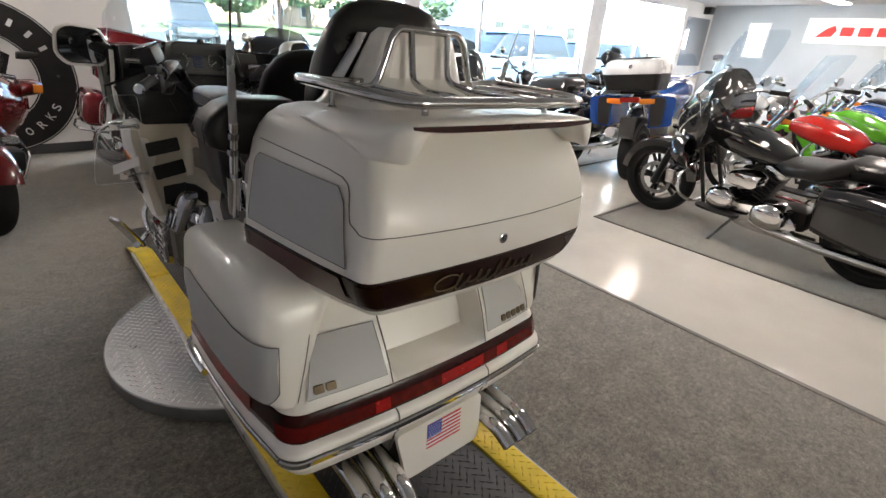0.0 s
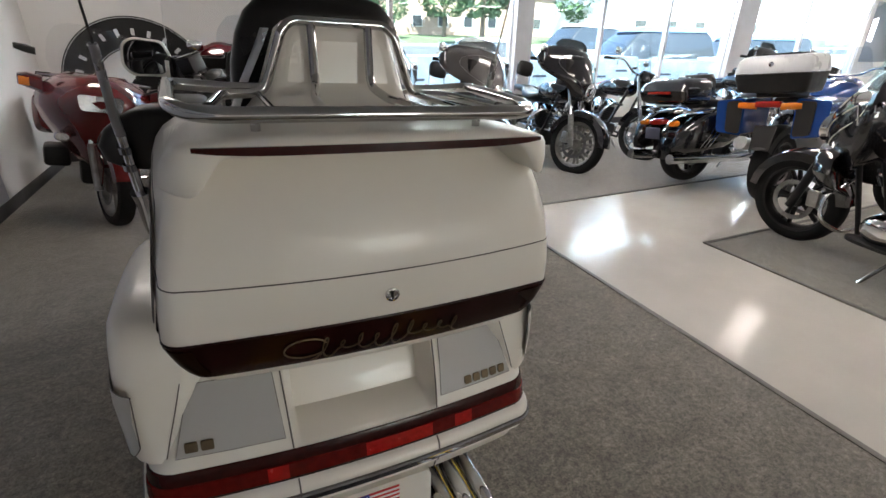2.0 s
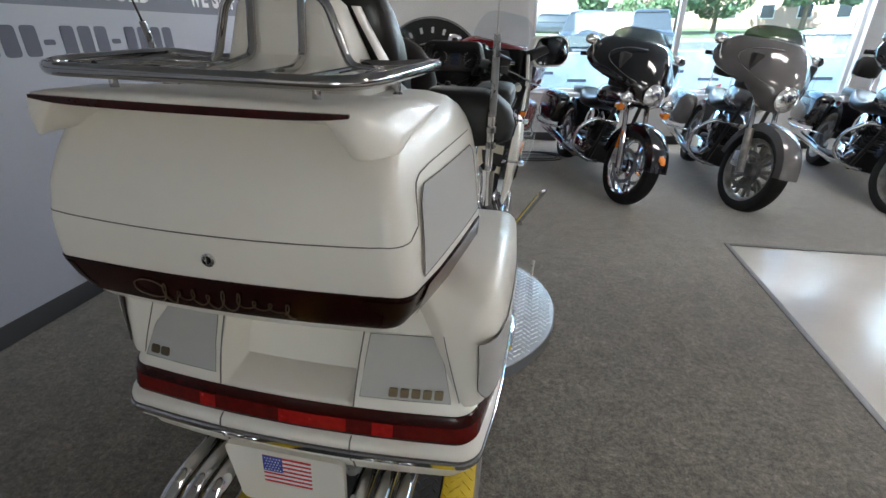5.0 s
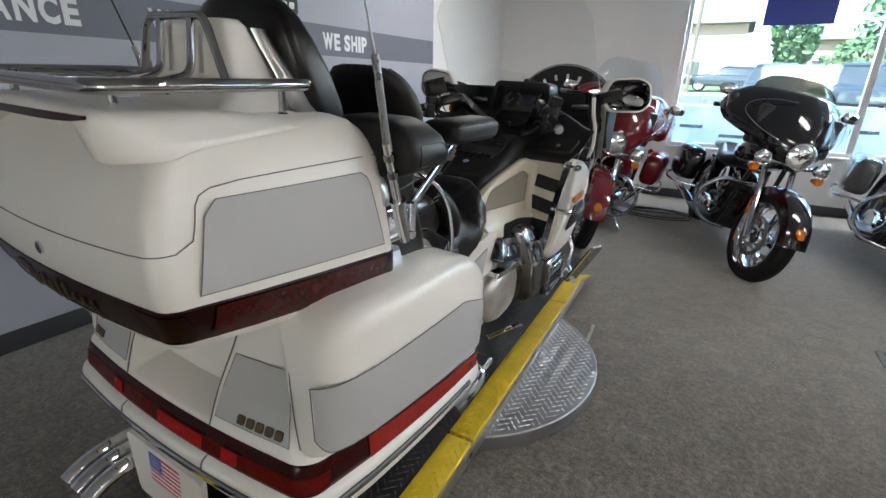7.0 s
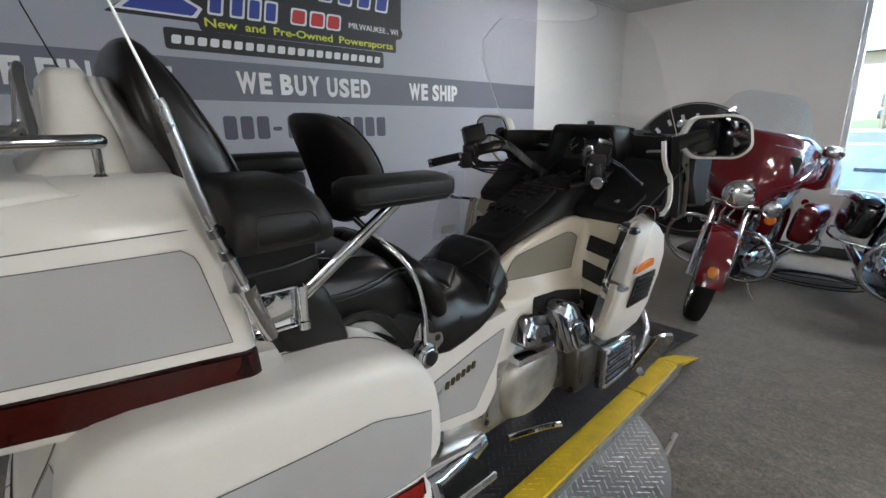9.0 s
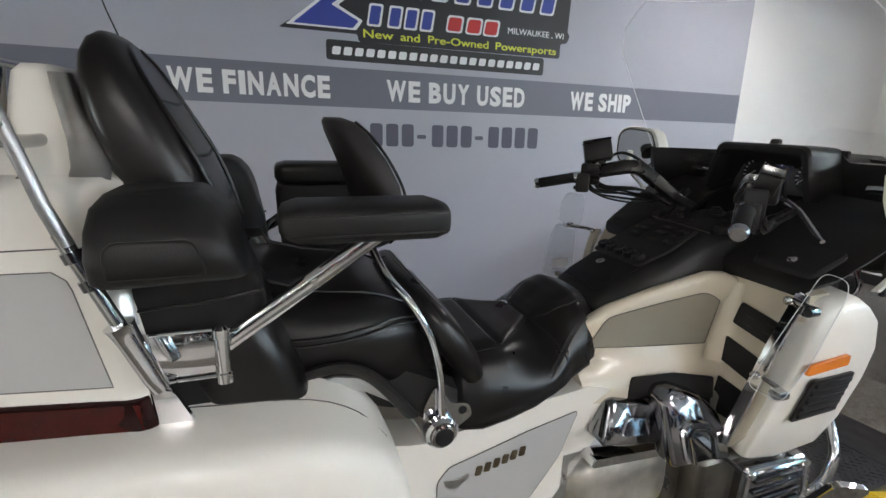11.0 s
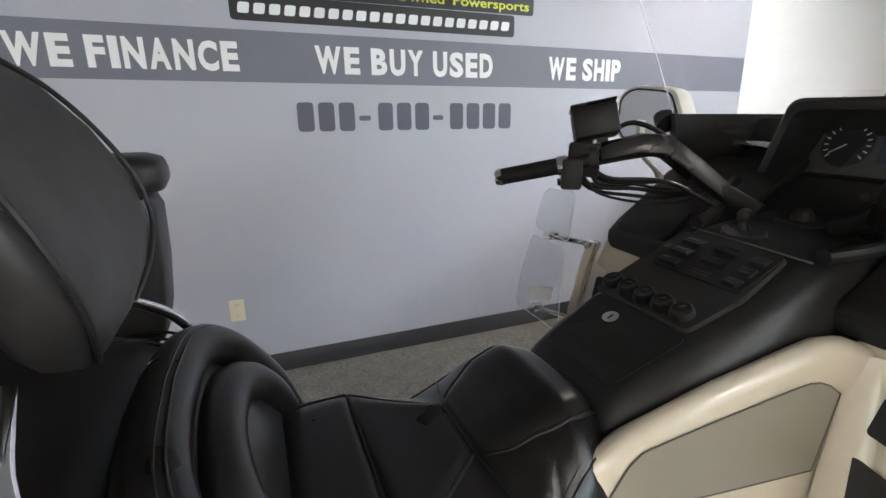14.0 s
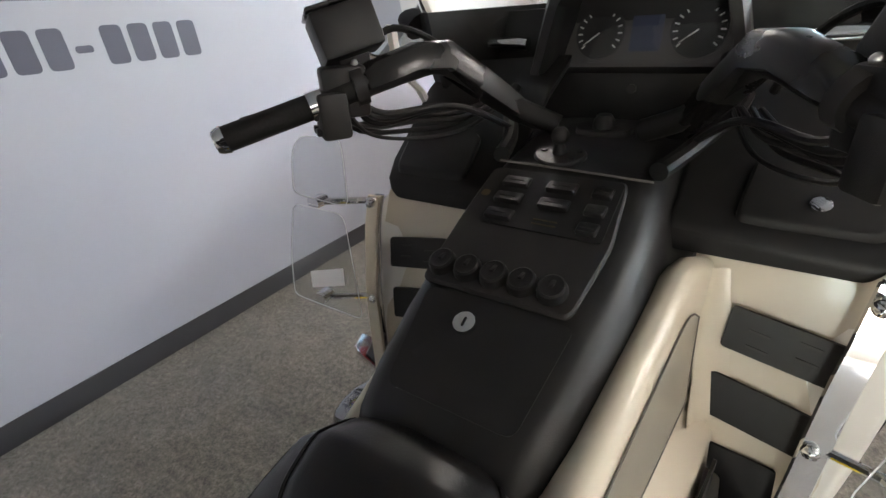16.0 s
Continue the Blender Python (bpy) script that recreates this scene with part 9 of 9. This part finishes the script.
# cruisers on the carpet island
def cruiser(label, paint, m, fairing=False, screen=True, accents=CHROME):
    T = thing("cruiser_motorcycle", label, "motorcycle", m, group="motorcycles on the carpet island")
    P = maker(T)
    fork_and_wheel(P, T, 0.86, 0.33, paint, rim=BLACKP if fairing else STEEL, reflector=False, w=0.13, turn=6, gap=0.11)
    wheel("rear_wheel", 0, -0.80, 0.325, 0.325, 0.18, T, BLACKP)
    v_twin(P, BLACKP)
    P("frame", join(tube([(0.10, 0.50, 0.78), (0.13, 0.34, 0.24), (0.13, -0.5, 0.24)], 0.018, 8), tube([(-0.10, 0.50, 0.78), (-0.13, 0.34, 0.24), (-0.13, -0.5, 0.24)], 0.018, 8)), BLACKP)
    P("rear_fender", arc_shell(0, -0.80, 0.325, 0.36, 0.13, 20, 185), paint, "rear mudguard")
    P("fuel_tank", body_y([(-0.16, 0, 0.71, 0.09, 0.05, 2.4), (-0.06, 0, 0.745, 0.16, 0.085, 2.6), (0.12, 0, 0.785, 0.18, 0.115, 2.5), (0.32, 0, 0.82, 0.15, 0.11, 2.4), (0.46, 0, 0.82, 0.08, 0.06, 2.2)]), paint, "teardrop fuel tank")
    for s in (1, -1):
        P("tank_stripe", tube([(s * 0.14, -0.06, 0.795), (s * 0.155, 0.12, 0.845), (s * 0.13, 0.32, 0.875), (s * 0.07, 0.45, 0.855)], 0.004, 6, 4), accents, "pale tank stripe")
        P("exhaust", tube([(s * 0.12, 0.05, 0.34), (s * 0.16, -0.10, 0.24), (s * 0.2, -0.45, 0.23), (s * 0.22, -1.1, 0.25)], (0.026, 0.040), 14, 4), CHROME, "chrome exhaust pipe")
        P("engine_guard", tube(fillet([(s * 0.08, 0.48, 0.60), (s * 0.30, 0.50, 0.50), (s * 0.34, 0.46, 0.36), (s * 0.2, 0.42, 0.26), (s * 0.06, 0.42, 0.25)], 0.08), 0.014, 10), CHROME, "chrome engine guard")
        P("floorboard", slab(oval(0.16, 0.0, 0.18, 0.055, 2.6, 20), lambda u, v, w, s=s: V(s * (0.24 + v), u, 0.27 + w), 0.02), BLACKP, "floorboard")
        side_mirror(P, s, 0.40, 0.36, 1.16)
        P("turn_lamp", body_y([(0.58, s * 0.2, 0.78, 0.02, 0.02, 2), (0.65, s * 0.2, 0.78, 0.034, 0.034, 2)]), AMBER if not fairing else LAMPGL, "turn lamp")
    P("seat", body_y([(-0.85, 0, 0.75, 0.08, 0.03, 2.6), (-0.75, 0, 0.76, 0.15, 0.06, 3), (-0.55, 0, 0.76, 0.17, 0.07, 3), (-0.42, 0, 0.70, 0.19, 0.06, 3), (-0.22, 0, 0.685, 0.19, 0.055, 3), (-0.10, 0, 0.70, 0.09, 0.03, 2.6)]), LEATHER, "wide black leather seat")
    bars(P, 0.46, 1.0, 0.40, 0.12, 0.26)
    if fairing:
        shape = ((0.62, 0.13, 0.66, 0.50), (0.70, 0.22, 0.72, 0.44), (0.80, 0.28, 0.76, 0.38), (0.90, 0.31, 0.765, 0.35), (1.00, 0.315, 0.735, 0.34), (1.08, 0.30, 0.68, 0.345), (1.16, 0.27, 0.61, 0.36), (1.23, 0.22, 0.54, 0.38), (1.275, 0.16, 0.49, 0.395), (1.295, 0.09, 0.46, 0.405))
        rings = []
        for z, w, yf, yr in shape:
            out = [(w * f, yf - (yf - yr) * 0.92 * abs(f) ** 2.4) for f in (-1, -0.96, -0.88, -0.75, -0.6, -0.4, -0.2, 0, 0.2, 0.4, 0.6, 0.75, 0.88, 0.96, 1)]
            rings.append([V(u, v, z) for u, v in out + [(w * 0.92, yr), (0, yr + 0.03), (-w * 0.92, yr)]])
        fa = P("fairing", loft(rings), paint, "sculpted black headlamp fairing", angle=60)

        def on_fairing(z, f):
            for a, b in zip(shape, shape[1:]):
                if a[0] <= z <= b[0]:
                    k = (z - a[0]) / (b[0] - a[0])
                    w, yf, yr = (a[i] + (b[i] - a[i]) * k for i in (1, 2, 3))
                    return V(w * f, yf - (yf - yr) * 0.92 * abs(f) ** 2.4, z)
        P("air_cleaner", body_x([(-0.27, 0.02, 0.565, 0.03, 0.02, 2.4), (-0.26, 0.02, 0.565, 0.11, 0.05, 2.6), (-0.22, 0.02, 0.565, 0.13, 0.065, 2.6), (-0.12, 0.02, 0.565, 0.12, 0.06, 2.6)]), CHROME, "chrome air cleaner cover")
        for yc, zc, a, b in ((0.17, 0.37, 0.115, 0.092), (-0.20, 0.345, 0.125, 0.10)):
            P("engine_cover", body_x([(-0.275, yc, zc, a * 0.35, b * 0.35, 2.2), (-0.265, yc, zc, a * 0.7, b * 0.7, 2.3), (-0.24, yc, zc, a * 0.92, b * 0.92, 2.4), (-0.19, yc, zc, a, b, 2.4), (-0.12, yc, zc, a, b, 2.4)]), CHROME, "large polished chrome engine cover")
        for s in (-1, 1):
            for path in (((0.72, 0.55), (0.82, 0.62), (0.92, 0.78), (1.02, 0.92), (1.10, 0.95)), ((0.84, 0.45), (0.94, 0.55), (1.04, 0.74), (1.12, 0.90), (1.18, 0.86)), ((0.98, 0.35), (1.08, 0.48), (1.16, 0.62), (1.22, 0.60))):
                P("fairing_flame", tube([on_fairing(z, s * f) for z, f in path], (0.009, 0.002), 8, 5, 0.25), accents, "pale flame graphic", fa)
            P("fairing_wing", loft([[V(s * u, v, z) for u, v in rround([(0.12, y0), (xo, y0 - 0.06), (xo + 0.02, y0 - 0.20), (0.14, y0 - 0.16)], 0.03, 3)] for z, xo, y0 in ((0.50, 0.16, 0.62), (0.56, 0.26, 0.66), (0.66, 0.31, 0.68), (0.74, 0.28, 0.70), (0.80, 0.2, 0.70))]), paint, "black lower fairing", fa)
        round_lamp(P, "headlamp", 0, 0.785, 0.86, 0.085)
        for s in (-1, 1):
            P("saddlebag", body_y([(-1.16, s * 0.29, 0.50, 0.06, 0.11, 3), (-1.12, s * 0.29, 0.51, 0.10, 0.16, 3.6), (-0.90, s * 0.29, 0.52, 0.115, 0.18, 4), (-0.66, s * 0.285, 0.53, 0.11, 0.17, 4), (-0.53, s * 0.28, 0.53, 0.09, 0.15, 3.6), (-0.50, s * 0.275, 0.53, 0.055, 0.11, 3)]), paint, "black hard saddlebag")
    else:
        round_lamp(P, "headlamp", 0, 0.66, 0.90, 0.085)
    if screen:
        sc = P("windscreen", loft([[V(w * f, (0.70 if fairing else 0.60) - (0.22 if fairing else 0.16) * f * f - (z - 1.0) * 0.55, z) for f in (-1, -0.75, -0.4, 0, 0.4, 0.75, 1)] for z, w in (((1.20, 0.30), (1.30, 0.30), (1.42, 0.28), (1.52, 0.23), (1.56, 0.16)) if fairing else ((1.02, 0.16), (1.12, 0.22), (1.26, 0.24), (1.40, 0.21), (1.43, 0.14)))], False, False), SCREEN, "tall clear windscreen")
        sc.modifiers.new("thickness", "SOLIDIFY").thickness = 0.004
        sc.visible_shadow = False
    P("tail_lamp", body_y([(-1.18, 0, 0.56, 0.03, 0.02, 2.6), (-1.14, 0, 0.56, 0.05, 0.035, 2.6)]), REDLENS, "red tail lamp")
    P("side_stand", tube([(-0.14, 0.05, 0.25), (-0.30, 0.16, 0.02), (-0.38, 0.19, 0.012)], 0.011, 8), DKCHROME, "chrome side stand")
    return T


def island(x, y, heading, lean=7.0):
    return pose(x, y, 0, 0, 0, heading) @ Matrix.Translation((0, -0.86, 0)) @ pose(0, 0, 0, 0, -lean, 0)


cruiser("gloss black cruiser with pale flame graphics and clear windscreen", BLACKG, island(3.73, 1.36, -10), True, True, mk("pale_gold_pinstripe", (0.55, 0.50, 0.38), 0.3))
cruiser("bright red cruiser with chrome trim in the island row", REDPA, island(5.0, 1.15, -10), False, True)
cruiser("green cruiser with chrome trim in the island row", GREENPA, island(6.1, 1.10, -12), False, False)
cruiser("blue cruiser with chrome trim in the island row", BLUEPA, island(7.4, 1.15, -12), False, True)
cruiser("black cruiser with clear windscreen at the row's end", BLACKG, island(8.8, 1.3, -14), False, True)
cruiser("white cruiser with black seat behind the tiled aisle", WHITEPA, island(6.9, 2.35, 75), False, False)

# ---- outside ----
def sheet(y0z, x0=-400, x1=400, lift=0.0):
    return loft([[V(x0, y, z + lift), V(x1, y, z + lift), V(x1, y, z - 0.4), V(x0, y, z - 0.4)] for y, z in y0z])


struct("yard", sheet([(-400, -0.15), (YB - 0.15, -0.15)]), CONC, "bright concrete yard behind the shop", "ground")
struct("ground", sheet([(YW + 0.2, -0.15), (14, -0.10), (24, 0.55), (31, 0.85), (34, 1.0), (60, 2.0), (700, 3.0)]), CONC, "bright sunlit concrete parking lot", "ground")
struct("road", sheet([(24, 0.55), (31, 0.85)], lift=0.02), ASPH, "pale grey asphalt street", "road")
struct("lawn", sheet([(33.5, 0.97), (34, 1.0), (60, 2.0), (420, 2.56)], lift=0.05), GRASS, "green front lawns", "lawn")

CRATEM = mk("plastic_wrapped_crate", (0.68, 0.72, 0.76), 0.25, var=0.12, scale=5, bump=0.4, bscale=25)


def crate(x, y, w, h):
    c = thing("shipping_crate", "pale plastic-wrapped shipping crate standing outside the window", "crate", pose(x, y, -0.15), group="crates outside the window")
    part("box", box(-w / 2, w / 2, -0.35, 0.35, 0.012, h, 0.02), CRATEM, c)
    part("pallet", box(-w / 2 + 0.03, w / 2 - 0.03, -0.33, 0.33, 0.0, 0.01), ASPH, c)
    for k in range(3):
        part("print_bar", box(-w * 0.35 + k * w * 0.28, -w * 0.35 + k * w * 0.28 + w * 0.16, -0.354, -0.351, h - 0.28 - 0.1 * (k % 2), h - 0.24 - 0.1 * (k % 2)), NAVYPR, c, "dark print bar")
    part("print_mark", slab([(-0.2, 0.0), (0.2, 0.12), (0.2, 0.2), (-0.2, 0.08)], lambda u, v, q: V(u, -0.352 - q, h - 0.62 + v), 0.002), REDPR, c, "slanted red print mark")


for i, (x, w, h) in enumerate(((0.95, 1.7, 1.22), (2.75, 1.7, 1.25), (4.6, 1.8, 1.18), (6.6, 1.9, 1.24), (8.8, 2.0, 1.16), (11.2, 2.2, 1.2))):
    crate(x, 7.25 + 0.1 * (i % 2), w, h)

CARGL = mk("car_glass", (0.03, 0.035, 0.04), 0.06, var=0.05, coat=0.5)


def car(label, paint, m, length=4.6, h=1.65, name="car"):
    c = thing(name, label, "car", m, group="parked cars")
    L = length / 2
    part("body", body_y([(-L, 0, 0.62, 0.62, 0.22, 4), (-L + 0.1, 0, 0.66, 0.82, 0.34, 4), (-L * 0.4, 0, 0.68, 0.90, 0.38, 4.5), (L * 0.4, 0, 0.66, 0.90, 0.36, 4.5), (L - 0.2, 0, 0.60, 0.84, 0.30, 4), (L, 0, 0.55, 0.66, 0.2, 4)], 28), paint, c)
    part("cabin", loft([[V(u, v, z) for u, v in rround([(-w, y0), (w, y0), (w, y1), (-w, y1)], 0.12, 4)] for z, w, y0, y1 in ((0.98, 0.82, -L * 0.88, L * 0.42), (h * 0.86, 0.72, -L * 0.78, L * 0.18), (h * 0.97, 0.62, -L * 0.70, L * 0.06))]), CARGL, c, "dark car windows")
    part("roof", loft([[V(u, v, z) for u, v in rround([(-w, y0), (w, y0), (w, y1), (-w, y1)], 0.14, 4)] for z, w, y0, y1 in ((h * 0.93, 0.70, -L * 0.76, L * 0.14), (h * 0.985, 0.64, -L * 0.71, L * 0.06), (h, 0.5, -L * 0.62, -L * 0.02))]), paint, c)
    for s in (-1, 1):
        for y in (-L * 0.6, L * 0.6):
            wheel("wheel", s * 0.78, y, 0.33, 0.33, 0.2, c, SILVERP, 5)
        part("headlamp", body_y([(L - 0.16, s * 0.6, 0.68, 0.16, 0.07, 2.6), (L - 0.04, s * 0.56, 0.66, 0.12, 0.05, 2.6)], 16), LAMPGL, c)
        part("tail_lamp", body_y([(-L + 0.02, s * 0.66, 0.78, 0.08, 0.10, 2.6), (-L + 0.12, s * 0.7, 0.78, 0.1, 0.12, 2.6)], 16), REDLENS, c)
    return c


LBLUE = mk("light_blue_car_paint", (0.10, 0.22, 0.42), 0.2, var=0.04, coat=0.7)
car("blue minivan parked outside the shop window", LBLUE, pose(10.6, 10.2, -0.12, 0, 0, 75), 4.8, 1.85)
car("blue estate car parked outside the shop window", LBLUE, pose(15.6, 10.8, -0.12, 0, 0, 80), 4.8, 1.7)
car("white car parked outside the shop window", WHITEPA, pose(6.6, 12.8, -0.1, 0, 0, 70), 4.5, 1.5)
car("silver pickup-sized car in the parking lot", SILVERP, pose(19.5, 13.0, -0.1, 0, 0, 60), 5.0, 1.8)
car("white van parked along the lot", WHITEPA, pose(13.5, 16.5, 0.05, 2, 0, 90), 5.2, 1.95)
car("dark small utility vehicle on the lot", CARGL, pose(2.1, 22.0, 0.42, 3, 0, 165), 3.0, 1.8)
car("dark small utility vehicle on the lot", CARGL, pose(4.8, 22.4, 0.45, 3, 0, 175), 3.0, 1.8)
car("dark car parked at the street", CARGL, pose(0.3, 34.5, 1.05, 2, 0, 90), 4.5, 1.5)

BRICK = mk("pale_brick", (0.42, 0.28, 0.21), 0.9, var=0.15, scale=4, bump=0.4, bscale=25)
SHING = mk("grey_shingle", (0.20, 0.19, 0.19), 0.9, var=0.15, scale=5, bump=0.4, bscale=12)


def house(x, y, z, w, d, h, label, door=True, wall=None):
    t = thing("house", label, "house", pose(x, y, z), group="houses across the street")
    part("wall", box(-w / 2, w / 2, 0, d, 0, h), wall or BRICK, t, "pale wall")
    part("roof", loft([[V(-w / 2 - 0.5, -0.6, h), V(w / 2 + 0.5, -0.6, h), V(w / 2 + 0.5, -0.6, h + 0.15), V(-w / 2 - 0.5, -0.6, h + 0.15)], [V(-w / 2 - 0.5, d / 2, h + 1.6), V(w / 2 + 0.5, d / 2, h + 1.6), V(w / 2 + 0.5, d / 2, h + 1.8), V(-w / 2 - 0.5, d / 2, h + 1.8)], [V(-w / 2 - 0.5, d + 0.6, h), V(w / 2 + 0.5, d + 0.6, h), V(w / 2 + 0.5, d + 0.6, h + 0.15), V(-w / 2 - 0.5, d + 0.6, h + 0.15)]]), SHING, t, "low pitched roof")
    for k in range(int(w / 3)):
        wx = -w / 2 + 1.6 + k * 3
        if door and k == 1:
            part("door", box(wx - 0.5, wx + 0.5, -0.06, 0.02, 0, 2.1, 0.01), REDPR, t, "red front door")
            continue
        wi = part("window", box(wx - 0.6, wx + 0.6, -0.05, 0.02, 0.9, 2.1, 0.01), WHITEPA, t, "white framed window")
        part("pane", box(wx - 0.52, wx + 0.52, -0.07, -0.051, 0.98, 2.02), CARGL, wi)
    return t


house(-4.5, 46, 1.3, 11, 8, 4.8, "pale brick house with a red front door across the street")
house(34, 27, 0.7, 16, 8, 4.2, "white rendered house with framed windows beyond the lot", False, WHITEPA)
house(11, 52, 1.6, 12, 8, 3.6, "pale brick bungalow across the street", False)
house(26, 50, 1.5, 22, 10, 4.5, "long low building across the street", False)
house(52, 52, 1.6, 26, 10, 4.5, "long low building across the street", False)

LEAF = mk("green_leaves", (0.065, 0.125, 0.05), 0.7, var=0.4, scale=3)
BARK = mk("tree_bark", (0.12, 0.09, 0.065), 0.95, var=0.3, scale=15, bump=0.6, bscale=40)


def tree(x, y, z, h, r, seed, narrow=1.0):
    rnd = random.Random(seed)
    t = thing("tree", "leafy green tree across the parking lot", "tree", pose(x, y, z), group="trees across the street")
    bits = [tube([(0, 0, 0), (0.05 * h * 0.1, 0, h * 0.3), (0, 0.1, h * 0.6)], (0.045 * r + 0.06, 0.05), 8)]
    for k in range(6):
        a = k * 1.05 + rnd.random()
        bits.append(tube([(0, 0, h * (0.25 + 0.05 * k)), (math.cos(a) * r * 0.35, math.sin(a) * r * 0.35, h * (0.42 + 0.05 * k)), (math.cos(a) * r * 0.7, math.sin(a) * r * 0.7, h * (0.5 + 0.06 * k))], (0.05, 0.015), 6))
    part("trunk", join(*bits), BARK, t)
    vs, fs = [], []
    for _ in range(1500):
        u, a = rnd.random(), rnd.random() * 2 * math.pi
        zz = rnd.uniform(0.22, 1.0)
        rad = r * (math.sin(math.pi * min(1, (zz - 0.15) / 0.9)) ** 0.7) * narrow * (0.45 + 0.55 * math.sqrt(u)) * (0.85 + 0.3 * noise.noise((math.cos(a) * 1.5, math.sin(a) * 1.5, zz * 4 + seed)))
        c = V(math.cos(a) * rad, math.sin(a) * rad, zz * h)
        sz = rnd.uniform(0.10, 0.24) * (0.5 + 0.12 * h)
        d1 = V(rnd.uniform(-1, 1), rnd.uniform(-1, 1), rnd.uniform(-1, 1)).normalized()
        d2 = d1.orthogonal().normalized()
        i = len(vs)
        vs += [c + d1 * sz, c + d2 * sz * 0.6, c - d1 * sz, c - d2 * sz * 0.6]
        fs.append((i, i + 1, i + 2, i + 3))
    me = bpy.data.meshes.new("crown")
    me.from_pydata(vs, [], fs)
    me.materials.append(LEAF)
    cr = new("crown", me)
    cr.parent = t
    return t


for k, (x, y, z, h, r) in enumerate(((3.4, 36, 1.0, 6.5, 1.6), (9.5, 38, 1.1, 7.5, 3.6), (-8.5, 44, 1.2, 4.5, 2.2), (16.5, 30, 0.8, 8.5, 3.2), (7.0, 37, 1.1, 3.0, 2.4), (27, 32, 0.9, 7.5, 3.6), (38, 40, 1.2, 8, 4), (20, 44, 1.2, 9, 4), (58, 44, 1.3, 9, 4.5), (12.5, 40, 1.2, 5, 3))):
    tree(x, y, z, h, r, k + 3)
pole_w = thing("utility_pole", "tall wooden utility pole by the street", "utility pole", pose(-1.6, 33, 0.95))
part("post", rod((0, 0, 0), (0.05, 0, 8.5), 0.11, 10), BARK, pole_w)
part("crossarm", box(-0.9, 0.9, -0.05, 0.05, 7.9, 8.02), BARK, pole_w)
wb = thing("window_banner", "dark blue poster hanging at the top of the window", "poster")
part("sheet", box(1.02, 1.62, YW - 0.006, YW - 0.002, 1.92, 2.43), BLUEPR, wb)
part("hanging_strip", box(1.02, 1.62, YW - 0.010, YW, 2.43, 2.45), ALUF, wb)
